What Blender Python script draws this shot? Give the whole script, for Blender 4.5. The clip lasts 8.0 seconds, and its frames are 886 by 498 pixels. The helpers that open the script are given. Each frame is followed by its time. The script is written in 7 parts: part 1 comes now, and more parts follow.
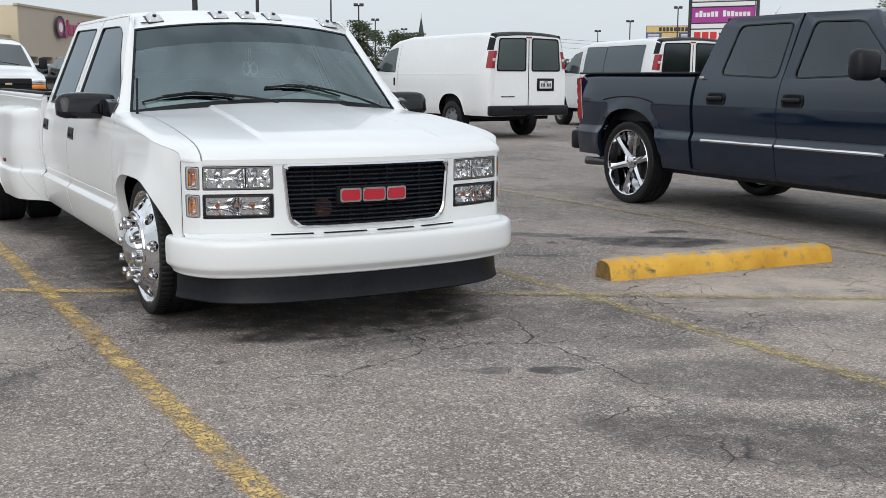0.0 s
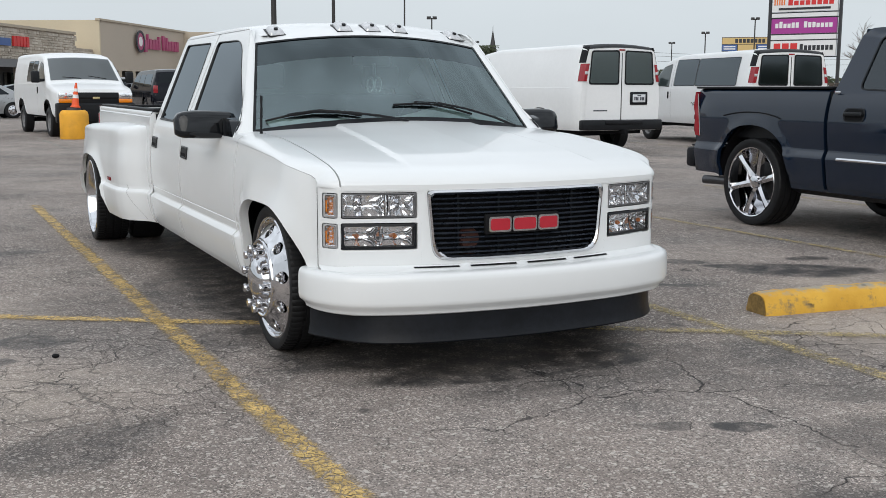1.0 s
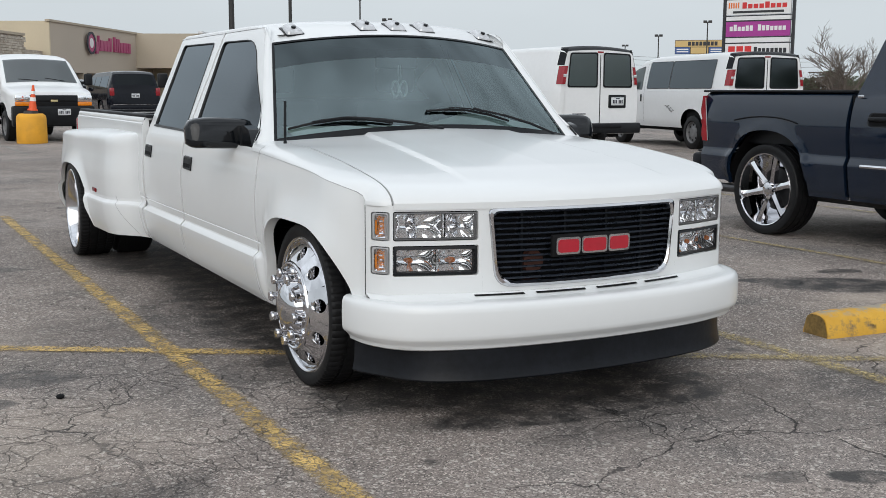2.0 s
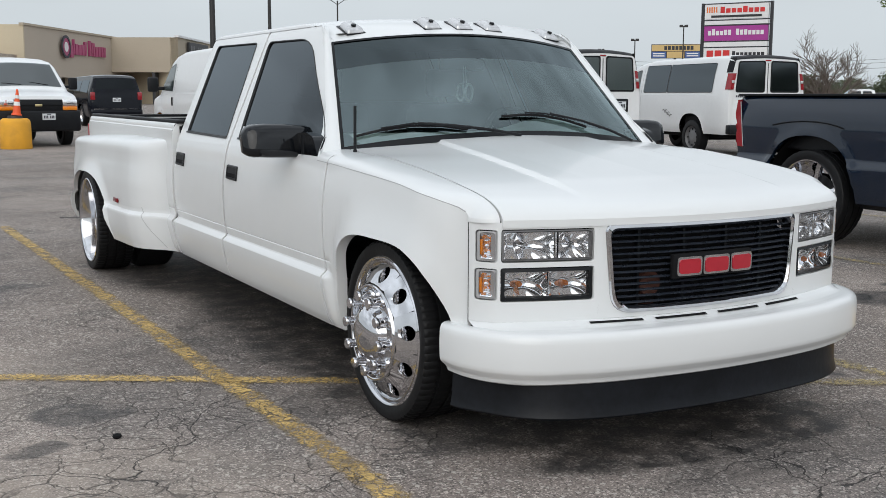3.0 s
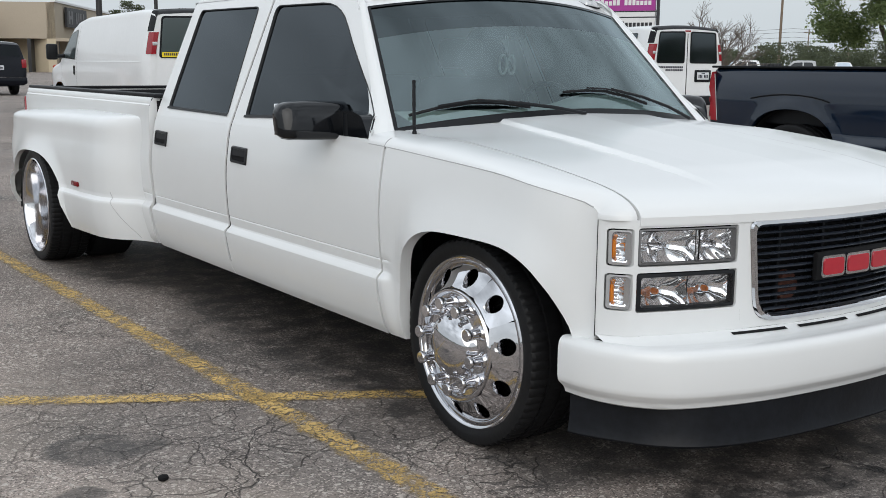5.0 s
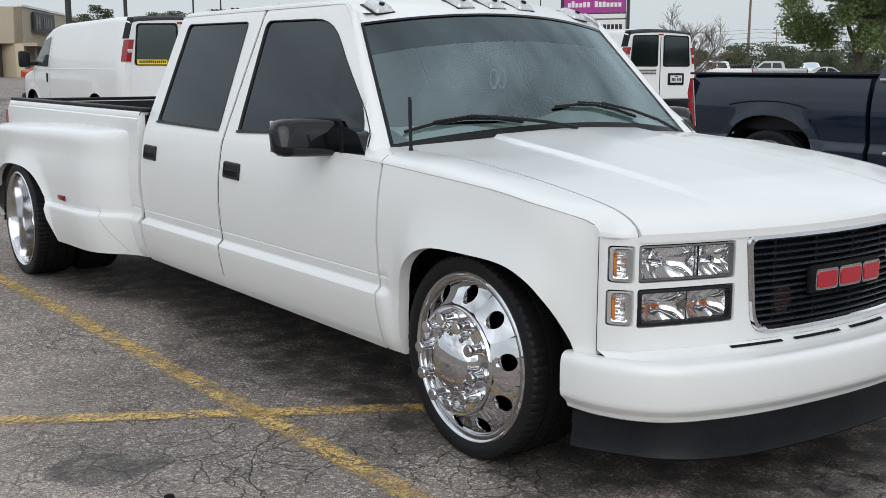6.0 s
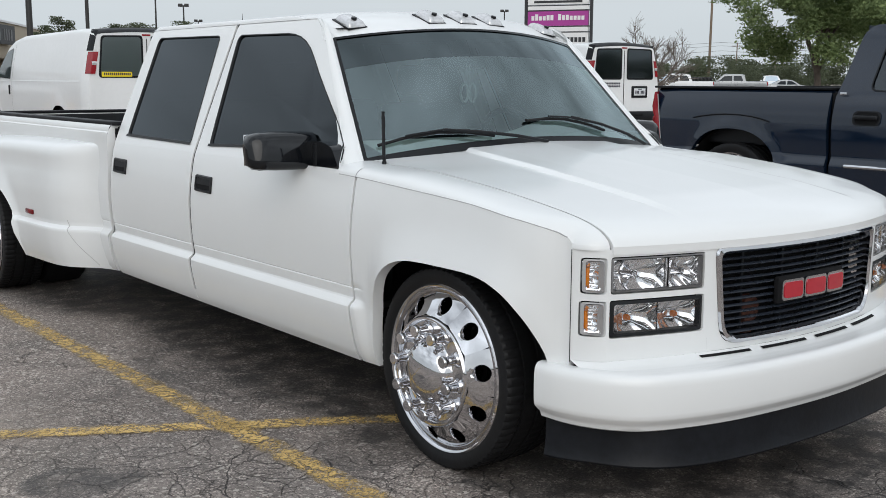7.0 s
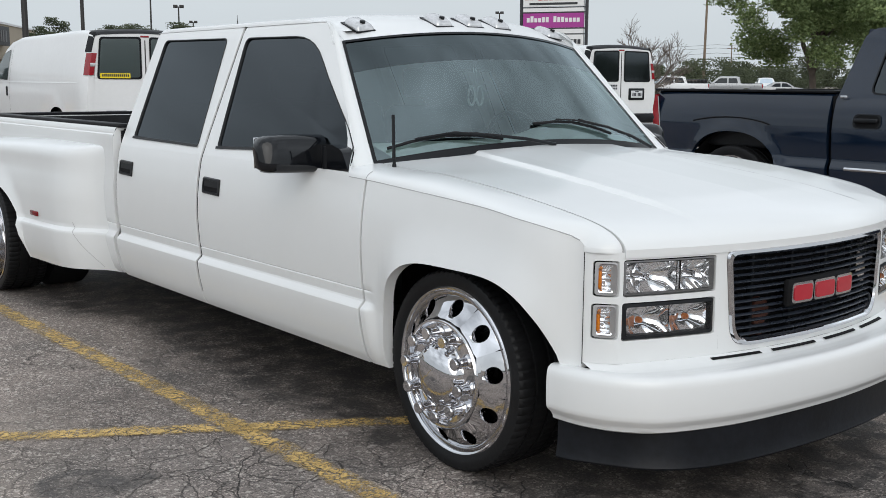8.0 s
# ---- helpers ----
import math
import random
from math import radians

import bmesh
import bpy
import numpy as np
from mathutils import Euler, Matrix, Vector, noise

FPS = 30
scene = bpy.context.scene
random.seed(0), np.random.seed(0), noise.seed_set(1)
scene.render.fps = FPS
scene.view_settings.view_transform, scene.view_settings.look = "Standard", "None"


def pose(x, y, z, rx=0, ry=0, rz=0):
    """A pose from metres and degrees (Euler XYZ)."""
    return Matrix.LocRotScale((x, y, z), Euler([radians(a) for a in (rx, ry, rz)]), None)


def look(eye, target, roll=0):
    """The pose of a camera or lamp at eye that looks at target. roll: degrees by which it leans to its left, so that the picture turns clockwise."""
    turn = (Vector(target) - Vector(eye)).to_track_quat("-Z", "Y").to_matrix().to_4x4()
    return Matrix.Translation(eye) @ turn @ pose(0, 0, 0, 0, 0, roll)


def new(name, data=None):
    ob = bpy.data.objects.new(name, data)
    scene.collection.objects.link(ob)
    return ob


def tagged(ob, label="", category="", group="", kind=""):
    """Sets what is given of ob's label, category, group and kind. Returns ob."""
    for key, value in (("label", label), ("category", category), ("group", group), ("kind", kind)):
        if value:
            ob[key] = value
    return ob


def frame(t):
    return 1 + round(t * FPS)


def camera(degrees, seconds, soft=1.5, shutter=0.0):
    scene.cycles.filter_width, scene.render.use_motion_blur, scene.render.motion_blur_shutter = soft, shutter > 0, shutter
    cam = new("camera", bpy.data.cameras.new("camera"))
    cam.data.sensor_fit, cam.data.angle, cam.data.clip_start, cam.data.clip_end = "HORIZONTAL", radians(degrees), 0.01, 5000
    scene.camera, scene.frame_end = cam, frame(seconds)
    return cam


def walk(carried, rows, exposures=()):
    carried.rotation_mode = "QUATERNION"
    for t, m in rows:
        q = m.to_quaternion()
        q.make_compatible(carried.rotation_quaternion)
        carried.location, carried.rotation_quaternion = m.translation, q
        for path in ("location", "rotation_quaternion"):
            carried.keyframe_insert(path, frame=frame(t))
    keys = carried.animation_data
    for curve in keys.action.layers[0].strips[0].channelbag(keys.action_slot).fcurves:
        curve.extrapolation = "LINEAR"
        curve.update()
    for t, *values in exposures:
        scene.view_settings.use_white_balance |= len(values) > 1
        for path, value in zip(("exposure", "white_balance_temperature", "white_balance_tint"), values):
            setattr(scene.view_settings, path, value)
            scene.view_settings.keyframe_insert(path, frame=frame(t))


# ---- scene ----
cam = camera(44.8, 8.0, soft=0.8)
PATH = [
    (0, (-2.243, -4.904, 1.234), (-1.284, -3.178, 0.917), 0.3),
    (0.5, (-2.296, -4.603, 1.247), (-1.398, -2.842, 0.94), 0.3),
    (1, (-2.356, -4.295, 1.254), (-1.509, -2.508, 0.959), 0.2),
    (1.2, (-2.38, -4.176, 1.241), (-1.515, -2.397, 0.95), 0.1),
    (2.3, (-2.573, -3.44, 1.272), (-1.644, -1.693, 0.981), 0.3),
    (2.5, (-2.62, -3.326, 1.273), (-1.691, -1.579, 0.985), 0.3),
    (3, (-2.713, -3.019, 1.26), (-1.748, -1.291, 0.977), 0.2),
    (3.5, (-2.828, -2.743, 1.269), (-1.782, -1.061, 0.986), 0.3),
    (4, (-2.96, -2.478, 1.287), (-1.841, -0.844, 1.007), 0.4),
    (4.5, (-3.01, -2.282, 1.271), (-1.87, -0.667, 0.966), 0.4),
    (4.7, (-3.004, -2.209, 1.266), (-1.867, -0.596, 0.939), 0.4),
    (5.8, (-3.081, -2.115, 1.316), (-1.929, -0.517, 0.967), 0.1),
    (6, (-3.103, -2.123, 1.326), (-1.923, -0.543, 0.992), 0.1),
    (6.5, (-3.142, -2.123, 1.333), (-1.919, -0.572, 1.015), 0.0),
    (7, (-3.153, -2.137, 1.335), (-1.919, -0.594, 1.023), 0.2),
    (7.5, (-3.169, -2.13, 1.346), (-1.934, -0.588, 1.032), 0.1),
    (8, (-3.207, -2.114, 1.341), (-1.965, -0.577, 1.032), 0.3),
]
walk(cam, [(t, look(eye, target, roll)) for t, eye, target, roll in PATH], [(0.0, 0.14), (1.0, 0.07), (2.5, 0.0), (8.0, 0.0)])

# ---------------------------------------------------------------- world, light
SUN_EL, SUN_AZ = 30.0, 215.0
world = bpy.data.worlds.new("overcast_sky")
scene.world = world
world.use_nodes = True
wn, wl = world.node_tree.nodes, world.node_tree.links
wn.clear()
w_out = wn.new("ShaderNodeOutputWorld")
w_bg = wn.new("ShaderNodeBackground")
w_sky = wn.new("ShaderNodeTexSky")
w_sky.sky_type = "NISHITA"
w_sky.sun_disc = False
w_sky.sun_elevation, w_sky.sun_rotation = radians(SUN_EL), radians(SUN_AZ)
w_sky.dust_density, w_sky.air_density = 4.0, 1.0
w_tc = wn.new("ShaderNodeTexCoord")
w_sep = wn.new("ShaderNodeSeparateXYZ")
wl.new(w_tc.outputs["Generated"], w_sep.inputs[0])
w_ramp = wn.new("ShaderNodeValToRGB")
w_ramp.color_ramp.elements[0].position, w_ramp.color_ramp.elements[0].color = 0.0, (0.62, 0.68, 0.72, 1)
w_ramp.color_ramp.elements[1].position, w_ramp.color_ramp.elements[1].color = 1.0, (0.80, 0.87, 0.945, 1)
for w_pos, w_col in ((0.16, (0.64, 0.70, 0.745, 1)), (0.40, (0.90, 0.975, 1.05, 1))):
    w_ramp.color_ramp.elements.new(w_pos).color = w_col
wl.new(w_sep.outputs["Z"], w_ramp.inputs[0])
w_noise = wn.new("ShaderNodeTexNoise")
w_noise.inputs["Scale"].default_value, w_noise.inputs["Detail"].default_value = 2.3, 5.0
w_map = wn.new("ShaderNodeMapping")
w_map.inputs["Scale"].default_value = (1, 1, 2.6)
wl.new(w_tc.outputs["Generated"], w_map.inputs[0])
wl.new(w_map.outputs[0], w_noise.inputs["Vector"])
w_cl = wn.new("ShaderNodeMapRange")
w_cl.inputs["From Min"].default_value, w_cl.inputs["From Max"].default_value = 0.33, 0.68
w_cl.inputs["To Min"].default_value, w_cl.inputs["To Max"].default_value = -1.0, 1.0
wl.new(w_noise.outputs["Fac"], w_cl.inputs["Value"])
w_amp = wn.new("ShaderNodeMapRange")
for w_key, w_val in (("From Min", 0.05), ("From Max", 0.45), ("To Min", 0.03), ("To Max", 0.38)):
    w_amp.inputs[w_key].default_value = w_val
wl.new(w_sep.outputs["Z"], w_amp.inputs["Value"])
w_cloud = wn.new("ShaderNodeMath")
w_cloud.operation = "MULTIPLY_ADD"
wl.new(w_cl.outputs[0], w_cloud.inputs[0])
wl.new(w_amp.outputs[0], w_cloud.inputs[1])
w_cloud.inputs[2].default_value = 1.0
w_mul = wn.new("ShaderNodeVectorMath")
w_mul.operation = "SCALE"
wl.new(w_ramp.outputs["Color"], w_mul.inputs[0])
wl.new(w_cloud.outputs[0], w_mul.inputs["Scale"])
w_hsv = wn.new("ShaderNodeHueSaturation")
w_hsv.inputs["Saturation"].default_value, w_hsv.inputs["Value"].default_value = 0.25, 0.10
wl.new(w_sky.outputs[0], w_hsv.inputs["Color"])
w_mix = wn.new("ShaderNodeMix")
w_mix.data_type = "RGBA"
w_mix.inputs["Factor"].default_value = 0.12
wl.new(w_mul.outputs[0], w_mix.inputs["A"])
wl.new(w_hsv.outputs[0], w_mix.inputs["B"])
wl.new(w_mix.outputs["Result"], w_bg.inputs["Color"])
w_bg.inputs["Strength"].default_value = 1.08
wl.new(w_bg.outputs[0], w_out.inputs[0])

sun_data = bpy.data.lights.new("sun", "SUN")
sun_data.energy, sun_data.angle, sun_data.color = 0.95, radians(55), (1.0, 0.96, 0.9)
sun = new("sun", sun_data)
sun.matrix_world = pose(0, 0, 30, 90 - SUN_EL, 0, 180 - SUN_AZ)


# ---------------------------------------------------------------- materials
class Nodes:
    """A small wrapper round a material's node tree."""

    def __init__(self, name):
        self.m = bpy.data.materials.new(name)
        self.m.use_nodes = True
        self.n, self.l = self.m.node_tree.nodes, self.m.node_tree.links
        self.n.clear()
        self.out = self.n.new("ShaderNodeOutputMaterial")
        self.tc = self.n.new("ShaderNodeTexCoord")

    def node(self, kind, **sets):
        nd = self.n.new(kind)
        for k, v in sets.items():
            nd.inputs[k.replace("_", " ")].default_value = v
        return nd

    def noise(self, scale, detail=3.0, rough=0.55, vec=None, distort=0.0):
        nd = self.node("ShaderNodeTexNoise", Scale=scale, Detail=detail, Roughness=rough, Distortion=distort)
        self.l.new(vec or self.tc.outputs["Object"], nd.inputs["Vector"])
        return nd.outputs["Fac"]

    def remap(self, val, a, b, c=0.0, d=1.0):
        nd = self.node("ShaderNodeMapRange", From_Min=a, From_Max=b, To_Min=c, To_Max=d)
        self.l.new(val, nd.inputs["Value"])
        return nd.outputs[0]

    def math(self, op, a, b=None):
        nd = self.n.new("ShaderNodeMath")
        nd.operation = op
        for i, x in enumerate((a, b)):
            if x is None:
                continue
            if isinstance(x, (int, float)):
                nd.inputs[i].default_value = x
            else:
                self.l.new(x, nd.inputs[i])
        return nd.outputs[0]

    def mix(self, fac, a, b):
        nd = self.n.new("ShaderNodeMix")
        nd.data_type = "RGBA"
        for key, x in (("Factor", fac), ("A", a), ("B", b)):
            if isinstance(x, (int, float)):
                nd.inputs[key].default_value = x
            elif isinstance(x, tuple):
                nd.inputs[key].default_value = (*x, 1) if len(x) == 3 else x
            else:
                self.l.new(x, nd.inputs[key])
        return nd.outputs["Result"]

    def bump(self, height, strength=0.2, dist=0.01):
        nd = self.node("ShaderNodeBump", Strength=strength, Distance=dist)
        self.l.new(height, nd.inputs["Height"])
        return nd.outputs[0]

    def principled(self, color, rough, metal=0.0, coat=0.0, normal=None, spec=0.5):
        nd = self.node("ShaderNodeBsdfPrincipled", Metallic=metal, Coat_Weight=coat, Coat_Roughness=0.04, Specular_IOR_Level=spec)
        for key, x in (("Base Color", color), ("Roughness", rough), ("Normal", normal)):
            if x is None:
                continue
            if isinstance(x, (int, float)):
                nd.inputs[key].default_value = x
            elif isinstance(x, tuple):
                nd.inputs[key].default_value = (*x, 1)
            else:
                self.l.new(x, nd.inputs[key])
        return nd

    def done(self, shader):
        self.l.new(shader.outputs[0], self.out.inputs["Surface"])
        return self.m


def plain(name, color, rough, metal=0.0, var=0.12, scale=6.0, fine=60.0, bump=0.0, coat=0.0, spec=0.5, rvar=0.15):
    """A paint, plastic, metal or stone with variation at two scales."""
    k = Nodes(name)
    big, small = k.noise(scale, 4.0), k.noise(fine, 2.0)
    both = k.math("ADD", k.math("MULTIPLY", big, 0.65), k.math("MULTIPLY", small, 0.35))
    dark = tuple(c * (1 - var) for c in color)
    light = tuple(min(1.0, c * (1 + var)) for c in color)
    col = k.mix(k.remap(both, 0.3, 0.7), dark, light)
    rgh = k.remap(big, 0.3, 0.7, max(0.02, rough * (1 - rvar)), min(1.0, rough * (1 + rvar)))
    nrm = k.bump(small, bump, 0.004) if bump else None
    return k.done(k.principled(col, rgh, metal, coat, nrm, spec))


def glass(name, tint, gloss=0.02, ior=1.5, sheen=(1.0, 1.0, 1.0)):
    """A thin tinted pane: what is behind shows through the tint, and the face mirrors by Fresnel."""
    k = Nodes(name)
    tr = k.node("ShaderNodeBsdfTransparent")
    tr.inputs["Color"].default_value = (*tint, 1)
    gl = k.node("ShaderNodeBsdfGlossy", Roughness=gloss)
    gl.inputs["Color"].default_value = (*sheen, 1)
    fr = k.node("ShaderNodeFresnel", IOR=ior)
    mx = k.n.new("ShaderNodeMixShader")
    k.l.new(fr.outputs[0], mx.inputs[0])
    k.l.new(tr.outputs[0], mx.inputs[1])
    k.l.new(gl.outputs[0], mx.inputs[2])
    return k.done(mx)


WHITE = plain("white_truck_paint", (0.745, 0.758, 0.762), 0.26, var=0.012, scale=1.3, fine=9.0, coat=0.4, rvar=0.05)
VAN_WHITE = plain("white_van_paint", (0.765, 0.775, 0.78), 0.34, var=0.04, scale=1.1, fine=14.0, coat=0.35)
BLACK_PAINT = plain("black_truck_paint", (0.0055, 0.0125, 0.0270), 0.085, var=0.2, scale=1.5, fine=30.0, spec=0.64)
SUV_PAINT = plain("dark_suv_paint", (0.004, 0.005, 0.009), 0.10, var=0.3, scale=1.5, fine=30.0, spec=0.25)
SILVER_PAINT = plain("silver_car_paint", (0.30, 0.31, 0.32), 0.3, metal=0.4, var=0.06, coat=0.4)
RED_PAINT = plain("orange_red_car_paint", (0.42, 0.055, 0.012), 0.3, var=0.08, coat=0.5)
GREY_PAINT = plain("grey_car_paint", (0.09, 0.095, 0.10), 0.3, var=0.08, coat=0.4)
CHROME = plain("chrome", (0.64, 0.64, 0.66), 0.05, metal=1.0, var=0.02, scale=9.0, rvar=0.5)
SOFT_CHROME = plain("polished_aluminium", (0.66, 0.66, 0.68), 0.10, metal=1.0, var=0.03, scale=14.0, rvar=0.4)
EXHAUST_STEEL = plain("sooty_steel", (0.10, 0.10, 0.105), 0.32, metal=0.8, var=0.3, scale=8.0)
DARK_METAL = plain("dark_steel", (0.05, 0.05, 0.052), 0.5, metal=0.6, var=0.3)
RUBBER = plain("tyre_rubber", (0.0070, 0.0072, 0.0082), 0.55, var=0.35, scale=7.0, fine=90.0, bump=0.15, spec=0.26)
BLACK_PLASTIC = plain("black_plastic", (0.0095, 0.0105, 0.0125), 0.38, var=0.25, scale=8.0, fine=120.0, bump=0.05, spec=0.22)
GLOSS_BLACK = plain("gloss_black_plastic", (0.006, 0.007, 0.009), 0.07, var=0.3, scale=6.0, spec=0.42)
DULL_BLACK = plain("scuffed_black_plastic", (0.0085, 0.009, 0.011), 0.5, var=0.6, scale=5.0, fine=45.0, bump=0.12, spec=0.2)
DAM_PLASTIC = plain("greyed_black_plastic", (0.0060, 0.0072, 0.0100), 0.40, var=0.6, scale=4.0, fine=35.0, bump=0.15, spec=0.22)
# black for trim, and for shade painted into gaps, holes and recesses
BLACK_HOLE = plain("black_trim_and_shade", (0.006, 0.006, 0.007), 0.8, var=0.2, spec=0.2)
LAMP_FRAME = plain("pale_grey_lamp_frame", (0.38, 0.38, 0.385), 0.4, var=0.1)
GREY_TRIM = plain("grey_trim", (0.16, 0.16, 0.165), 0.55, var=0.15)
DASH = plain("grey_dashboard_vinyl", (0.72, 0.77, 0.75), 0.6, var=0.12, bump=0.1)
SEAT = plain("grey_seat_cloth", (0.055, 0.058, 0.06), 0.9, var=0.25, bump=0.2)
HEADLINER = plain("grey_headliner", (0.20, 0.21, 0.21), 0.9, var=0.1)
RED_LENS = plain("red_lens", (0.27, 0.008, 0.015), 0.10, var=0.15, scale=20, coat=0.5)
MARKER_RED = plain("dark_red_marker", (0.17, 0.006, 0.010), 0.22, var=0.15, scale=20, spec=0.25)
BULB_AMBER = plain("bulb_amber", (0.42, 0.13, 0.035), 0.25, var=0.15, scale=30, coat=0.5)
AMBER = plain("amber_lens", (0.75, 0.22, 0.01), 0.2, var=0.15, scale=30, coat=0.5)
WHITE_LENS = plain("clear_white_lens", (0.62, 0.62, 0.63), 0.12, metal=0.5, var=0.2, scale=40)
EMBLEM_RED = plain("red_enamel", (0.42, 0.015, 0.03), 0.2, var=0.08, coat=0.5)
REFLECTOR = plain("lamp_reflector", (0.93, 0.93, 0.94), 0.07, metal=0.93, var=0.05, scale=30, fine=200, rvar=0.6)
CONCRETE = plain("bare_concrete", (0.36, 0.34, 0.30), 0.85, var=0.25, scale=4.0, fine=60.0, bump=0.3)
STOP_END = plain("grimy_yellow_concrete", (0.24, 0.155, 0.05), 0.9, var=0.6, scale=11.0, fine=60.0, bump=0.3)
BARREL_YELLOW = plain("yellow_barrel_paint", (0.74, 0.36, 0.03), 0.7, var=0.2, scale=3.0, bump=0.15)
CONE_ORANGE = plain("orange_cone_vinyl", (0.80, 0.10, 0.02), 0.5, var=0.1)
CONE_WHITE = plain("white_reflective_band", (0.75, 0.75, 0.74), 0.4, var=0.08)
PLATE = plain("number_plate_face", (0.62, 0.64, 0.66), 0.4, var=0.08, scale=20)
DARK_PRINT = plain("dark_print", (0.03, 0.03, 0.045), 0.5, var=0.2)
STICKER_YELLOW = plain("yellow_sticker", (0.80, 0.62, 0.02), 0.4, var=0.05)
TAN_WALL = plain("tan_stucco_wall", (0.43, 0.37, 0.29), 0.9, var=0.07, scale=0.2, fine=8.0, bump=0.1)
# beige painted paler for the store faces turned to the light
LIT_BEIGE_WALL = plain("lit_beige_stucco_wall", (0.56, 0.48, 0.35), 0.9, var=0.06, scale=0.2, fine=8.0, bump=0.1)
GREYTAN_WALL = plain("grey_tan_stucco_wall", (0.46, 0.395, 0.325), 0.9, var=0.06, scale=0.2, fine=8.0, bump=0.1)
STONE = plain("pale_rubble_stone", (0.42, 0.36, 0.30), 0.9, var=0.4, scale=0.9, fine=6.0, bump=0.4)
# near-black: the shade under the porches is painted into the shopfronts
SHOP_DARK = plain("shaded_shopfront", (0.035, 0.036, 0.04), 0.35, var=0.4, scale=0.4)
PURPLE = plain("purple_sign_panel", (0.36, 0.04, 0.27), 0.45, var=0.06, scale=1.0)
MAGENTA = plain("magenta_channel_sign", (0.38, 0.06, 0.16), 0.45, var=0.08, scale=2.0)
SIGN_WHITE = plain("white_sign_panel", (0.74, 0.74, 0.74), 0.45, var=0.04, scale=1.0)
SIGN_RED = plain("red_sign_paint", (0.60, 0.03, 0.03), 0.45, var=0.06, scale=1.0)
SIGN_ORANGE = plain("orange_sign_paint", (0.75, 0.18, 0.03), 0.45, var=0.06, scale=1.0)
SIGN_FRAME = plain("dark_sign_frame", (0.025, 0.026, 0.03), 0.5, var=0.2)
SIGN_TAN = plain("tan_sign_panel", (0.60, 0.42, 0.17), 0.5, var=0.06, scale=1.0)
SIGN_BLUE = plain("blue_sign_panel", (0.05, 0.11, 0.30), 0.5, var=0.06, scale=1.0)
POLE_DARK = plain("dark_bronze_pole", (0.025, 0.024, 0.024), 0.55, var=0.2)
POLE_WOOD = plain("weathered_pole_wood", (0.20, 0.15, 0.11), 0.9, var=0.25, scale=2.0)
BARK = plain("bark", (0.10, 0.082, 0.068), 0.95, var=0.4, scale=4.0, bump=0.4)
BARE_TWIG = plain("bare_twig_bark", (0.15, 0.125, 0.108), 0.95, var=0.3, scale=4.0)
GRASS = plain("verge_grass", (0.10, 0.12, 0.045), 0.95, var=0.3, scale=0.5)
GLASS_WS = glass("windscreen_glass", (0.76, 0.88, 0.87), 0.03, 2.42, (0.80, 0.97, 1.0))
GLASS_BAND = glass("windscreen_shade_band", (0.075, 0.10, 0.125), 0.02, 1.9, (0.80, 0.95, 1.0))
GLASS_DARK = glass("smoked_side_glass", (0.025, 0.030, 0.036), 0.03, 1.44, (0.84, 0.93, 1.0))
GLASS_BT = glass("tinted_truck_glass", (0.12, 0.14, 0.155), 0.03, 1.75, (0.84, 0.93, 1.0))
GRILLE_BLACK = plain("dark_grille_plastic", (0.020, 0.025, 0.035), 0.28, var=0.2, scale=12.0)
GLASS_CLEAR = glass("van_rear_glass", (0.36, 0.41, 0.41), 0.10, 1.6)
GLASS_SKY = glass("van_windscreen_glass", (0.30, 0.34, 0.35), 0.02, 2.0)
GLASS_VAN = glass("van_window_glass", (0.10, 0.12, 0.125), 0.05, 1.85, (0.84, 0.93, 1.0))
LENS = glass("clear_lamp_lens", (0.93, 0.94, 0.95), 0.02, 1.45)


def leaf_material(name, a, b, through_light=0.4):
    k = Nodes(name)
    info = k.n.new("ShaderNodeNewGeometry")
    col = k.mix(k.remap(info.outputs["Random Per Island"], 0.0, 1.0), a, b)
    col = k.mix(k.remap(k.noise(0.5, 2.0), 0.35, 0.65, 0.0, 0.4), col, tuple(c * 0.6 for c in a))
    bs = k.principled(col, 0.7)
    tl = k.n.new("ShaderNodeBsdfTranslucent")
    k.l.new(col, tl.inputs["Color"])
    mx = k.n.new("ShaderNodeMixShader")
    mx.inputs[0].default_value = through_light
    k.l.new(bs.outputs[0], mx.inputs[1])
    k.l.new(tl.outputs[0], mx.inputs[2])
    return k.done(mx)


LEAF = leaf_material("oak_leaf", (0.110, 0.165, 0.060), (0.32, 0.40, 0.17))
LEAF_FAR = leaf_material("far_leaf", (0.072, 0.090, 0.050), (0.125, 0.145, 0.078))
BRUSH = leaf_material("dry_brush", (0.11, 0.08, 0.06), (0.17, 0.13, 0.10))


# ---------------------------------------------------------------- mesh helpers
def part(name, bm, material, parent, label="", angle=38):
    """Links a bmesh as one mesh object under a thing, a part, or nothing."""
    bmesh.ops.recalc_face_normals(bm, faces=bm.faces)
    me = bpy.data.meshes.new(name)
    bm.to_mesh(me)
    bm.free()
    me.shade_smooth()
    me.set_sharp_from_angle(angle=radians(angle))
    mats = material if isinstance(material, (list, tuple)) else [material]
    for x in mats:
        me.materials.append(x)
    ob = new(name, me)
    if parent is not None:
        ob.parent = parent
    return tagged(ob, label)


def thing(name, label, category, group="", kind=""):
    return tagged(new(name), label, category, group, kind)


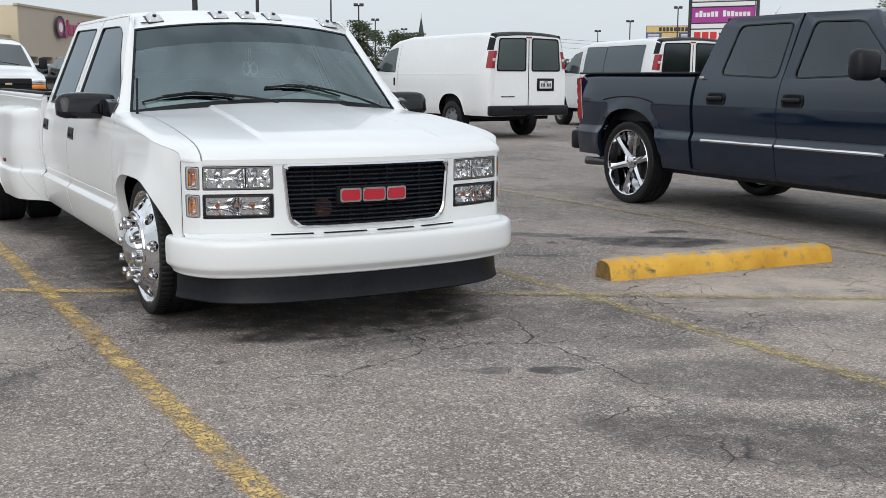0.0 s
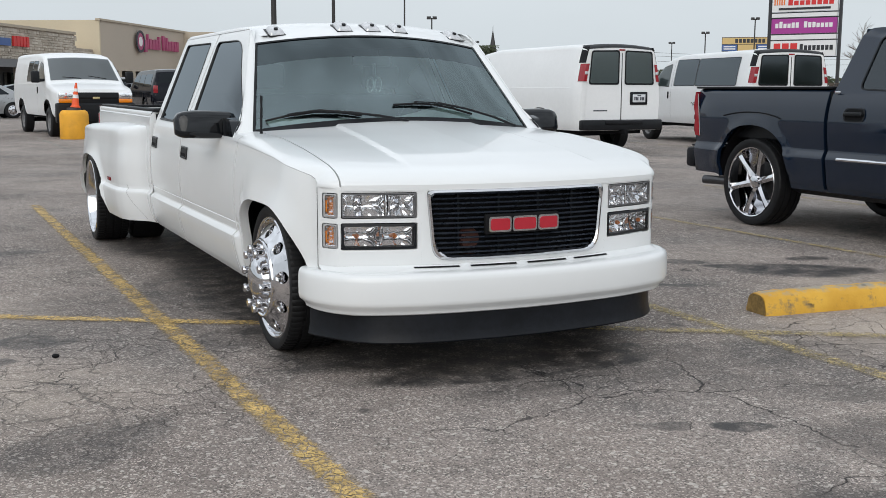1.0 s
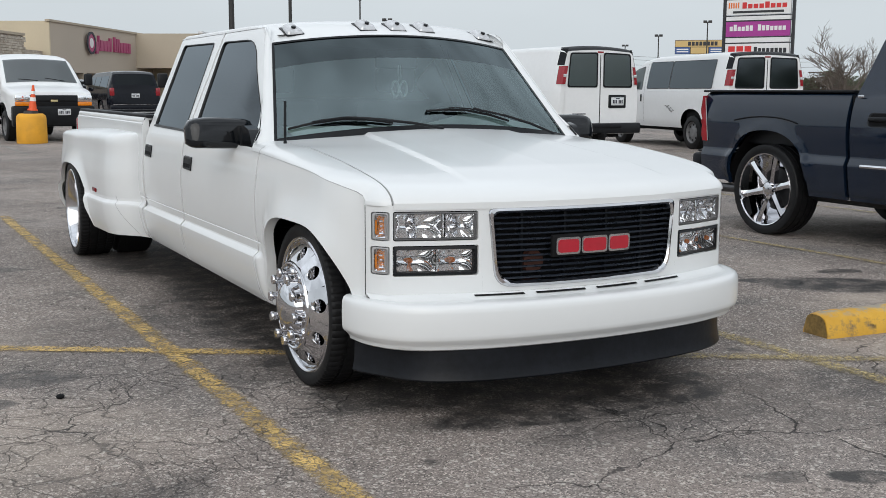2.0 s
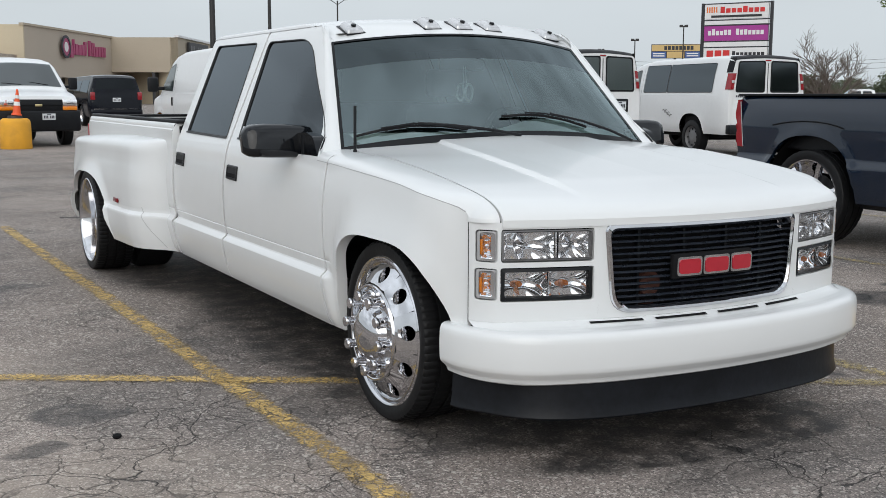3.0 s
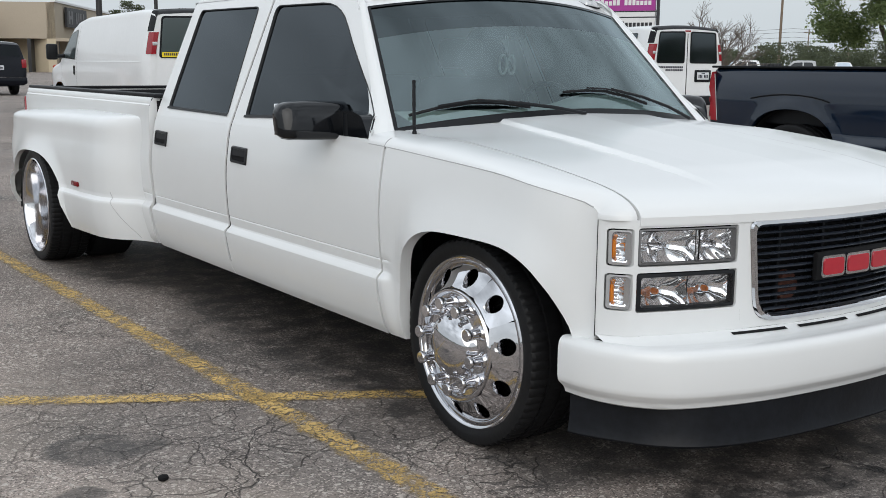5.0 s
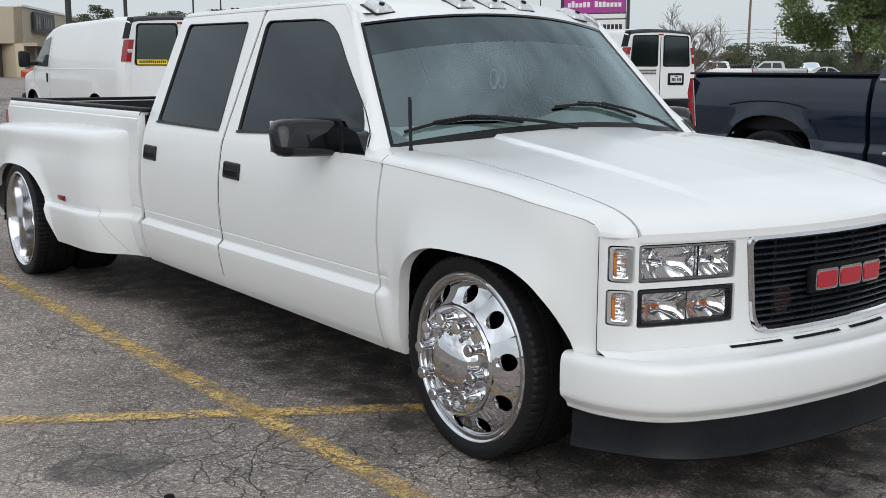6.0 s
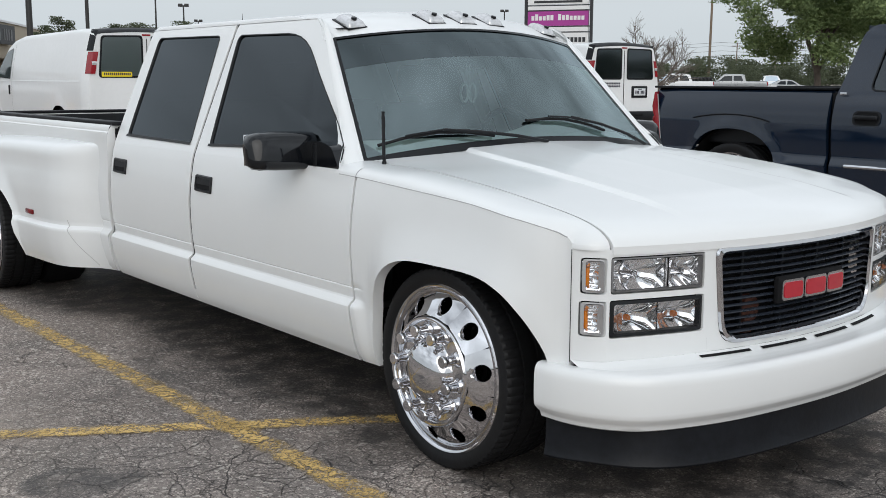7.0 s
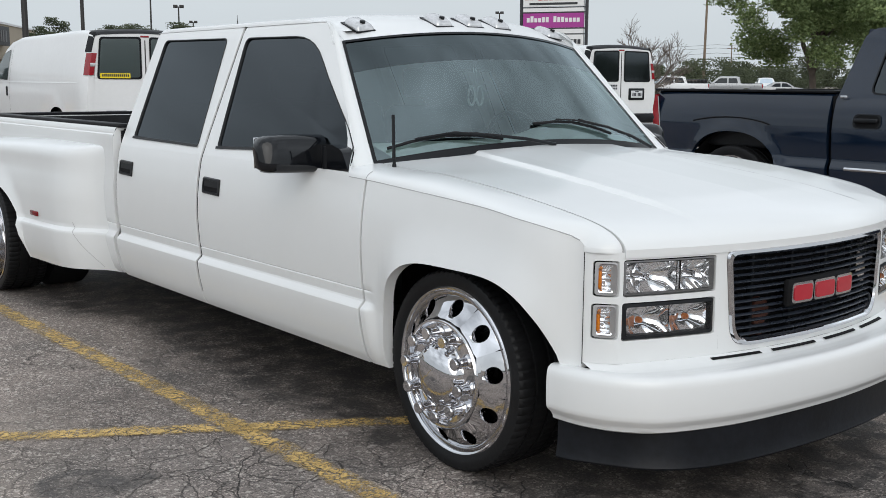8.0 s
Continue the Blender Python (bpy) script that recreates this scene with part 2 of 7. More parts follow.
def grid(f, nu, nv, bm=None):
    """A sheet of nu by nv faces through f(u, v), with u and v from 0 to 1."""
    bm = bm or bmesh.new()
    vs = [[bm.verts.new(f(i / nu, j / nv)) for j in range(nv + 1)] for i in range(nu + 1)]
    for i in range(nu):
        for j in range(nv):
            bm.faces.new((vs[i][j], vs[i + 1][j], vs[i + 1][j + 1], vs[i][j + 1]))
    return bm


def turn_in(bm, move):
    """Gives the rim of a sheet a return, by the vector move."""
    rim = [e for e in bm.edges if e.is_boundary]
    got = bmesh.ops.extrude_edge_only(bm, edges=rim)["geom"]
    bmesh.ops.translate(bm, verts=[g for g in got if isinstance(g, bmesh.types.BMVert)], vec=move)
    return bm


def box(c, s, bevel=0.0, bm=None, m=None, seg=2):
    bm2 = bmesh.new()
    bmesh.ops.create_cube(bm2, size=1.0, matrix=Matrix.Translation(c) @ Matrix.Diagonal((*s, 1)))
    if bevel:
        bmesh.ops.bevel(bm2, geom=list(bm2.edges), offset=bevel, segments=seg, affect="EDGES", profile=0.5)
    if m is not None:
        bm2.transform(m)
    if bm is None:
        return bm2
    return merge(bm, bm2)


def merge(bm, other):
    me = bpy.data.meshes.new("tmp")
    other.to_mesh(me)
    other.free()
    bm.from_mesh(me)
    bpy.data.meshes.remove(me)
    return bm


def lathe(profile, n=48, m=None, bm=None):
    """Turns (along, radius) pairs round the x axis."""
    bm = bm or bmesh.new()
    rings = []
    for a, r in profile:
        ring = []
        for i in range(n):
            th = 2 * math.pi * i / n
            p = Vector((a, r * math.cos(th), r * math.sin(th)))
            ring.append(bm.verts.new(m @ p if m is not None else p))
        rings.append(ring)
    for a, b in zip(rings, rings[1:]):
        for i in range(n):
            bm.faces.new((a[i], a[(i + 1) % n], b[(i + 1) % n], b[i]))
    return bm


def rod(points, radius, n=8, bm=None, taper=None):
    """A round bar along a line of points."""
    bm = bm or bmesh.new()
    pts = [Vector(p) for p in points]
    rings = []
    for i, p in enumerate(pts):
        d = (pts[min(i + 1, len(pts) - 1)] - pts[max(i - 1, 0)]).normalized()
        q = d.to_track_quat("Z", "Y")
        r = radius if taper is None else radius + (taper - radius) * i / max(1, len(pts) - 1)
        rings.append([bm.verts.new(p + q @ Vector((r * math.cos(2 * math.pi * k / n), r * math.sin(2 * math.pi * k / n), 0))) for k in range(n)])
    for a, b in zip(rings, rings[1:]):
        for k in range(n):
            bm.faces.new((a[k], a[(k + 1) % n], b[(k + 1) % n], b[k]))
    bm.faces.new(rings[0][::-1])
    bm.faces.new(rings[-1])
    return bm


def rounded(corners, r, arc=5, side=5):
    """A closed line round a polygon with rounded corners; r is one radius or one a corner."""
    n = len(corners)
    rs = r if isinstance(r, (list, tuple)) else [r] * n
    arcs = []
    for i in range(n):
        p, a, b = Vector(corners[i]), Vector(corners[i - 1]), Vector(corners[(i + 1) % n])
        da, db = (a - p).normalized(), (b - p).normalized()
        rr = min(rs[i], 0.48 * (a - p).length, 0.48 * (b - p).length)
        p0, p1 = p + da * rr, p + db * rr
        arcs.append([p0 * (1 - s) ** 2 + p * 2 * s * (1 - s) + p1 * s * s for s in (k / arc for k in range(arc + 1))])
    line = []
    for i in range(n):
        line += arcs[i]
        e, f = arcs[i][-1], arcs[(i + 1) % n][0]
        line += [e + (f - e) * k / side for k in range(1, side)]
    return line


def grown(corners, d):
    """A polygon's corners moved out by d."""
    n, res = len(corners), []
    area = sum(corners[i - 1][0] * corners[i][1] - corners[i][0] * corners[i - 1][1] for i in range(n))
    sgn = 1 if area > 0 else -1
    for i in range(n):
        p, a, b = Vector(corners[i]), Vector(corners[i - 1]), Vector(corners[(i + 1) % n])
        e1, e2 = (p - a).normalized(), (b - p).normalized()
        n1, n2 = Vector((e1.y, -e1.x)) * sgn, Vector((e2.y, -e2.x)) * sgn
        k = (n1 + n2) / max(0.3, 1 + n1.dot(n2))
        res.append(tuple(p + k * d))
    return res


def strip(lines, fmap, bm=None):
    """A band through closed lines of the same count, mapped into space."""
    bm = bm or bmesh.new()
    rings = [[bm.verts.new(fmap(*p)) for p in ln] for ln in lines]
    n = len(rings[0])
    for a, b in zip(rings, rings[1:]):
        for i in range(n):
            bm.faces.new((a[i], a[(i + 1) % n], b[(i + 1) % n], b[i]))
    return bm


def pane(line, fmap, rings=4, bm=None):
    """A filled sheet inside a closed line, mapped into space."""
    bm = bm or bmesh.new()
    c = sum((Vector(p) for p in line), Vector((0, 0))) / len(line)
    rows = [[bm.verts.new(fmap(*(c + (Vector(p) - c) * (1 - k / rings)))) for p in line] for k in range(rings)]
    n = len(line)
    for a, b in zip(rows, rows[1:]):
        for i in range(n):
            bm.faces.new((a[i], a[(i + 1) % n], b[(i + 1) % n], b[i]))
    mid = bm.verts.new(fmap(*c))
    for i in range(n):
        bm.faces.new((rows[-1][i], rows[-1][(i + 1) % n], mid))
    return bm


def interp(x, table):
    """Straight lines between (x, y) pairs, eased at the joints."""
    if x <= table[0][0]:
        return table[0][1]
    for (a, p), (b, q) in zip(table, table[1:]):
        if x <= b:
            return p + (q - p) * (x - a) / (b - a)
    return table[-1][1]


def spline(x, table):
    """A smooth line through (x, y) pairs."""
    if x <= table[0][0]:
        return table[0][1]
    if x >= table[-1][0]:
        return table[-1][1]
    i = max(k for k in range(len(table) - 1) if table[k][0] <= x)
    x0, y0 = table[i]
    x1, y1 = table[i + 1]

    def slope(j):
        lo, hi = max(0, j - 1), min(len(table) - 1, j + 1)
        return (table[hi][1] - table[lo][1]) / (table[hi][0] - table[lo][0])

    h, s = x1 - x0, (x - x0) / (x1 - x0)
    return (2 * s**3 - 3 * s**2 + 1) * y0 + (s**3 - 2 * s**2 + s) * h * slope(i) + (-2 * s**3 + 3 * s**2) * y1 + (s**3 - s**2) * h * slope(i + 1)


def arch(y, centre, half, low, high, p=3.2):
    """Height of a wheel arch's edge at y, or None outside it."""
    u = abs(y - centre) / half
    if u >= 1:
        return None
    return low + (high - low) * (1 - u**p) ** (1 / 2.3)


# ---------------------------------------------------------------- ground
def asphalt_material():
    k = Nodes("worn_asphalt")
    P = k.tc.outputs["Object"]
    base = k.mix(k.remap(k.noise(0.35, 5.0, 0.6), 0.34, 0.66), (0.150, 0.125, 0.113), (0.356, 0.300, 0.267))
    base = k.mix(k.remap(k.noise(2.3, 5.0, 0.65, distort=0.6), 0.45, 0.75, 0.0, 0.55), base, (0.300, 0.248, 0.215))
    base = k.mix(k.remap(k.noise(1.1, 4.0, 0.6), 0.54, 0.72, 0.0, 0.7), base, (0.066, 0.060, 0.055))
    # faint colour drift: bluish worn lanes, warm dusty ones
    base = k.mix(k.remap(k.noise(0.55, 4.0, 0.6), 0.50, 0.68, 0.0, 0.55), base, (0.150, 0.143, 0.143))
    base = k.mix(k.remap(k.noise(5.5, 4.0, 0.65), 0.52, 0.70, 0.0, 0.45), base, (0.085, 0.076, 0.070))
    # aggregate grains, fine and coarse
    grain = k.node("ShaderNodeTexVoronoi", Scale=185.0)
    k.l.new(P, grain.inputs["Vector"])
    g = k.n.new("ShaderNodeSeparateColor")
    k.l.new(grain.outputs["Color"], g.inputs[0])
    showing = k.remap(k.noise(4.0, 3.0), 0.35, 0.65, 0.55, 1.0)
    base = k.mix(k.math("MULTIPLY", k.remap(g.outputs[0], 0.72, 0.95, 0.0, 0.95), showing), base, (0.70, 0.61, 0.55))
    base = k.mix(k.remap(g.outputs[1], 0.62, 0.96, 0.0, 0.72), base, (0.030, 0.027, 0.025))
    coarse = k.node("ShaderNodeTexVoronoi", Scale=80.0)
    k.l.new(P, coarse.inputs["Vector"])
    c2 = k.n.new("ShaderNodeSeparateColor")
    k.l.new(coarse.outputs["Color"], c2.inputs[0])
    base = k.mix(k.remap(c2.outputs[0], 0.6, 1.0, 0.0, 0.22), base, (0.055, 0.051, 0.047))
    base = k.mix(k.remap(c2.outputs[1], 0.90, 0.97, 0.0, 0.75), base, (0.58, 0.53, 0.48))
    # bleached, sandy patches
    for cx, cy, rx, ry, turn, amount in ((2.9, -0.6, 1.7, 0.8, -25, 0.95), (3.2, 0.7, 0.9, 0.4, -20, 0.9), (1.6, -1.5, 0.8, 0.4, -22, 0.25), (-2.6, -1.2, 0.9, 0.7, 0, 0.3), (-2.2, 0.35, 0.8, 0.7, 20, 0.5), (-2.6, 2.0, 0.9, 0.9, 0, 0.45)):
        mp = k.n.new("ShaderNodeMapping")
        mp.vector_type = "TEXTURE"
        mp.inputs["Location"].default_value = (cx, cy, 0)
        mp.inputs["Rotation"].default_value = (0, 0, radians(turn))
        mp.inputs["Scale"].default_value = (rx, ry, 1)
        k.l.new(P, mp.inputs["Vector"])
        ln = k.n.new("ShaderNodeVectorMath")
        ln.operation = "LENGTH"
        k.l.new(mp.outputs[0], ln.inputs[0])
        pale = k.math("MULTIPLY", k.remap(ln.outputs["Value"], 1.15, 0.4, 0.0, amount), k.remap(k.noise(3.0, 5.0, 0.65), 0.35, 0.6, 0.35, 1.0))
        base = k.mix(pale, base, (0.47, 0.395, 0.33))
    # stains (oil, old wet patches) and painted under-truck shade, each with its own outline
    warp = k.node("ShaderNodeTexNoise", Scale=2.2, Detail=4.0)
    k.l.new(P, warp.inputs["Vector"])
    off = k.n.new("ShaderNodeVectorMath")
    off.operation = "MULTIPLY_ADD"
    k.l.new(warp.outputs["Color"], off.inputs[0])
    off.inputs[1].default_value, off.inputs[2].default_value = (0.32, 0.32, 0.0), (-0.16, -0.16, 0.0)
    add = k.n.new("ShaderNodeVectorMath")
    k.l.new(P, add.inputs[0])
    k.l.new(off.outputs[0], add.inputs[1])
    total = None
    for cx, cy, rx, ry, turn, amount in STAINS_AND_SHADE:
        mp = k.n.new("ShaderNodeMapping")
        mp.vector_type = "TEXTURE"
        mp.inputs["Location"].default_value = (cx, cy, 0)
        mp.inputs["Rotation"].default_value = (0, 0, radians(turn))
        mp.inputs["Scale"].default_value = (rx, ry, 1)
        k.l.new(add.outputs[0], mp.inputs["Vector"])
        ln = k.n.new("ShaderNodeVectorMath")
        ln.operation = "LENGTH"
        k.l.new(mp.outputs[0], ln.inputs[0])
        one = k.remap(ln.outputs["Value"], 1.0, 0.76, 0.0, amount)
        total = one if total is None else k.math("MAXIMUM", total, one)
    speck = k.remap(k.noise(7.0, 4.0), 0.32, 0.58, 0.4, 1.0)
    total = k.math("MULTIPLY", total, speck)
    # small old drips and gum
    drip = k.node("ShaderNodeTexVoronoi", Scale=2.4)
    k.l.new(add.outputs[0], drip.inputs["Vector"])
    dc = k.n.new("ShaderNodeSeparateColor")
    k.l.new(drip.outputs["Color"], dc.inputs[0])
    spot = k.math("MULTIPLY", k.remap(drip.outputs["Distance"], 0.05, 0.10, 1.0, 0.0), k.remap(dc.outputs[0], 0.50, 0.95, 0.0, 0.8))
    total = k.math("MAXIMUM", total, spot)
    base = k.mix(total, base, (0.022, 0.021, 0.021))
    # cracks: a coarse net and a fine net, strong only in places
    wob = k.node("ShaderNodeTexNoise", Scale=3.0, Detail=5.0)
    k.l.new(P, wob.inputs["Vector"])
    wo = k.n.new("ShaderNodeVectorMath")
    wo.operation = "MULTIPLY_ADD"
    k.l.new(wob.outputs["Color"], wo.inputs[0])
    wo.inputs[1].default_value = (0.42, 0.42, 0.0)
    k.l.new(P, wo.inputs[2])
    # the lot is most broken round the parking line
    mp = k.n.new("ShaderNodeMapping")
    mp.vector_type = "TEXTURE"
    mp.inputs["Location"].default_value = (-1.65, 0.9, 0)
    mp.inputs["Scale"].default_value = (1.2, 1.9, 1)
    k.l.new(add.outputs[0], mp.inputs["Vector"])
    far = k.n.new("ShaderNodeVectorMath")
    far.operation = "LENGTH"
    k.l.new(mp.outputs[0], far.inputs[0])
    broken = k.math("MULTIPLY", k.remap(far.outputs["Value"], 1.0, 0.55, 0.0, 0.75), k.remap(k.noise(1.7, 3.0), 0.38, 0.55, 0.15, 1.0))
    cracks = None
    for scale, width, lo, hi, nscale in ((0.75, 0.0045, 0.48, 0.60, 0.5), (2.6, 0.005, 0.52, 0.64, 0.8), (6.5, 0.005, 0.56, 0.66, 0.9)):
        vor = k.n.new("ShaderNodeTexVoronoi")
        vor.feature = "DISTANCE_TO_EDGE"
        vor.inputs["Scale"].default_value = scale
        k.l.new(wo.outputs[0], vor.inputs["Vector"])
        c = k.math("MULTIPLY", k.remap(vor.outputs["Distance"], width * 0.25, width * scale * 0.55 + width * 0.3, 1.0, 0.0), k.math("MAXIMUM", broken, k.remap(k.noise(nscale, 3.0), lo, hi)))
        cracks = c if cracks is None else k.math("MAXIMUM", cracks, c)
    base = k.mix(k.math("MULTIPLY", cracks, 0.85), base, (0.018, 0.017, 0.017))
    height = k.math("SUBTRACT", k.math("MULTIPLY", g.outputs[2], 0.35), k.math("MULTIPLY", cracks, 1.6))
    rough = k.remap(total, 0.0, 1.0, 0.86, 0.55)
    return k.done(k.principled(base, rough, normal=k.bump(height, 0.85, 0.007), spec=0.35))


# includes dark ellipses painted as shade under the pickup and its air dam
STAINS_AND_SHADE = (
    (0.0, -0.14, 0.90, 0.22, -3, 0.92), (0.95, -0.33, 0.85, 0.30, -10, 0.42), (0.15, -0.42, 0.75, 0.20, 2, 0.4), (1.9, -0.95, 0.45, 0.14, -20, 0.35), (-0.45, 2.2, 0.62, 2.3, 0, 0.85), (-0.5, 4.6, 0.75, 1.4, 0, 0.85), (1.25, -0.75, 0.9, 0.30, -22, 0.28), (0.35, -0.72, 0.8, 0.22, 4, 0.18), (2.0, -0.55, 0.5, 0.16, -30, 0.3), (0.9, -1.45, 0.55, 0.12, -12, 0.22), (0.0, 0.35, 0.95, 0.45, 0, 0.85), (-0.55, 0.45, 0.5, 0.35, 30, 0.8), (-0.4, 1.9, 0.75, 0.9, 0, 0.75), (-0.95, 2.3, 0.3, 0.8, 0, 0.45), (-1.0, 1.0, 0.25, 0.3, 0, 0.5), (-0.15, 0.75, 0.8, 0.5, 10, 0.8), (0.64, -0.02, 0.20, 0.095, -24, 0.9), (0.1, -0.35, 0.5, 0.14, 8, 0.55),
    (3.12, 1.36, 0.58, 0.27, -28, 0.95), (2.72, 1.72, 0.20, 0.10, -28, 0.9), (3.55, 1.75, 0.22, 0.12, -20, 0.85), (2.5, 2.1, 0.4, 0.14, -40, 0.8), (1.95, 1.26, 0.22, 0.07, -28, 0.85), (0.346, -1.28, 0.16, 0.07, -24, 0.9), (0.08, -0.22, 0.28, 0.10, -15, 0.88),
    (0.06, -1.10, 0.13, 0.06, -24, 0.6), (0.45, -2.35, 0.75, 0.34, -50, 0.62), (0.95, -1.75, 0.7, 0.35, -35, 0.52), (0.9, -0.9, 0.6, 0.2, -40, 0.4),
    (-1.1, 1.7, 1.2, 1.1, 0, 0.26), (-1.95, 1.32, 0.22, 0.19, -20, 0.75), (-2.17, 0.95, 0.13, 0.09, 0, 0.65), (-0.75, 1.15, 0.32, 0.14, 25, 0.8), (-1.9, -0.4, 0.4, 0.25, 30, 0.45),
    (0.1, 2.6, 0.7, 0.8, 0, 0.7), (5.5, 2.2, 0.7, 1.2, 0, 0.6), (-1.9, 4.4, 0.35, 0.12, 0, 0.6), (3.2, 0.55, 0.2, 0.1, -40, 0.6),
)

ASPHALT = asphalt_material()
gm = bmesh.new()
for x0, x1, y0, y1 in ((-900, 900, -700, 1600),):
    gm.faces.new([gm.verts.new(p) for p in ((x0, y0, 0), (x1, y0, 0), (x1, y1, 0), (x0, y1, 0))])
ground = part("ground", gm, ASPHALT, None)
tagged(ground, "worn grey cracked asphalt parking lot with oil stains and painted shade under the white pickup", "ground", kind="structure")


def line_paint(name, color, wear):
    """Old traffic paint: split by thin cracks, worn through in flecks, thinned and ragged along its edges."""
    k = Nodes(name)
    col = k.mix(k.remap(k.noise(9.0, 4.0), 0.35, 0.65), tuple(c * 0.66 for c in color), color)
    col = k.mix(k.remap(k.noise(1.5, 3.0), 0.5, 0.75, 0.0, 0.5), col, (0.20, 0.155, 0.095))
    col = k.mix(k.remap(k.noise(120.0, 2.0), 0.52, 0.70, 0.0, 0.5), col, (0.15, 0.125, 0.095))
    bs = k.principled(col, 0.8)
    wob = k.node("ShaderNodeTexNoise", Scale=14.0, Detail=3.0)
    k.l.new(k.tc.outputs["Object"], wob.inputs["Vector"])
    ad = k.n.new("ShaderNodeVectorMath")
    ad.operation = "MULTIPLY_ADD"
    k.l.new(wob.outputs["Color"], ad.inputs[0])
    ad.inputs[1].default_value = (0.1, 0.1, 0)
    k.l.new(k.tc.outputs["Object"], ad.inputs[2])
    a = None
    for scale, lo, hi in ((9.0, 0.004, 0.030), (24.0, 0.0, 0.055)):
        vor = k.n.new("ShaderNodeTexVoronoi")
        vor.feature = "DISTANCE_TO_EDGE"
        vor.inputs["Scale"].default_value = scale
        k.l.new(ad.outputs[0], vor.inputs["Vector"])
        c = k.remap(vor.outputs["Distance"], lo, hi, 0.04, 1.0)
        a = c if a is None else k.math("MULTIPLY", a, c)
    sep = k.n.new("ShaderNodeSeparateXYZ")
    k.l.new(k.tc.outputs["UV"], sep.inputs[0])
    side = k.math("SUBTRACT", 1.0, k.math("ABSOLUTE", k.math("SUBTRACT", k.math("MULTIPLY", sep.outputs["Y"], 2.0), 1.0)))
    ragged = k.math("ADD", k.math("MULTIPLY", side, 0.85), k.math("MULTIPLY", k.noise(16.0, 5.0, 0.65), 1.25))
    a = k.math("MULTIPLY", a, k.remap(ragged, 0.68, 1.06))
    a = k.math("MULTIPLY", a, k.remap(k.noise(75.0, 3.0), wear - 0.10, wear + 0.08, 0.10, 1.0))
    a = k.math("MULTIPLY", a, k.remap(k.noise(4.5, 5.0, 0.65), 0.34, 0.52, 0.32, 1.0))
    tr = k.n.new("ShaderNodeBsdfTransparent")
    mx = k.n.new("ShaderNodeMixShader")
    k.l.new(a, mx.inputs[0])
    k.l.new(tr.outputs[0], mx.inputs[1])
    k.l.new(bs.outputs[0], mx.inputs[2])
    return k.done(mx)


LINE_YELLOW = line_paint("worn_yellow_line_paint", (0.70, 0.475, 0.165), 0.42)
LINE_FADED = line_paint("faded_yellow_line_paint", (0.50, 0.39, 0.18), 0.47)
LINE_WHITE = line_paint("worn_white_line_paint", (0.5, 0.49, 0.45), 0.45)


LINES_DONE = []


def painted_line(a, b, width, material, label):
    va, vb = Vector(a), Vector(b)
    d = (vb - va).normalized()
    side = Vector((-d.y, d.x)) * width / 2
    n = max(2, int((vb - va).length / 0.12))
    rnd = random.Random(int(abs(a[0] * 100 + a[1] * 10)))
    jit = [(rnd.uniform(-0.008, 0.008), rnd.uniform(-0.008, 0.008)) for _ in range(n + 1)]
    level = 0.004 + 0.0012 * len(LINES_DONE)
    LINES_DONE.append(a)
    cut = grid(lambda u, v: (*(va.lerp(vb, u) + side * (2 * v - 1) + side.normalized() * jit[round(u * n)][round(v)]), level), n, 1)
    across = cut.loops.layers.uv.new("across")
    for f in cut.faces:
        for lp in f.loops:
            off = lp.vert.co.xy - va
            lp[across].uv = (off.dot(d), 0.5 + off.dot(side.normalized()) / width)
    ob = part("parking_line", cut, material, None)
    return tagged(ob, label, "road marking", group="parking bay lines", kind="structure")


YL = "worn cracked yellow painted parking line on asphalt"
painted_line((-1.185, -4.2), (-1.405, 7.95), 0.135, LINE_YELLOW, YL)
painted_line((1.38, 0.95), (1.42, -6.0), 0.14, LINE_FADED, YL)
painted_line((-6.2, 4.42), (-0.6, 1.11), 0.135, LINE_YELLOW, YL)
painted_line((0.2, 0.72), (6.2, -2.95), 0.14, LINE_FADED, "faded yellow painted end line crossing the parking bays")
painted_line((4.0, 6.9), (4.2, -4.5), 0.11, LINE_FADED, "faded yellow painted parking line beside the black pickup")
painted_line((6.8, 7.0), (6.95, -4.0), 0.11, LINE_FADED, "faded yellow painted parking line beyond the black pickup")
painted_line((0.0, 24.0), (0.15, 18.5), 0.12, LINE_WHITE, "worn pale painted parking line near the barrel")
for kx in (5.5, 8.3, 12.6, 17.4, 20.4):
    painted_line((kx, 12.4), (kx, 19.0), 0.11, LINE_FADED, "faded parking line between the parked vans")


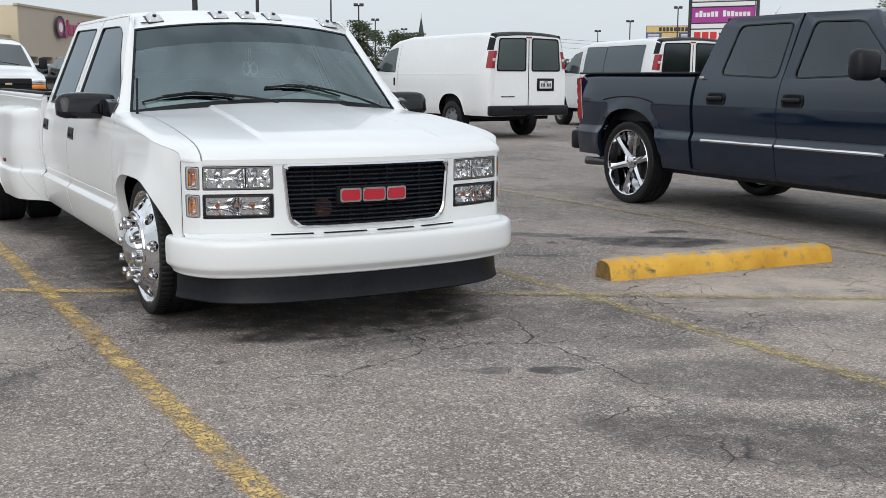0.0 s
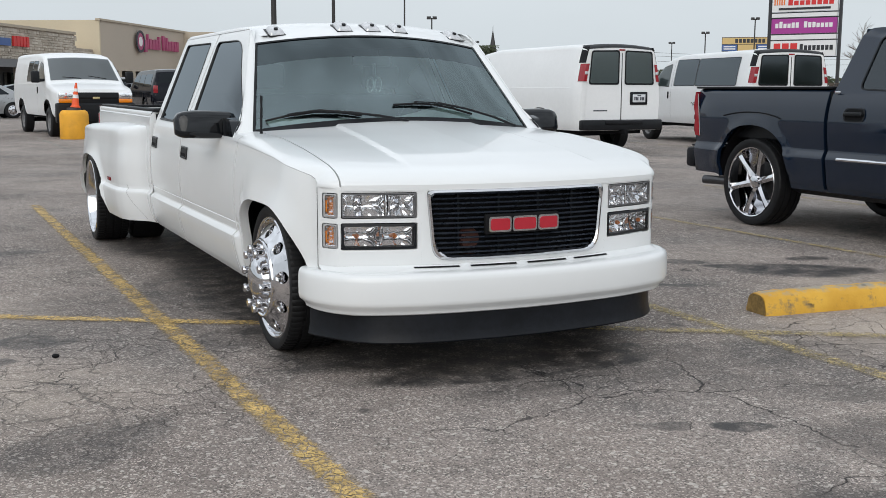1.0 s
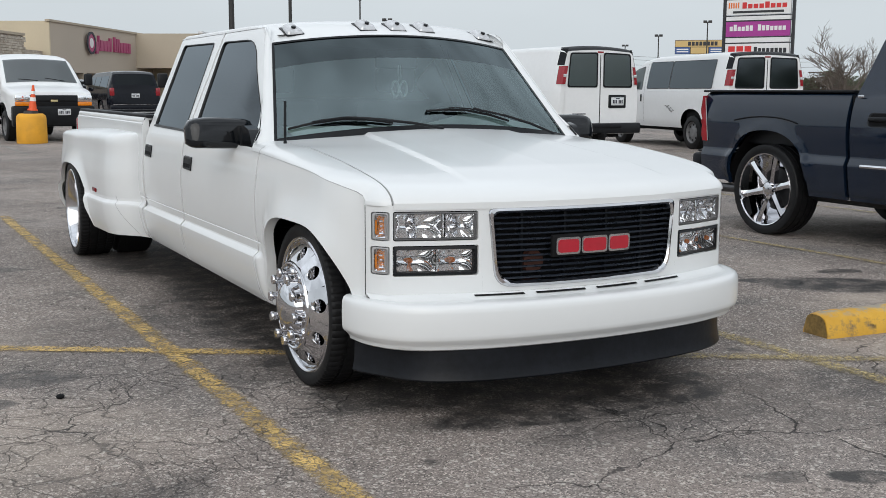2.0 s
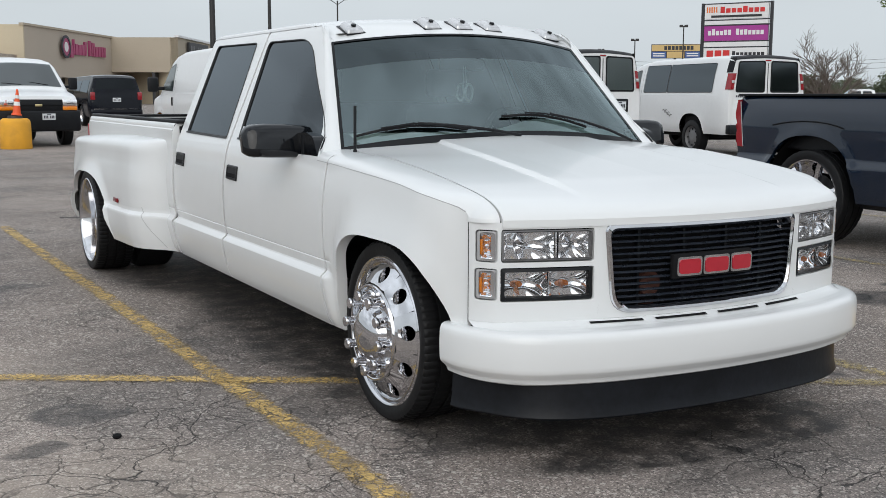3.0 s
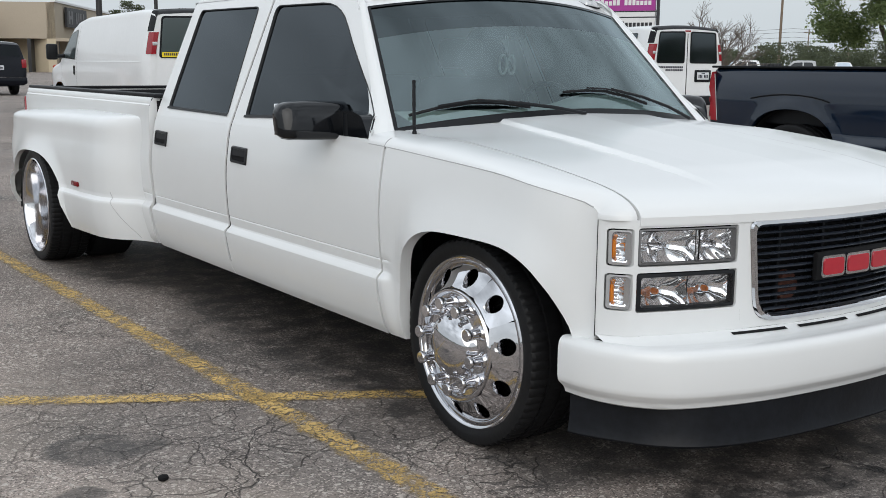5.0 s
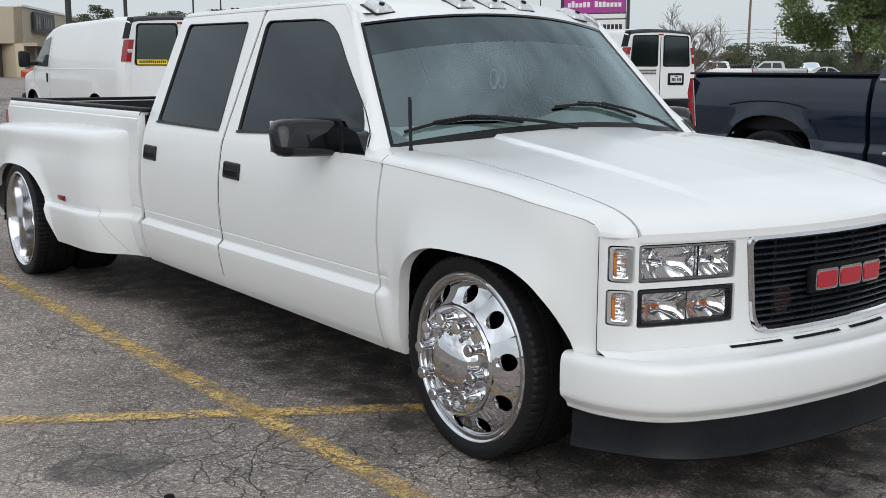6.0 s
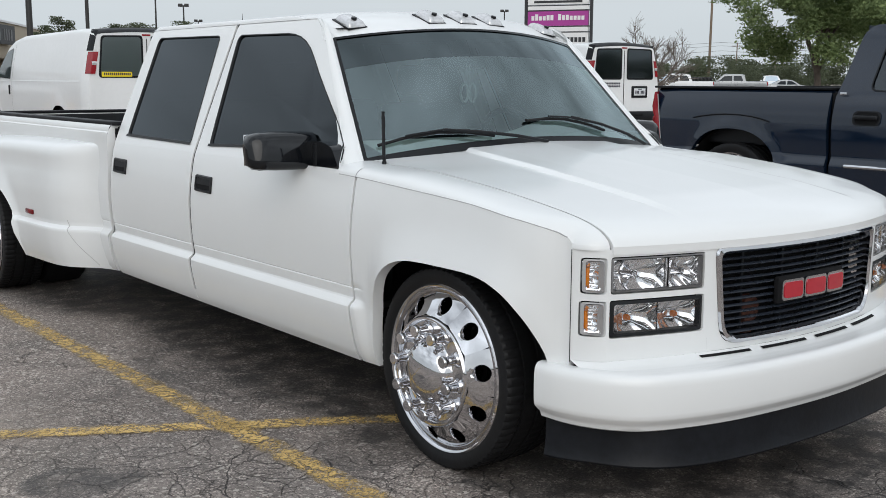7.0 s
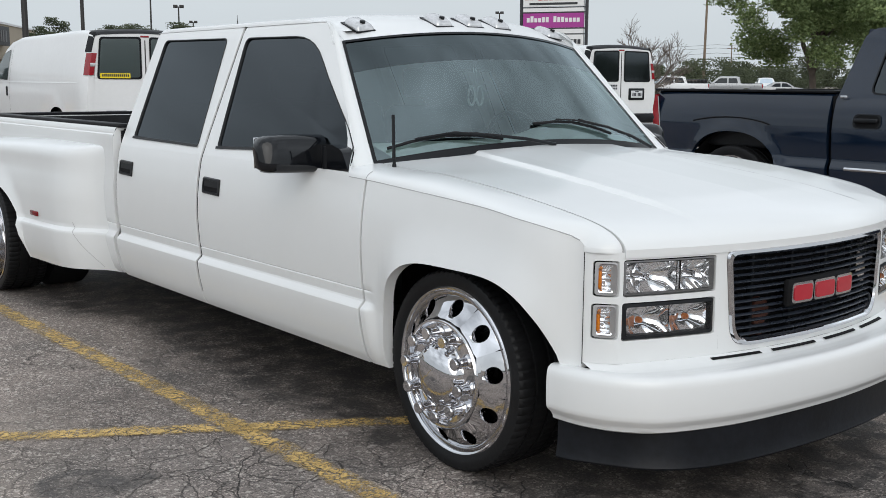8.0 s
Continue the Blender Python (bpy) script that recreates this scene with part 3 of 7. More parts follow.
def wheel_stop(m):
    """A precast concrete parking block: chamfered top, worn ends."""
    stop = thing("wheel_stop", "long yellow-painted concrete wheel stop, chipped and scuffed, lying on asphalt", "wheel stop")
    sec = [(-0.10, 0.0), (-0.099, 0.030), (-0.082, 0.088), (-0.068, 0.108), (-0.045, 0.121), (0.0, 0.124), (0.045, 0.121), (0.068, 0.108), (0.082, 0.088), (0.099, 0.030), (0.10, 0.0)]
    rnd = random.Random(5)
    n = 34
    bm = bmesh.new()
    rings = []
    for i in range(n + 1):
        f = i / n
        e = min(f, 1 - f) * 1.78
        k = 1.0 if e > 0.03 else 0.90 + 0.10 * e / 0.03
        rings.append([bm.verts.new((f * 1.78, y * k + rnd.uniform(-0.0025, 0.0025), z * k + (rnd.uniform(-0.004, 0.002) if z > 0.09 else 0))) for y, z in sec])
    for a, b in zip(rings, rings[1:]):
        for i in range(len(sec) - 1):
            bm.faces.new((a[i], a[i + 1], b[i + 1], b[i]))
    bm.faces.new(rings[0])
    bm.faces.new(rings[-1][::-1])
    part("block", bm, STOP_MAT, stop, angle=25)
    for ex, k in ((-0.003, 0.84), (1.783, 0.80)):
        cap = bmesh.new()
        cap.faces.new([cap.verts.new((ex, y * k + rnd.uniform(-0.006, 0.006), 0.004 + z * k + rnd.uniform(-0.004, 0.004))) for y, z in sec])
        part("worn_end", cap, STOP_END, stop, "grimy worn concrete end")
    stop.matrix_world = m
    return stop


def stop_material():
    k = Nodes("chipped_yellow_paint_on_concrete")
    col = k.mix(k.remap(k.noise(4.0, 4.0), 0.3, 0.7), (0.50, 0.255, 0.02), (0.68, 0.39, 0.05))
    dirt = k.remap(k.noise(9.0, 5.0, 0.7), 0.55, 0.68, 0.0, 0.85)
    col = k.mix(dirt, col, (0.16, 0.13, 0.09))
    sep = k.n.new("ShaderNodeSeparateXYZ")
    k.l.new(k.tc.outputs["Object"], sep.inputs[0])
    top = k.remap(sep.outputs["Z"], 0.103, 0.121)
    chip = k.math("MULTIPLY", top, k.remap(k.noise(11.0, 5.0, 0.7), 0.42, 0.55))
    col = k.mix(chip, col, (0.34, 0.30, 0.23))
    black = k.remap(k.noise(4.3, 4.0, 0.6), 0.70, 0.74, 0.0, 0.9)
    col = k.mix(black, col, (0.03, 0.028, 0.025))
    return k.done(k.principled(col, 0.75, normal=k.bump(k.noise(70.0, 3.0), 0.4, 0.005)))


STOP_MAT = stop_material()
wheel_stop(pose(1.81, 0.345, 0, 0, 0, -4.4))


# ---------------------------------------------------------------- wheels
def tyre(parent, m, width, r_in, r_out, n=288):
    """A low-profile tyre with rounded shoulders, grooves round it and blocks along its shoulders."""
    h = width / 2
    prof = [(-h * 0.93, r_in), (-h, r_in + 0.018), (-h, r_out - 0.022), (-h * 0.975, r_out - 0.009), (-h * 0.90, r_out - 0.002)]
    for g in (-0.5, 0.0, 0.5):
        prof += [(h * (g - 0.06), r_out), (h * (g - 0.05), r_out - 0.008), (h * (g + 0.05), r_out - 0.008), (h * (g + 0.06), r_out)]
    prof += [(-a, r) for a, r in prof[4::-1]]
    bm = bmesh.new()
    rings = []
    for a, r in prof:
        ring = []
        for i in range(n):
            th = 2 * math.pi * (i + (1.6 if a > 0 else 0)) / n
            drop = 0.004 if (i % 4 == 0 and r > r_out - 0.013 and abs(a) > h * 0.15) else 0.0
            ring.append(bm.verts.new(m @ Vector((a, (r - drop) * math.cos(th), (r - drop) * math.sin(th)))))
        rings.append(ring)
    for a, b in zip(rings, rings[1:]):
        for i in range(n):
            bm.faces.new((a[i], a[(i + 1) % n], b[(i + 1) % n], b[i]))
    return part("tyre", bm, RUBBER, parent, angle=30)


def holed_disc(m, count, r0, r1, rc, rh, face, depth, phase=0.0):
    """A pressed disc from radius r0 to r1 with round hand holes; face(r) is its bulge."""
    bm = bmesh.new()
    half = math.pi / count

    def put(p, q, back=0.0):
        return m @ Vector((face(q) - back, q * math.cos(p), q * math.sin(p)))

    for i in range(count):
        c = 2 * half * i + phase
        outer, inner = [], []
        for k in range(28):
            d = 2 * math.pi * k / 28
            dx, dy = math.cos(d), math.sin(d)
            tt = min(half / abs(dx / rc) if abs(dx) > 1e-6 else 9, ((r1 - rc) / dy if dy > 0 else (rc - r0) / -dy) if abs(dy) > 1e-6 else 9)
            outer.append((c + dx * tt / rc, rc + dy * tt))
            inner.append((c + dx * rh / rc, rc + dy * rh))
        mid = [((a[0] + b[0]) / 2, (a[1] + b[1]) / 2) for a, b in zip(outer, inner)]
        rows = [[bm.verts.new(put(*p)) for p in ln] for ln in (outer, mid, inner)]
        soft = [(c + (p - c) * 0.93, rc + (q - rc) * 0.93) for p, q in inner]
        rows.append([bm.verts.new(put(p, q, 0.006)) for p, q in soft])
        rows.append([bm.verts.new(put(p, q, depth)) for p, q in soft])
        for a, b in zip(rows, rows[1:]):
            for k in range(28):
                bm.faces.new((a[k], a[(k + 1) % 28], b[(k + 1) % 28], b[k]))
    return bm


def steer_wheel(truck, s, y, x=0.795, z=0.353):
    """The front wheel: polished disc with ten hand holes, proud hub, domed cover and ten long nut covers."""
    m = Matrix.Translation((s * x, y, z)) @ Matrix.Diagonal((s, 1, 1, 1)) @ Matrix.Rotation(radians(-9), 4, "X")
    wheel = tyre(truck, m, 0.262, 0.293, 0.353)
    wheel.name = "front_wheel"
    tagged(wheel, "low-profile black tyre on a polished ten-hole truck rim")
    face = lambda r: spline(r, [(0.17, 0.176), (0.192, 0.170), (0.205, 0.158), (0.222, 0.146), (0.240, 0.134), (0.256, 0.123), (0.268, 0.112)])
    bm = holed_disc(m, 10, 0.192, 0.265, 0.231, 0.0285, face, 0.045)
    lathe([(0.1152, 0.265), (0.105, 0.270), (0.103, 0.274), (0.108, 0.277), (0.119, 0.280), (0.125, 0.284), (0.127, 0.290), (0.122, 0.296), (0.112, 0.296)], 96, m, bm)
    lathe([(0.170, 0.192), (0.177, 0.190), (0.181, 0.186), (0.181, 0.180), (0.176, 0.174), (0.164, 0.171)], 96, m, bm)
    part("rim", bm, CHROME, wheel)
    part("barrel", lathe([(0.10, 0.277), (-0.1, 0.262), (-0.1, 0.12), (0.02, 0.1)], 40, m), DARK_METAL, wheel)
    part("hub_cover", lathe([(0.164, 0.171), (0.165, 0.128), (0.168, 0.116), (0.176, 0.111), (0.188, 0.108), (0.201, 0.100), (0.213, 0.087), (0.223, 0.069), (0.230, 0.046), (0.234, 0.022), (0.235, 0.001)], 72, m), CHROME, wheel)
    nut = [(0.164, 0.027), (0.170, 0.0245), (0.176, 0.0185), (0.205, 0.0165), (0.210, 0.0172), (0.214, 0.0208), (0.224, 0.0208), (0.228, 0.018), (0.228, 0.0005)]
    for i in range(10):
        th = 2 * math.pi * (i + 0.5) / 10
        mm = m @ Matrix.Translation((0, 0.1435 * math.cos(th), 0.1435 * math.sin(th)))
        part("lug_nut_cover", lathe(nut, 20, mm), CHROME, wheel)
    return wheel


def dual_wheel(truck, s, y, x=1.06, z=0.36):
    """The rear pair: a deep polished dish outside, a second tyre inside."""
    m = Matrix.Translation((s * x, y, z)) @ Matrix.Diagonal((s, 1, 1, 1))
    wheel = tyre(truck, m, 0.25, 0.300, 0.36)
    wheel.name = "rear_wheel"
    tagged(wheel, "low-profile black dual tyre on a deep polished dish rim")
    bm = lathe([(0.115, 0.303), (0.125, 0.303), (0.129, 0.297), (0.124, 0.290), (0.11, 0.285), (0.02, 0.272), (-0.05, 0.266), (-0.075, 0.258)], 72, m)
    part("dish", bm, SOFT_CHROME, wheel)
    face = lambda r: spline(r, [(0.09, -0.055), (0.16, -0.075), (0.21, -0.085), (0.258, -0.075)])
    part("disc", holed_disc(m, 10, 0.17, 0.258, 0.215, 0.026, face, 0.04, 0.2), SOFT_CHROME, wheel)
    part("hub", lathe([(-0.085, 0.17), (-0.07, 0.165), (-0.06, 0.11), (0.0, 0.10), (0.03, 0.085), (0.04, 0.05), (0.042, 0.001)], 48, m), CHROME, wheel)
    part("inner_tyre", lathe([(-0.42, 0.18), (-0.42, 0.34), (-0.40, 0.358), (-0.20, 0.358), (-0.17, 0.34), (-0.16, 0.2)], 72, m), RUBBER, wheel)
    return wheel


# ---------------------------------------------------------------- the white pickup
SIDE = [(0.26, 0.905), (0.285, 0.925), (0.32, 0.946), (0.37, 0.962), (0.43, 0.975), (0.475, 0.982), (0.498, 0.983), (0.506, 0.979), (0.523, 0.9600), (0.530, 0.9575), (0.543, 0.9595), (0.560, 0.9625), (0.566, 0.9632), (0.570, 0.9602), (0.574, 0.9640),
        (0.60, 0.968), (0.70, 0.974), (0.78, 0.974), (0.86, 0.966), (0.92, 0.957), (0.96, 0.950), (0.985, 0.944), (1.01, 0.934), (1.035, 0.922)]
Z_ROWS = [0.285, 0.30, 0.32, 0.345, 0.37, 0.40, 0.43, 0.455, 0.475, 0.488, 0.498, 0.503, 0.507, 0.523, 0.530, 0.543, 0.56, 0.566, 0.570, 0.574, 0.60, 0.65, 0.70, 0.75, 0.80, 0.85, 0.90, 0.94, 0.97, 1.0]
PLAIN_SIDE = [(0.26, 0.905), (0.285, 0.922), (0.32, 0.938), (0.37, 0.950), (0.43, 0.958), (0.50, 0.963), (0.56, 0.966), (0.60, 0.968)] + [q for q in SIDE if q[0] > 0.62]
FRONT_AXLE, REAR_AXLE = 0.662, 4.98


def front_arch(y):
    return arch(y, 0.586, 0.442, 0.285, 0.729, 4.0)


def rear_arch(y):
    return arch(y, 4.98, 0.58, 0.285, 0.715, 2.6)


def nose_y(x):
    """The plan of the front: bowed forward in the middle."""
    return -0.155 + 0.25 * x * x + 13.3 * max(0.0, abs(x) - 0.805) ** 2


def half_width(y, z):
    k = min(1.0, max(0.0, (y - 1.058) / 0.04))
    w = interp(z, SIDE) * k + interp(z, PLAIN_SIDE) * (1 - k)
    if y < 0.5:
        t = (0.5 - y) / 0.5
        w -= 0.012 * t**2 + 0.088 * (max(0.0, 0.34 - y) / 0.24) ** 2
    # flare round the wheel opening
    d = 0.443 * max(0.0, ((abs(y - 0.586) / 0.442) ** 4 + (max(0.0, z - 0.285) / 0.444) ** 2.3) ** (1 / 3) - 1)
    if z > 0.5 and d < 0.08:
        w += 0.027 * (1 - d / 0.08) ** 1.15 * min(1, (z - 0.5) / 0.14) * min(1, max(0, (y - 0.10) / 0.08))
    if y < 0.20:
        k = min(1.0, (0.20 - y) / 0.102) ** 2
        w = w * (1 - k) + 0.8740 * k
    return w


def hood_z(d, x):
    """The bonnet's height at d behind its front edge."""
    z = spline(d, [(0, 0.846), (0.012, 0.866), (0.05, 0.892), (0.12, 0.915), (0.25, 0.936), (0.5, 0.968), (0.9, 1.018), (1.3, 1.066), (1.45, 1.082)])
    z += (x / 0.79) ** 2 * spline(d, [(0, 0), (0.1, 0.0), (0.22, 0.003), (0.35, 0.006), (0.5, 0.008), (0.65, 0.006), (0.85, 0.0), (1.0, -0.013), (1.1, -0.021), (1.25, -0.029), (1.5, -0.032)])
    edge = 0.495 - 0.06 * d
    k = min(1, max(0, (d - 0.09) / 0.22))
    z += 0.012 * k * min(1.0, max(0.0, (edge - abs(x)) / 0.022)) + 0.005 * k * max(0.0, 1 - abs(x) / 0.32)
    return z


def shoulder_d(d):
    return spline(d, [(0.0, 0.850), (0.008, 0.862), (0.038, 0.880), (0.114, 0.903), (0.19, 0.917), (0.35, 0.938), (0.5, 0.949), (0.65, 0.958), (0.81, 0.967), (1.03, 0.979), (1.2, 0.985)])


def shoulder_z(y):
    return shoulder_d(y - 0.097)


def crown_section(y, d, v):
    """Across the top of the fender, from its crease (v = 0) up to the bonnet's edge."""
    zs, ze = shoulder_z(max(y, 0.098)), hood_z(d, 0.795)
    p0, p2 = Vector((half_width(max(y, 0.098), zs), zs)), Vector((0.803, ze))
    p1, q1 = Vector((p0.x - 0.006, zs + 0.62 * (ze - zs))), Vector((p0.x - 0.040, ze))
    return p0 * (1 - v) ** 3 + p1 * 3 * v * (1 - v) ** 2 + q1 * 3 * v * v * (1 - v) + p2 * v**3


def rows_panel(y_list, z_rows, low, top, s):
    """A body-side panel on the half-width surface, cut by its lower and upper edge."""
    bm = bmesh.new()
    cols = []
    for y in y_list:
        lo, hi = low(y), top(y)
        cols.append([bm.verts.new((s * half_width(y, zz), y, zz)) for zz in (min(max(z, lo), hi) for z in z_rows)])
    for a, b in zip(cols, cols[1:]):
        for j in range(len(z_rows) - 1):
            bm.faces.new((a[j], b[j], b[j + 1], a[j + 1]))
    bmesh.ops.remove_doubles(bm, verts=bm.verts, dist=0.0004)
    bmesh.ops.dissolve_degenerate(bm, edges=bm.edges, dist=0.0003)
    return bm


def spread(a, b, n):
    return [a + (b - a) * i / n for i in range(n + 1)]


truck = thing("crew_cab_pickup", "lowered white crew cab dually pickup truck with polished wheels", "pickup truck")



def wheel_well(s, x_out, x_in, r, m):
    """The dark upper half of a wheel housing."""
    bm = lathe([(s * x_out, r), (s * x_in, r), (s * x_in, 0.02)], 48, m)
    bmesh.ops.delete(bm, geom=[v for v in bm.verts if v.co.z < 0.27], context="VERTS")
    return part("wheel_well", bm, BLACK_HOLE, truck)


for s in (-1, 1):
    # front fender: side, rounded shoulder, and the strip up to the bonnet
    ys = sorted(set(spread(0.098, 0.1115, 3) + spread(0.116, 0.144, 3) + [0.586 - 0.442 * math.cos(math.pi * i / 56) for i in range(57)] + spread(1.031, 1.129, 9)))
    low = lambda y: max(0.285 if y > 0.5 else 0.478, front_arch(y) or 0)
    bm = rows_panel(ys, Z_ROWS, low, shoulder_z, s)
    turn_in(bm, (-s * 0.045, 0, 0))

    def crown(u, v, s=s):
        y0 = nose_y(0.873 - 0.070 * v) + 0.003
        y = y0 + (1.138 - y0) * u**1.7
        p = crown_section(y, y - y0, v)
        return (s * p.x, y, 0.836 if u == 0 else p.y)

    grid(crown, 60, 16, bm)
    part("front_fender", bm, WHITE, truck, angle=50)
    # grey rod stands in for the shadow line along the fender's crease
    part("fender_crease_shade", rod([(s * (half_width(y, shoulder_z(y)) - 0.0008), y, shoulder_z(y)) for y in spread(0.115, 1.25, 44)], 0.0019, 5), LAMP_FRAME, truck)
    part("panel_gap", rod([(s * (p.x - 0.0006), 1.139, p.y - 0.0006) for p in (crown_section(1.139, 1.139, 0.45 * i / 8) for i in range(9))], 0.0019, 5), LAMP_FRAME, truck)
    wheel_well(s, 0.90, 0.45, 0.46, Matrix.Translation((0, 0.582, 0.31)) @ Matrix.Diagonal((1, 0.95, 0.91, 1)))

# bonnet
def hood(u, v):
    x = -0.798 + 1.596 * u
    y0 = nose_y(x) - 0.004
    y = y0 + (1.255 - 0.110 * (1 - (x / 0.8) ** 2) - y0) * v**1.35
    return (x, y, hood_z(y - y0, x))


bm = grid(hood, 170, 44)
turn_in(bm, (0, 0, -0.025))
part("bonnet", bm, WHITE, truck, angle=20)

# fascia round the grille and the lamps
PLAN = [(0, -0.285), (0.25, -0.273), (0.5, -0.240), (0.70, -0.182), (0.80, -0.130), (0.868, -0.058), (0.909, 0.02), (0.930, 0.10), (0.935, 0.185)]
GRILLE = [(-0.444, 0.817), (0.444, 0.817), (0.416, 0.520), (-0.416, 0.520)]


def on_nose(x, z, out=0.0):
    return (x, nose_y(x) - out, z)


def cell(bm, rect, hole, r, deep=0.03):
    x0, x1, z0, z1 = rect
    q = [(x0, z1), (x1, z1), (x1, z0), (x0, z0)]
    a, b = rounded(q, 0.0005), rounded(hole, r)
    mid = [p.lerp(w, 0.5) for p, w in zip(a, b)]
    strip([a, mid, b], on_nose, bm)
    rim = [[bm.verts.new(on_nose(*p)) for p in b], [bm.verts.new(on_nose(*p, -deep)) for p in b]]
    n = len(b)
    for i in range(n):
        bm.faces.new((rim[0][i], rim[0][(i + 1) % n], rim[1][(i + 1) % n], rim[1][i]))


bm = bmesh.new()
cell(bm, (-0.470, 0.470, 0.497, 0.839), grown(GRILLE, 0.006), [0.03, 0.03, 0.07, 0.07])
for s in (-1, 1):
    for x0, x1, z0, z1, hx0, hx1, hz0, hz1 in ((0.470, 0.808, 0.692, 0.839, 0.488, 0.800, 0.702, 0.815), (0.470, 0.808, 0.497, 0.692, 0.486, 0.802, 0.567, 0.684),
                                               (0.808, 0.868, 0.692, 0.839, 0.811, 0.861, 0.703, 0.813), (0.808, 0.868, 0.497, 0.692, 0.811, 0.8625, 0.573, 0.682)):
        a, b = sorted((s * x0, s * x1))
        c, d = sorted((s * hx0, s * hx1))
        cell(bm, (a, b, z0, z1), [(c, hz1), (d, hz1), (d, hz0), (c, hz0)], 0.010)
    # return round the corner to the fender
    grid(lambda u, v, s=s: (s * (0.868 + 0.005 * u), nose_y(0.868 + 0.005 * u), 0.497 + 0.342 * v), 6, 6, bm)
    # slope down on to the bumper
    grid(lambda u, v, s=s: (s * 0.873 * u, nose_y(0.873 * u) + (spline(0.873 * u, PLAN) + 0.045 - nose_y(0.873 * u)) * v, 0.497 - 0.018 * min(1, v * 2.5)), 24, 5, bm)
bmesh.ops.remove_doubles(bm, verts=bm.verts, dist=0.001)
part("grille_panel", bm, WHITE, truck)
for x0, x1 in ((-0.51, -0.31), (-0.26, -0.04), (0.015, 0.225), (0.27, 0.475)):
    part("air_slot", grid(lambda u, v: on_nose(x0 + (x1 - x0) * u, 0.4928 - 0.0052 * v, 0.013 + 0.012 * v), 10, 1), BLACK_HOLE, truck)

# chrome surround, deeper at its lower edge
gl = [rounded(grown(GRILLE, d), [0.03, 0.03, 0.075, 0.075]) for d in (0.007, 0.004, -0.005, -0.012)]
inner = rounded(grown(GRILLE, -0.017), [0.03, 0.03, 0.07, 0.07])
bm = bmesh.new()
rings = [[bm.verts.new(on_nose(p.x, p.y, o)) for p in ln] for ln, o in zip(gl + [inner], (0.002, 0.010, 0.012, 0.004, -0.035))]
for a, b in zip(rings, rings[1:]):
    n = len(a)
    for i in range(n):
        bm.faces.new((a[i], a[(i + 1) % n], b[(i + 1) % n], b[i]))
surround = part("grille_surround", bm, CHROME, truck, "chrome grille surround")
part("grille_backing", grid(lambda u, v: on_nose(-0.43 + 0.86 * u, 0.52 + 0.30 * v, -0.075), 12, 2), BLACK_HOLE, truck)
for i in range(13):
    z = 0.803 - 0.0215 * i
    lim = interp(z, [(0.528, 0.386), (0.56, 0.410), (0.812, 0.436)])
    bm = grid(lambda u, v: on_nose(-lim + 2 * lim * u, z + 0.0048 * math.cos(2 * math.pi * v), -0.020 + 0.012 * math.sin(2 * math.pi * v)), 20, 8)
    part("grille_bar", bm, GRILLE_BLACK, truck)
for x in (-0.29, -0.10, 0.10, 0.29):
    part("grille_strut", box((x, nose_y(x) + 0.052, 0.667), (0.012, 0.02, 0.27), 0.003), BLACK_PLASTIC, truck)
part("horn", lathe([(-0.01, 0.001), (-0.01, 0.045), (0.012, 0.05), (0.02, 0.0)], 24, Matrix.Translation((-0.23, nose_y(0.23) + 0.066, 0.60)) @ Matrix.Rotation(radians(90), 4, "Z")), plain("rusty_horn", (0.12, 0.045, 0.03), 0.6), truck)

# emblem: three plain red blocks, edged in chrome, on a black plate
part("emblem_plate", box((-0.004, -0.150, 0.666), (0.372, 0.02, 0.088), 0.006), BLACK_HOLE, truck)
for x0, x1 in ((-0.177, -0.068), (-0.062, 0.062), (0.068, 0.177)):
    for d, o, mtl, nm in ((0.0, 0.020, CHROME, "emblem_edge"), (-0.008, 0.023, EMBLEM_RED, "emblem_block")):
        line = rounded(grown([(x0, 0.700), (x1, 0.700), (x1, 0.632), (x0, 0.632)], d), 0.014)
        bm = pane(line, lambda x, z: on_nose(x, z, o), 2)
        turn_in(bm, (0, 0.022, 0))
        part(nm, bm, mtl, truck)


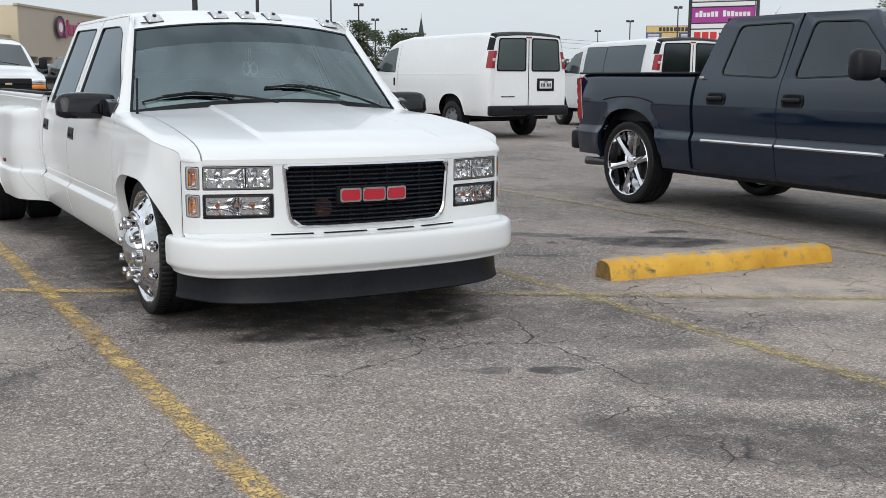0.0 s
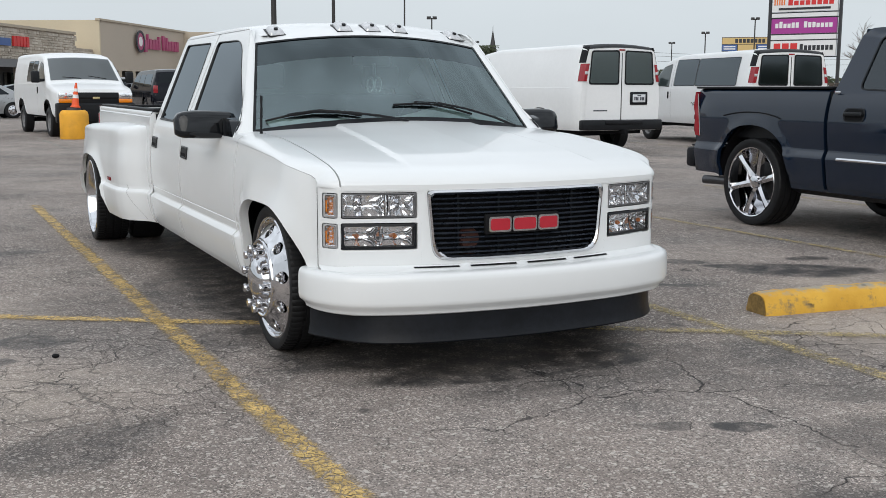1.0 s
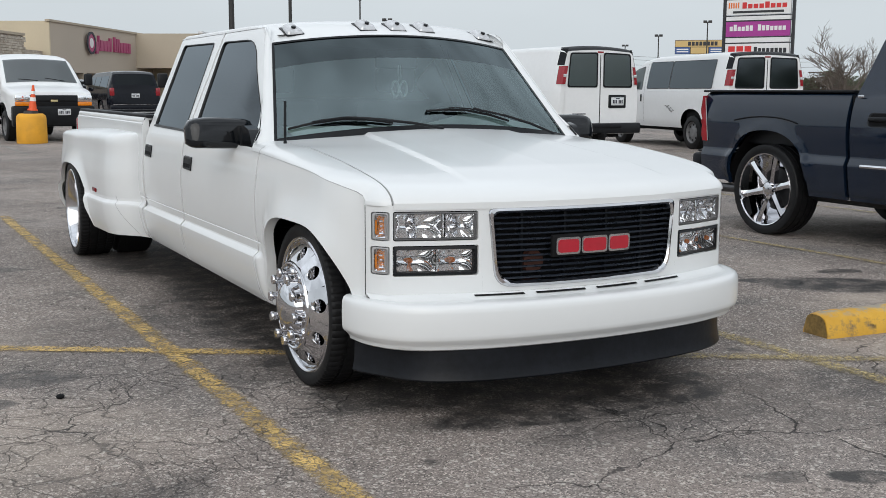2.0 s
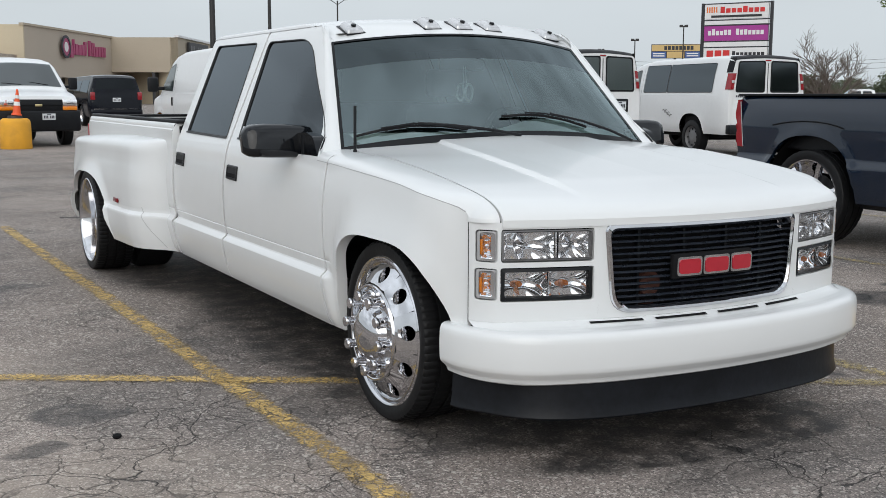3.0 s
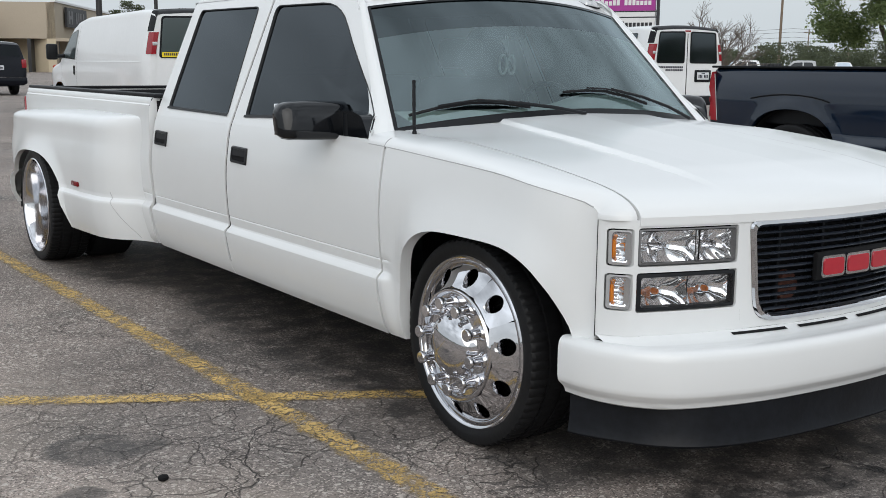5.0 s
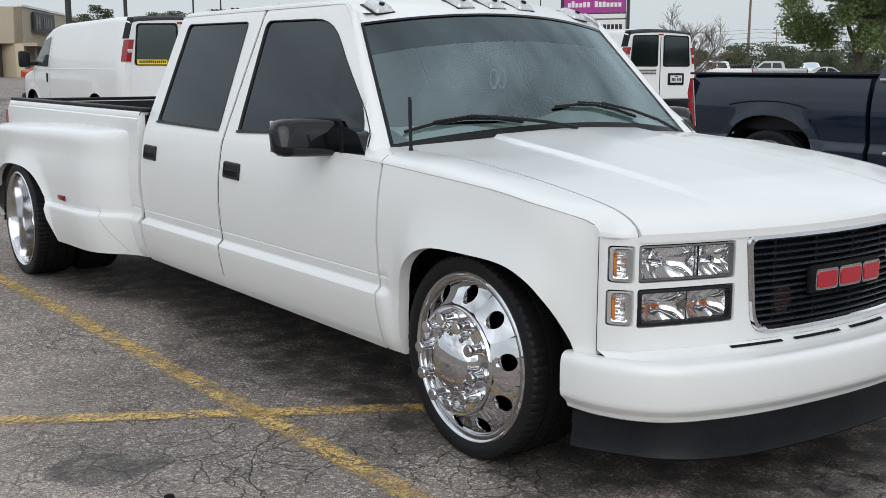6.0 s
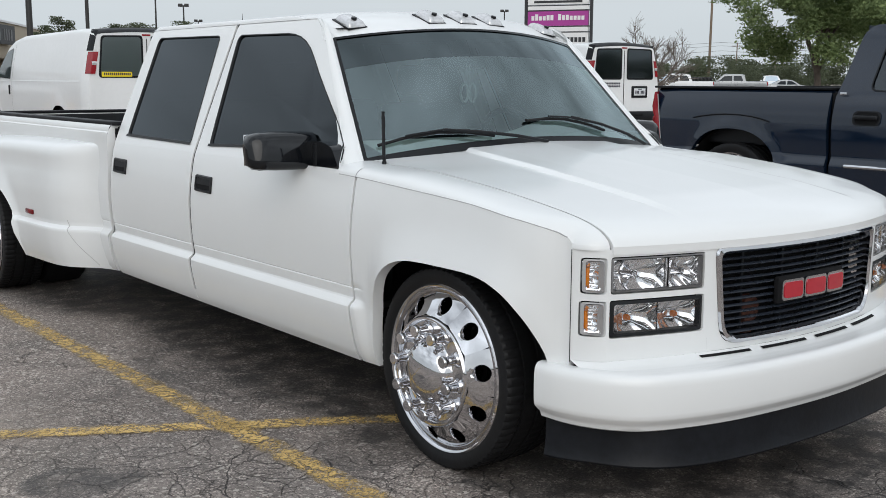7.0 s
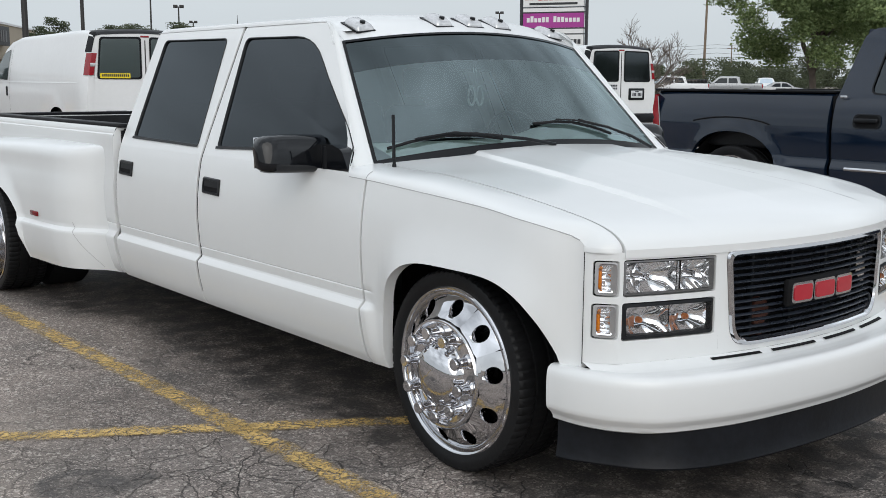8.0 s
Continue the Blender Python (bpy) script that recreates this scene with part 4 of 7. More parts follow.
def lamp_bulk(name, label, x0, x1, z0, z1, s, kind):
    """A front lamp: black surround, ribbed reflector bowls, bulb and clear lens."""
    c, d = sorted((s * x0, s * x1))
    q = [(c, z1), (d, z1), (d, z0), (c, z0)]
    # surround
    bm = bmesh.new()
    lines = [rounded(grown(q, -0.002), 0.008), rounded(grown(q, -0.006 if kind != "turn" else -0.012), 0.010), rounded(grown(q, -0.010 if kind != "turn" else -0.016), 0.010)]
    rings = [[bm.verts.new(on_nose(p.x, p.y, o)) for p in ln] for ln, o in zip(lines, (-0.004, 0.0, -0.016))]
    for a, b in zip(rings, rings[1:]):
        for i in range(len(a)):
            bm.faces.new((a[i], a[(i + 1) % len(a)], b[(i + 1) % len(a)], b[i]))
    lamp = part(name, bm, BLACK_PLASTIC if kind == "turn" else LAMP_FRAME if kind == "marker" else GREY_TRIM, truck, label)
    w = abs(d - c)
    bowls = ((0.0, 0.58), (0.60, 1.0)) if kind == "head" else ((0.0, 0.50), (0.50, 1.0)) if kind == "turn" else ((0.0, 1.0),)
    for f0, f1 in bowls:
        a, b = s * x1 + (s * x0 - s * x1) * f0, s * x1 + (s * x0 - s * x1) * f1
        inset = 0.0005 if kind == "turn" else 0.004
        a, b = min(a, b) + inset, max(a, b) - inset

        def bowl(u, v, a=a, b=b):
            x, z = a + (b - a) * u, z0 + 0.010 + (z1 - z0 - 0.020) * v
            depth = 0.008 + (0.024 if kind == "marker" else 0.044) * (1 - (2 * u - 1) ** 4) * (1 - (2 * v - 1) ** 2)
            rib = 0.003 * math.sin(v * 30) if kind == "marker" else 0.0022 * math.sin(u * 23 + 1) * (0.6 + 0.4 * math.sin(v * 8 + 2))
            return on_nose(x, z, -depth + rib)

        part("reflector", grid(bowl, 40, 16), REFLECTOR, lamp)
        if kind != "marker":
            mid = (a + b) / 2 + 0.01 * s
            shape = [(0, 0.001), (-0.003, 0.007), (0.004, 0.0105), (0.014, 0.010), (0.020, 0.001)] if kind == "turn" else [(0, 0.001), (-0.004, 0.011), (0.02, 0.013), (0.045, 0.02)]
            bl = lathe(shape, 14, Matrix.Translation((mid, nose_y(mid) + 0.014, (z0 + z1) / 2)) @ Matrix.Rotation(radians(90), 4, "Z"))
            part("bulb", bl, BULB_AMBER if kind == "turn" else CHROME, lamp)
    if kind == "head":
        bx = s * x1 + (s * x0 - s * x1) * 0.59
        part("divider", box((bx, nose_y(bx) + 0.022, (z0 + z1) / 2), (0.008, 0.030, z1 - z0 - 0.02), 0.002), REFLECTOR, lamp)
    if kind == "marker":
        fx = s * (x0 + (x1 - x0) * 0.72)
        part("amber_reflector", box((fx, nose_y(fx) + 0.012, (z0 + z1) / 2 - 0.004), (0.007, 0.012, (z1 - z0) * 0.50), 0.003), AMBER, lamp)
    lens = pane(rounded(grown(q, -0.006 if kind != "turn" else -0.014), 0.010), lambda x, z: on_nose(x, z, 0.003), 3)
    ob = part("lens", lens, LENS, lamp)
    ob.visible_shadow = False
    return lamp


for s in (-1, 1):
    lamp_bulk("headlight", "clear twin-bowl headlight in a grey surround", 0.490, 0.798, 0.704, 0.813, s, "head")
    lamp_bulk("turn_signal", "clear turn signal in a black surround", 0.488, 0.800, 0.569, 0.682, s, "turn")
    lamp_bulk("corner_marker", "clear marker lamp with an amber reflector", 0.813, 0.859, 0.705, 0.811, s, "marker")
    lamp_bulk("corner_marker", "clear marker lamp with an amber reflector", 0.813, 0.8605, 0.575, 0.680, s, "marker")


# bumper and air dam, swept along the plan of the front
def sweep(plan, section, n=64):
    """Sweeps (out, height) pairs along one half plan, mirrored to the other side."""
    pts = [(-x, y) for x, y in plan[::-1]] + list(plan[1:])
    ln = [Vector(p) for p in pts]
    cum = [0.0]
    for a, b in zip(ln, ln[1:]):
        cum.append(cum[-1] + (b - a).length)
    tab_x, tab_y = [(c, p.x) for c, p in zip(cum, ln)], [(c, p.y) for c, p in zip(cum, ln)]

    def f(u, v):
        c = cum[-1] * u
        e = 0.004
        p = Vector((spline(c, tab_x), spline(c, tab_y)))
        q = Vector((spline(c + e, tab_x), spline(c + e, tab_y))) - Vector((spline(c - e, tab_x), spline(c - e, tab_y)))
        q.normalize()
        nrm = Vector((q.y, -q.x))
        k = v * (len(section) - 1)
        i = min(int(k), len(section) - 2)
        t = k - i
        o = section[i][0] * (1 - t) + section[i + 1][0] * t
        z = section[i][1] * (1 - t) + section[i + 1][1] * t
        w = p + nrm * o
        return (w.x, w.y, z)

    return grid(f, n, len(section) - 1)


bm = sweep(PLAN, [(-0.055, 0.480), (-0.030, 0.481), (-0.016, 0.479), (-0.006, 0.472), (-0.001, 0.460), (0.001, 0.445), (0.002, 0.41), (0.001, 0.362), (-0.001, 0.349), (-0.005, 0.341), (-0.024, 0.324), (-0.030, 0.315), (-0.034, 0.304), (-0.042, 0.299), (-0.085, 0.299)], 80)
part("front_bumper", bm, WHITE, truck, "smooth white-painted front bumper")
bm = sweep([(0, -0.235), (0.25, -0.224), (0.5, -0.19), (0.66, -0.135), (0.76, -0.055), (0.825, 0.05), (0.868, 0.13), (0.884, 0.18)], [(-0.03, 0.316), (0.0, 0.314), (0.003, 0.28), (0.005, 0.225), (0.012, 0.190), (0.015, 0.181), (0.010, 0.174), (-0.01, 0.177)], 60)
part("air_dam", bm, DAM_PLASTIC, truck, "scuffed black plastic air dam")
for s in (-1, 1):
    bm = grid(lambda u, v: (s * (half_width(0.098 + 0.06 * u, 0.53) - 0.004), 0.098 + 0.06 * u, 0.455 + 0.076 * v), 4, 2)
    part("bumper_filler", bm, WHITE, truck)
    part("panel_gap", rod([(s * (half_width(0.098, 0.49 + 0.345 * k) + 0.0005), 0.0965, 0.49 + 0.345 * k) for k in (0, 0.25, 0.5, 0.75, 1)], 0.0012, 5), BLACK_HOLE, truck)
    part("panel_gap", rod([(s * (half_width(y, 0.53) - 0.0035), y, 0.5295) for y in spread(0.099, 0.155, 5)], 0.0017, 5), BLACK_HOLE, truck)


# ---- cab
def glass_x(z):
    """Half width of the cab above the waist."""
    return interp(z, [(1.0, 0.938), (1.03, 0.924), (1.10, 0.896), (1.545, 0.706), (1.58, 0.689), (1.61, 0.668)])


def on_cab(y, z, s, out=0.0):
    w = half_width(y, z) if z < 1.0 else glass_x(z) - 0.048 * min(1.0, max(0.0, (1.68 - y) / 0.43)) ** 1.3 * (min(1.0, (z - 1.0) / 0.16) ** 2 * (3 - 2 * min(1.0, (z - 1.0) / 0.16)))
    return (s * (w + out), y, z)


WIN_F = [(2.352, 1.038), (2.440, 1.535), (1.835, 1.528), (1.300, 1.076)]
WIN_R = [(3.290, 1.045), (3.325, 1.545), (2.628, 1.538), (2.545, 1.036)]
FRAME_F = [(2.465, 0.995), (2.487, 1.602), (1.750, 1.590), (1.255, 0.997)]
FRAME_R = [(3.425, 0.995), (3.440, 1.606), (2.507, 1.602), (2.485, 0.995)]
R_F, R_R = [0.02, 0.045, 0.16, 0.02], [0.02, 0.035, 0.03, 0.02]

for s in (-1, 1):
    for nm, y0, y1, win, frm, rr, hy in (("front_door", 1.142, 2.464, WIN_F, FRAME_F, R_F, 2.337), ("rear_door", 2.485, 3.423, WIN_R, FRAME_R, R_R, 3.303)):
        bm = rows_panel(spread(y0, y1, 14), Z_ROWS, lambda y: 0.285 + 0.012 * (y - 1.0) / 2.4, lambda y: 1.0 if y > 1.3 else shoulder_z(y), s)
        a, b = rounded(frm, [0.004, 0.05, 0.10 if nm == "front_door" else 0.03, 0.004]), rounded(win, rr)
        strip([a, [p.lerp(q, 0.35) for p, q in zip(a, b)], [p.lerp(q, 0.7) for p, q in zip(a, b)], b], lambda y, z: on_cab(y, z, s), bm)
        bmesh.ops.remove_doubles(bm, verts=bm.verts, dist=0.003)
        turn_in(bm, (-s * 0.025, 0, 0))
        door = part(nm, bm, WHITE, truck, angle=22)
        b1, b2, b3 = rounded(grown(win, 0.001), rr), rounded(grown(win, -0.003), rr), rounded(grown(win, -0.006), rr)
        bm = bmesh.new()
        rings = [[bm.verts.new(on_cab(p.x, p.y, s, o)) for p in ln] for ln, o in ((b1, 0.001), (b1, 0.004), (b2, 0.003), (b3, -0.008))]
        for p, q in zip(rings, rings[1:]):
            for i in range(len(p)):
                bm.faces.new((p[i], p[(i + 1) % len(p)], q[(i + 1) % len(p)], q[i]))
        part("window_seal", bm, BLACK_PLASTIC, door)
        pn = part("window_glass", pane(b2, lambda y, z: on_cab(y, z, s, -0.006), 4), GLASS_DARK, door, "dark smoked window glass")
        part("belt_weatherstrip", grid(lambda u, v: on_cab(win[0][0] + 0.01 + (win[3][0] - win[0][0] - 0.01) * u, win[0][1] + (win[3][1] - win[0][1]) * u - 0.007 + 0.011 * v, s, 0.006), 6, 1), BLACK_PLASTIC, door)
        # recessed flap handle
        hz = 0.862 if nm == "front_door" else 0.882
        frame_l = [rounded([(hy + e, hz + f) for e, f in ((-0.082 + d, -0.040 + d), (0.082 - d, -0.036 + d), (0.082 - d, 0.040 - d), (-0.082 + d, 0.036 - d))], 0.008) for d in (0.0, 0.004, 0.012, 0.014)]
        bm = bmesh.new()
        rings = [[bm.verts.new(on_cab(p.x, p.y, s, o)) for p in ln] for ln, o in zip(frame_l, (0.001, 0.008, 0.008, 0.001))]
        for p, q in zip(rings, rings[1:]):
            for i in range(len(p)):
                bm.faces.new((p[i], p[(i + 1) % len(p)], q[(i + 1) % len(p)], q[i]))
        hd = part("door_handle", bm, BLACK_PLASTIC, door, "black recessed flap handle")
        part("handle_flap", pane(rounded([(hy - 0.066, hz - 0.004), (hy + 0.066, hz - 0.002), (hy + 0.066, hz + 0.026), (hy - 0.066, hz + 0.024)], 0.006), lambda y, z: on_cab(y, z, s, 0.006), 2), DULL_BLACK, hd)
        part("handle_pocket", pane(rounded([(hy - 0.07, hz - 0.03), (hy + 0.07, hz - 0.027), (hy + 0.07, hz + 0.027), (hy - 0.07, hz + 0.025)], 0.006), lambda y, z: on_cab(y, z, s, 0.002), 2), BLACK_HOLE, hd)

    part("rocker_panel", grid(lambda u, v: (s * (half_width(1.6, 0.283 + 0.068 * v) + 0.0015), 1.142 + 2.28 * u, 0.283 + 0.068 * v + 0.010 * u), 8, 6), WHITE, truck)
    # dark gaps behind the panel joints
    part("panel_gap", box((s * 0.895, 3.456, 0.68), (0.05, 0.022, 0.78)), BLACK_HOLE, truck)
    for y in (1.133, 2.474):
        part("panel_gap", box((s * 0.90, y, 0.62), (0.03, 0.05, 0.64)), BLACK_HOLE, truck)

    part("panel_gap", grid(lambda u, v: on_cab(2.455 + 0.04 * u + 0.022 * v, 0.99 + 0.60 * v, s, -0.007), 2, 10), BLACK_HOLE, truck)
    part("panel_gap", grid(lambda u, v: (s * (half_width(2.4745, 0.292 + 0.70 * v) - 0.007), 2.462 + 0.025 * u, 0.292 + 0.70 * v), 1, 24), BLACK_HOLE, truck)
    part("panel_gap", grid(lambda u, v: (s * (half_width(3.42, 0.32 + 0.66 * v) - 0.016), 3.421 + 0.05 * u, 0.32 + 0.66 * v), 1, 24), BLACK_HOLE, truck)

    # windscreen pillar
    top_d, bot_d = Vector((0.690, 1.765, 1.580)), Vector((0.936, 1.136, 1.008))
    top_w, bot_w = Vector((0.682, 1.672, 1.502)), Vector((0.832, 1.226, 1.008))

    def pillar(u, v, s=s):
        dl = Vector(on_cab(1.308 + (1.785 - 1.308) * v, 1.030 + 0.560 * v, 1, -0.003))
        wl_ = bot_w.lerp(top_w, v) - Vector((0.010 * s, 0, 0))
        p = dl.lerp(wl_, u) + Vector((0.012, -0.014, 0.008)) * 4 * u * (1 - u)
        return (s * p.x, p.y, p.z)

    bm = grid(lambda u, v: pillar(u, 1.12 * v - 0.12), 5, 16)
    part("windscreen_pillar", bm, WHITE, truck)

    def foot(u, v, s=s):
        y = 1.139 + 0.19 * u
        p = crown_section(y, y - 0.003, v)
        return (s * (p.x - 0.0008), y, p.y - 0.0008)

    bm = grid(foot, 6, 12)
    grid(lambda u, v, s=s: on_cab(1.262 + 0.11 * u, 0.985 + 0.045 * v, s, -0.006), 4, 4, bm)
    part("pillar_foot", bm, WHITE, truck)
    
# roof
def roof(u, v):
    k = 2 * u - 1
    y0 = 1.672 - 0.105 * (1 - k * k)
    y = y0 + (3.46 - y0) * v
    x = 0.672 * k
    crown = 0.062 * (1 - abs(k) ** 2.6)
    z0 = 1.500 + 0.052 * (1 - k * k)
    z1 = 1.606 + crown * 0.55
    d = y - y0
    f = min(1, d / 0.36)
    z = z0 + (z1 - z0) * (1 - (1 - f) ** 2.0)
    z -= 0.03 * max(0, (v - 0.93) / 0.07) ** 2
    return (x, y, z)


bm = grid(roof, 40, 48)
part("roof", bm, WHITE, truck, angle=60)
for s in (-1, 1):
    def rail(u, v, s=s):
        y = 1.672 + (3.46 - 1.672) * u
        z_in = roof(1.0, u)[2]
        f = min(1, max(0, (y - 1.672) / 0.12)) ** 0.7
        z_out = 1.488 + (1.586 - 1.488) * f
        p0, p2 = Vector((glass_x(z_out) + 0.003, z_out)), Vector((0.672, z_in))
        p1 = Vector((p0.x - 0.004, z_in + 0.001))
        p = p0 * (1 - v) ** 2 + p1 * 2 * v * (1 - v) + p2 * v * v
        return (s * p.x, y, p.y)

    part("roof_rail", grid(rail, 30, 5), WHITE, truck)
    # rear corner of the cab
    part("cab_corner", grid(lambda u, v: (s * (on_cab(3.43, 0.3 + 1.285 * v, 1)[0] - 0.03 * u * u), 3.4235 + 0.022 * u, 0.3 + 1.285 * v), 4, 30), WHITE, truck)
part("cab_back", grid(lambda u, v: ((2 * u - 1) * (on_cab(3.43, 0.3 + 1.29 * v, 1)[0] - 0.03), 3.4455, 0.3 + 1.29 * v), 2, 14), WHITE, truck)
part("back_window", pane(rounded([(-0.55, 1.12), (0.55, 1.12), (0.50, 1.50), (-0.50, 1.50)], 0.05), lambda x, z: (x, 3.4525, z), 2), GLASS_DARK, truck)

# roof marker lamps
for x in (-0.557, -0.172, 0.0, 0.172, 0.557):
    k = x / 0.672
    y = 1.690 + 0.085 * k * k
    z = roof((k + 1) / 2, (y - (1.672 - 0.105 * (1 - k * k))) / (3.46 - (1.672 - 0.105 * (1 - k * k))))[2]
    tilt = Matrix.Translation((x, y, z - 0.002)) @ Matrix.Rotation(radians(20), 4, "X") @ Matrix.Rotation(radians(9 * k), 4, "Y")
    bm = bmesh.new()
    rings = []
    for f, hh in ((1.0, 0.0), (0.97, 0.010), (0.84, 0.021), (0.62, 0.028), (0.3, 0.030)):
        rings.append([bm.verts.new(tilt @ Vector((0.046 * f * p.x, 0.064 * f * p.y + 0.008 * (1 - f), hh))) for p in rounded([(-0.8, 1), (0.8, 1), (1, -1), (-1, -1)], 0.35)])
    for a, b in zip(rings, rings[1:]):
        for i in range(len(a)):
            bm.faces.new((a[i], a[(i + 1) % len(a)], b[(i + 1) % len(a)], b[i]))
    bm.faces.new(rings[-1])
    lamp = part("roof_marker_light", bm, WHITE_LENS, truck, "clear roof marker light on a dark gasket")
    part("gasket", box((0, 0, 0.001), (0.096, 0.134, 0.006), 0.002, m=tilt), BLACK_PLASTIC, lamp)
    part("bulb", lathe([(0, 0.0005), (0.0, 0.012), (0.012, 0.012), (0.013, 0.0005)], 12, tilt @ Matrix.Translation((0, -0.03, 0.025)) @ Matrix.Rotation(radians(-90), 4, "Y")), BLACK_PLASTIC, lamp)


# windscreen
def screen(u, v, lo=0.0, hi=1.0, out=0.0):
    k = 2 * u - 1
    v = lo + (hi - lo) * v
    top = Vector((0.680 * k - 0.010, 1.672 - 0.108 * (1 - k * k), 1.500 + 0.052 * (1 - k * k)))
    bot = Vector((0.828 * k - 0.010, 1.228 - 0.110 * (1 - k * k), 1.008 + 0.062 * (1 - k * k)))
    p = bot.lerp(top, v)
    bulge = 0.022 * 4 * v * (1 - v) * (1 - k**4)
    return (p.x, p.y - bulge - out, p.z + bulge * 0.6 + out * 0.6)


part("windscreen", grid(lambda u, v: screen(u, v, 0.0, 0.735), 28, 12), GLASS_WS, truck, "clear windscreen glass with a dark shade band")
part("shade_band", grid(lambda u, v: screen(u, v, 0.735, 1.0), 28, 4), GLASS_BAND, truck)
bm = bmesh.new()
for edge in (lambda t, w: screen(t, w), ):
    grid(lambda u, v: screen(u, 0.985 + 0.018 * v, out=0.004), 28, 1, bm)
    grid(lambda u, v: screen(0.008 * v - 0.002, u, out=0.004), 14, 1, bm)
    grid(lambda u, v: screen(1.002 - 0.008 * v, u, out=0.004), 14, 1, bm)
part("windscreen_seal", bm, BLACK_PLASTIC, truck)
part("cowl", grid(lambda u, v: (-0.60 + 1.20 * u, 1.16 - 0.115 * (1 - (0.76 * (2 * u - 1)) ** 2) + 0.10 * v, 0.935 + 0.090 * (1 - (0.76 * (2 * u - 1)) ** 2) + 0.053 * v), 24, 4), BLACK_PLASTIC, truck, "black plastic cowl")
part("lower_screen_band", grid(lambda u, v: screen(u, 0.055 * v, out=0.002), 28, 2), BLACK_PLASTIC, truck)


def wiper(pts_arm, pts_blade):
    w = part("wiper", rod(pts_arm, 0.0075, 8, taper=0.0055), BLACK_PLASTIC, truck, "black windscreen wiper")
    part("wiper_blade", rod(pts_blade, 0.0065, 6), RUBBER, w)
    mid = [Vector(p) + Vector((0, -0.012, 0.010)) for p in pts_blade[1:-1]]
    part("blade_frame", rod(mid, 0.004, 6), BLACK_PLASTIC, w)


def on_screen(u, v, o):
    return screen(u, v, 0, 1, o)


wiper([on_screen(0.50, 0.0, 0.02), on_screen(0.40, 0.045, 0.03), on_screen(0.30, 0.095, 0.03), on_screen(0.20, 0.145, 0.026)], [on_screen(0.035, 0.12, 0.010), on_screen(0.10, 0.137, 0.012), on_screen(0.19, 0.142, 0.012), on_screen(0.27, 0.118, 0.012), on_screen(0.345, 0.075, 0.010)])
wiper([on_screen(0.93, 0.015, 0.02), on_screen(0.84, 0.072, 0.03), on_screen(0.74, 0.13, 0.03), on_screen(0.63, 0.182, 0.026)], [on_screen(0.465, 0.172, 0.010), on_screen(0.54, 0.182, 0.012), on_screen(0.61, 0.178, 0.012), on_screen(0.69, 0.145, 0.012), on_screen(0.76, 0.102, 0.010)])
ant = part("antenna", rod([(-0.822, 1.13, 0.99), (-0.822, 1.13, 1.05), (-0.820, 1.135, 1.054), (-0.812, 1.15, 1.215)], 0.0065, 8), BLACK_PLASTIC, truck, "short black stub antenna")
part("antenna_base", lathe([(0.0, 0.020), (0.012, 0.018), (0.022, 0.010), (0.05, 0.008)], 14, Matrix.Translation((-0.822, 1.13, 0.982)) @ Matrix.Rotation(radians(-90), 4, "Y")), BLACK_PLASTIC, ant)

# mirrors
for s in (-1, 1):
    prof = [(0.0, 0.40), (0.03, 0.62), (0.08, 0.79), (0.18, 0.91), (0.35, 0.98), (0.6, 1.0), (1.0, 0.95)]

    def shell(u, v, s=s):
        th = 2 * math.pi * v
        x = 1.184 - 0.300 * u
        k = interp(u, prof)
        ex = 0.55
        cy, cz = math.cos(th), math.sin(th)
        py = math.copysign(abs(cy) ** ex, cy) * 0.065 * k * (0.75 + 0.25 * min(1, u * 6))
        pz = math.copysign(abs(cz) ** ex, cz) * 0.076 * (k if cz > 0 else 0.55 + 0.45 * k)
        return (s * x, 1.53 + 0.02 * u + py + 0.20 * pz, 1.062 + pz - 0.006 * u)

    bm = grid(shell, 16, 24)
    ends = list(bm.verts)
    bm.faces.new(ends[:24])
    bm.faces.new(ends[-25:-1])
    mir = part("door_mirror", bm, GLOSS_BLACK, truck, "gloss black door mirror", angle=50)
    part("mirror_glass", box((s * 1.055, 1.606, 1.060), (0.19, 0.006, 0.120), 0.002), CHROME, mir)
    line = rounded([(1.256, 0.988), (1.500, 0.984), (1.500, 1.092), (1.385, 1.098), (1.312, 1.080)], 0.020)
    bm = pane(line, lambda y, z: (s * 0.938, y, z), 2)
    turn_in(bm, (-s * 0.055, 0, 0))
    part("mirror_arm", bm, GLOSS_BLACK, mir)
    part("mirror_hinge", rod([(s * 0.920, 1.430, 1.000), (s * 0.920, 1.430, 1.088)], 0.024, 12), BLACK_PLASTIC, mir)
    part("mirror_base", box((s * 1.05, 1.54, 0.996), (0.19, 0.075, 0.018), 0.008), BLACK_PLASTIC, mir)

# ---- bed and rear fenders
BED = [(z, w) for z, w in SIDE if z < 0.9] + [(0.95, 0.966), (1.02, 0.966), (1.05, 0.962), (1.054, 0.955), (1.075, 0.952), (1.088, 0.944), (1.092, 0.930)]
B_ROWS = [z for z in Z_ROWS if z < 0.9] + [0.9, 0.95, 1.0, 1.03, 1.048, 1.054, 1.062, 1.075, 1.084, 1.090, 1.092]


FLARE_Z = [0.285, 0.31, 0.34, 0.38, 0.42, 0.46, 0.485, 0.496, 0.501, 0.506, 0.515, 0.524, 0.536, 0.548, 0.56, 0.59, 0.63, 0.67, 0.70, 0.73, 0.77, 0.81, 0.84]


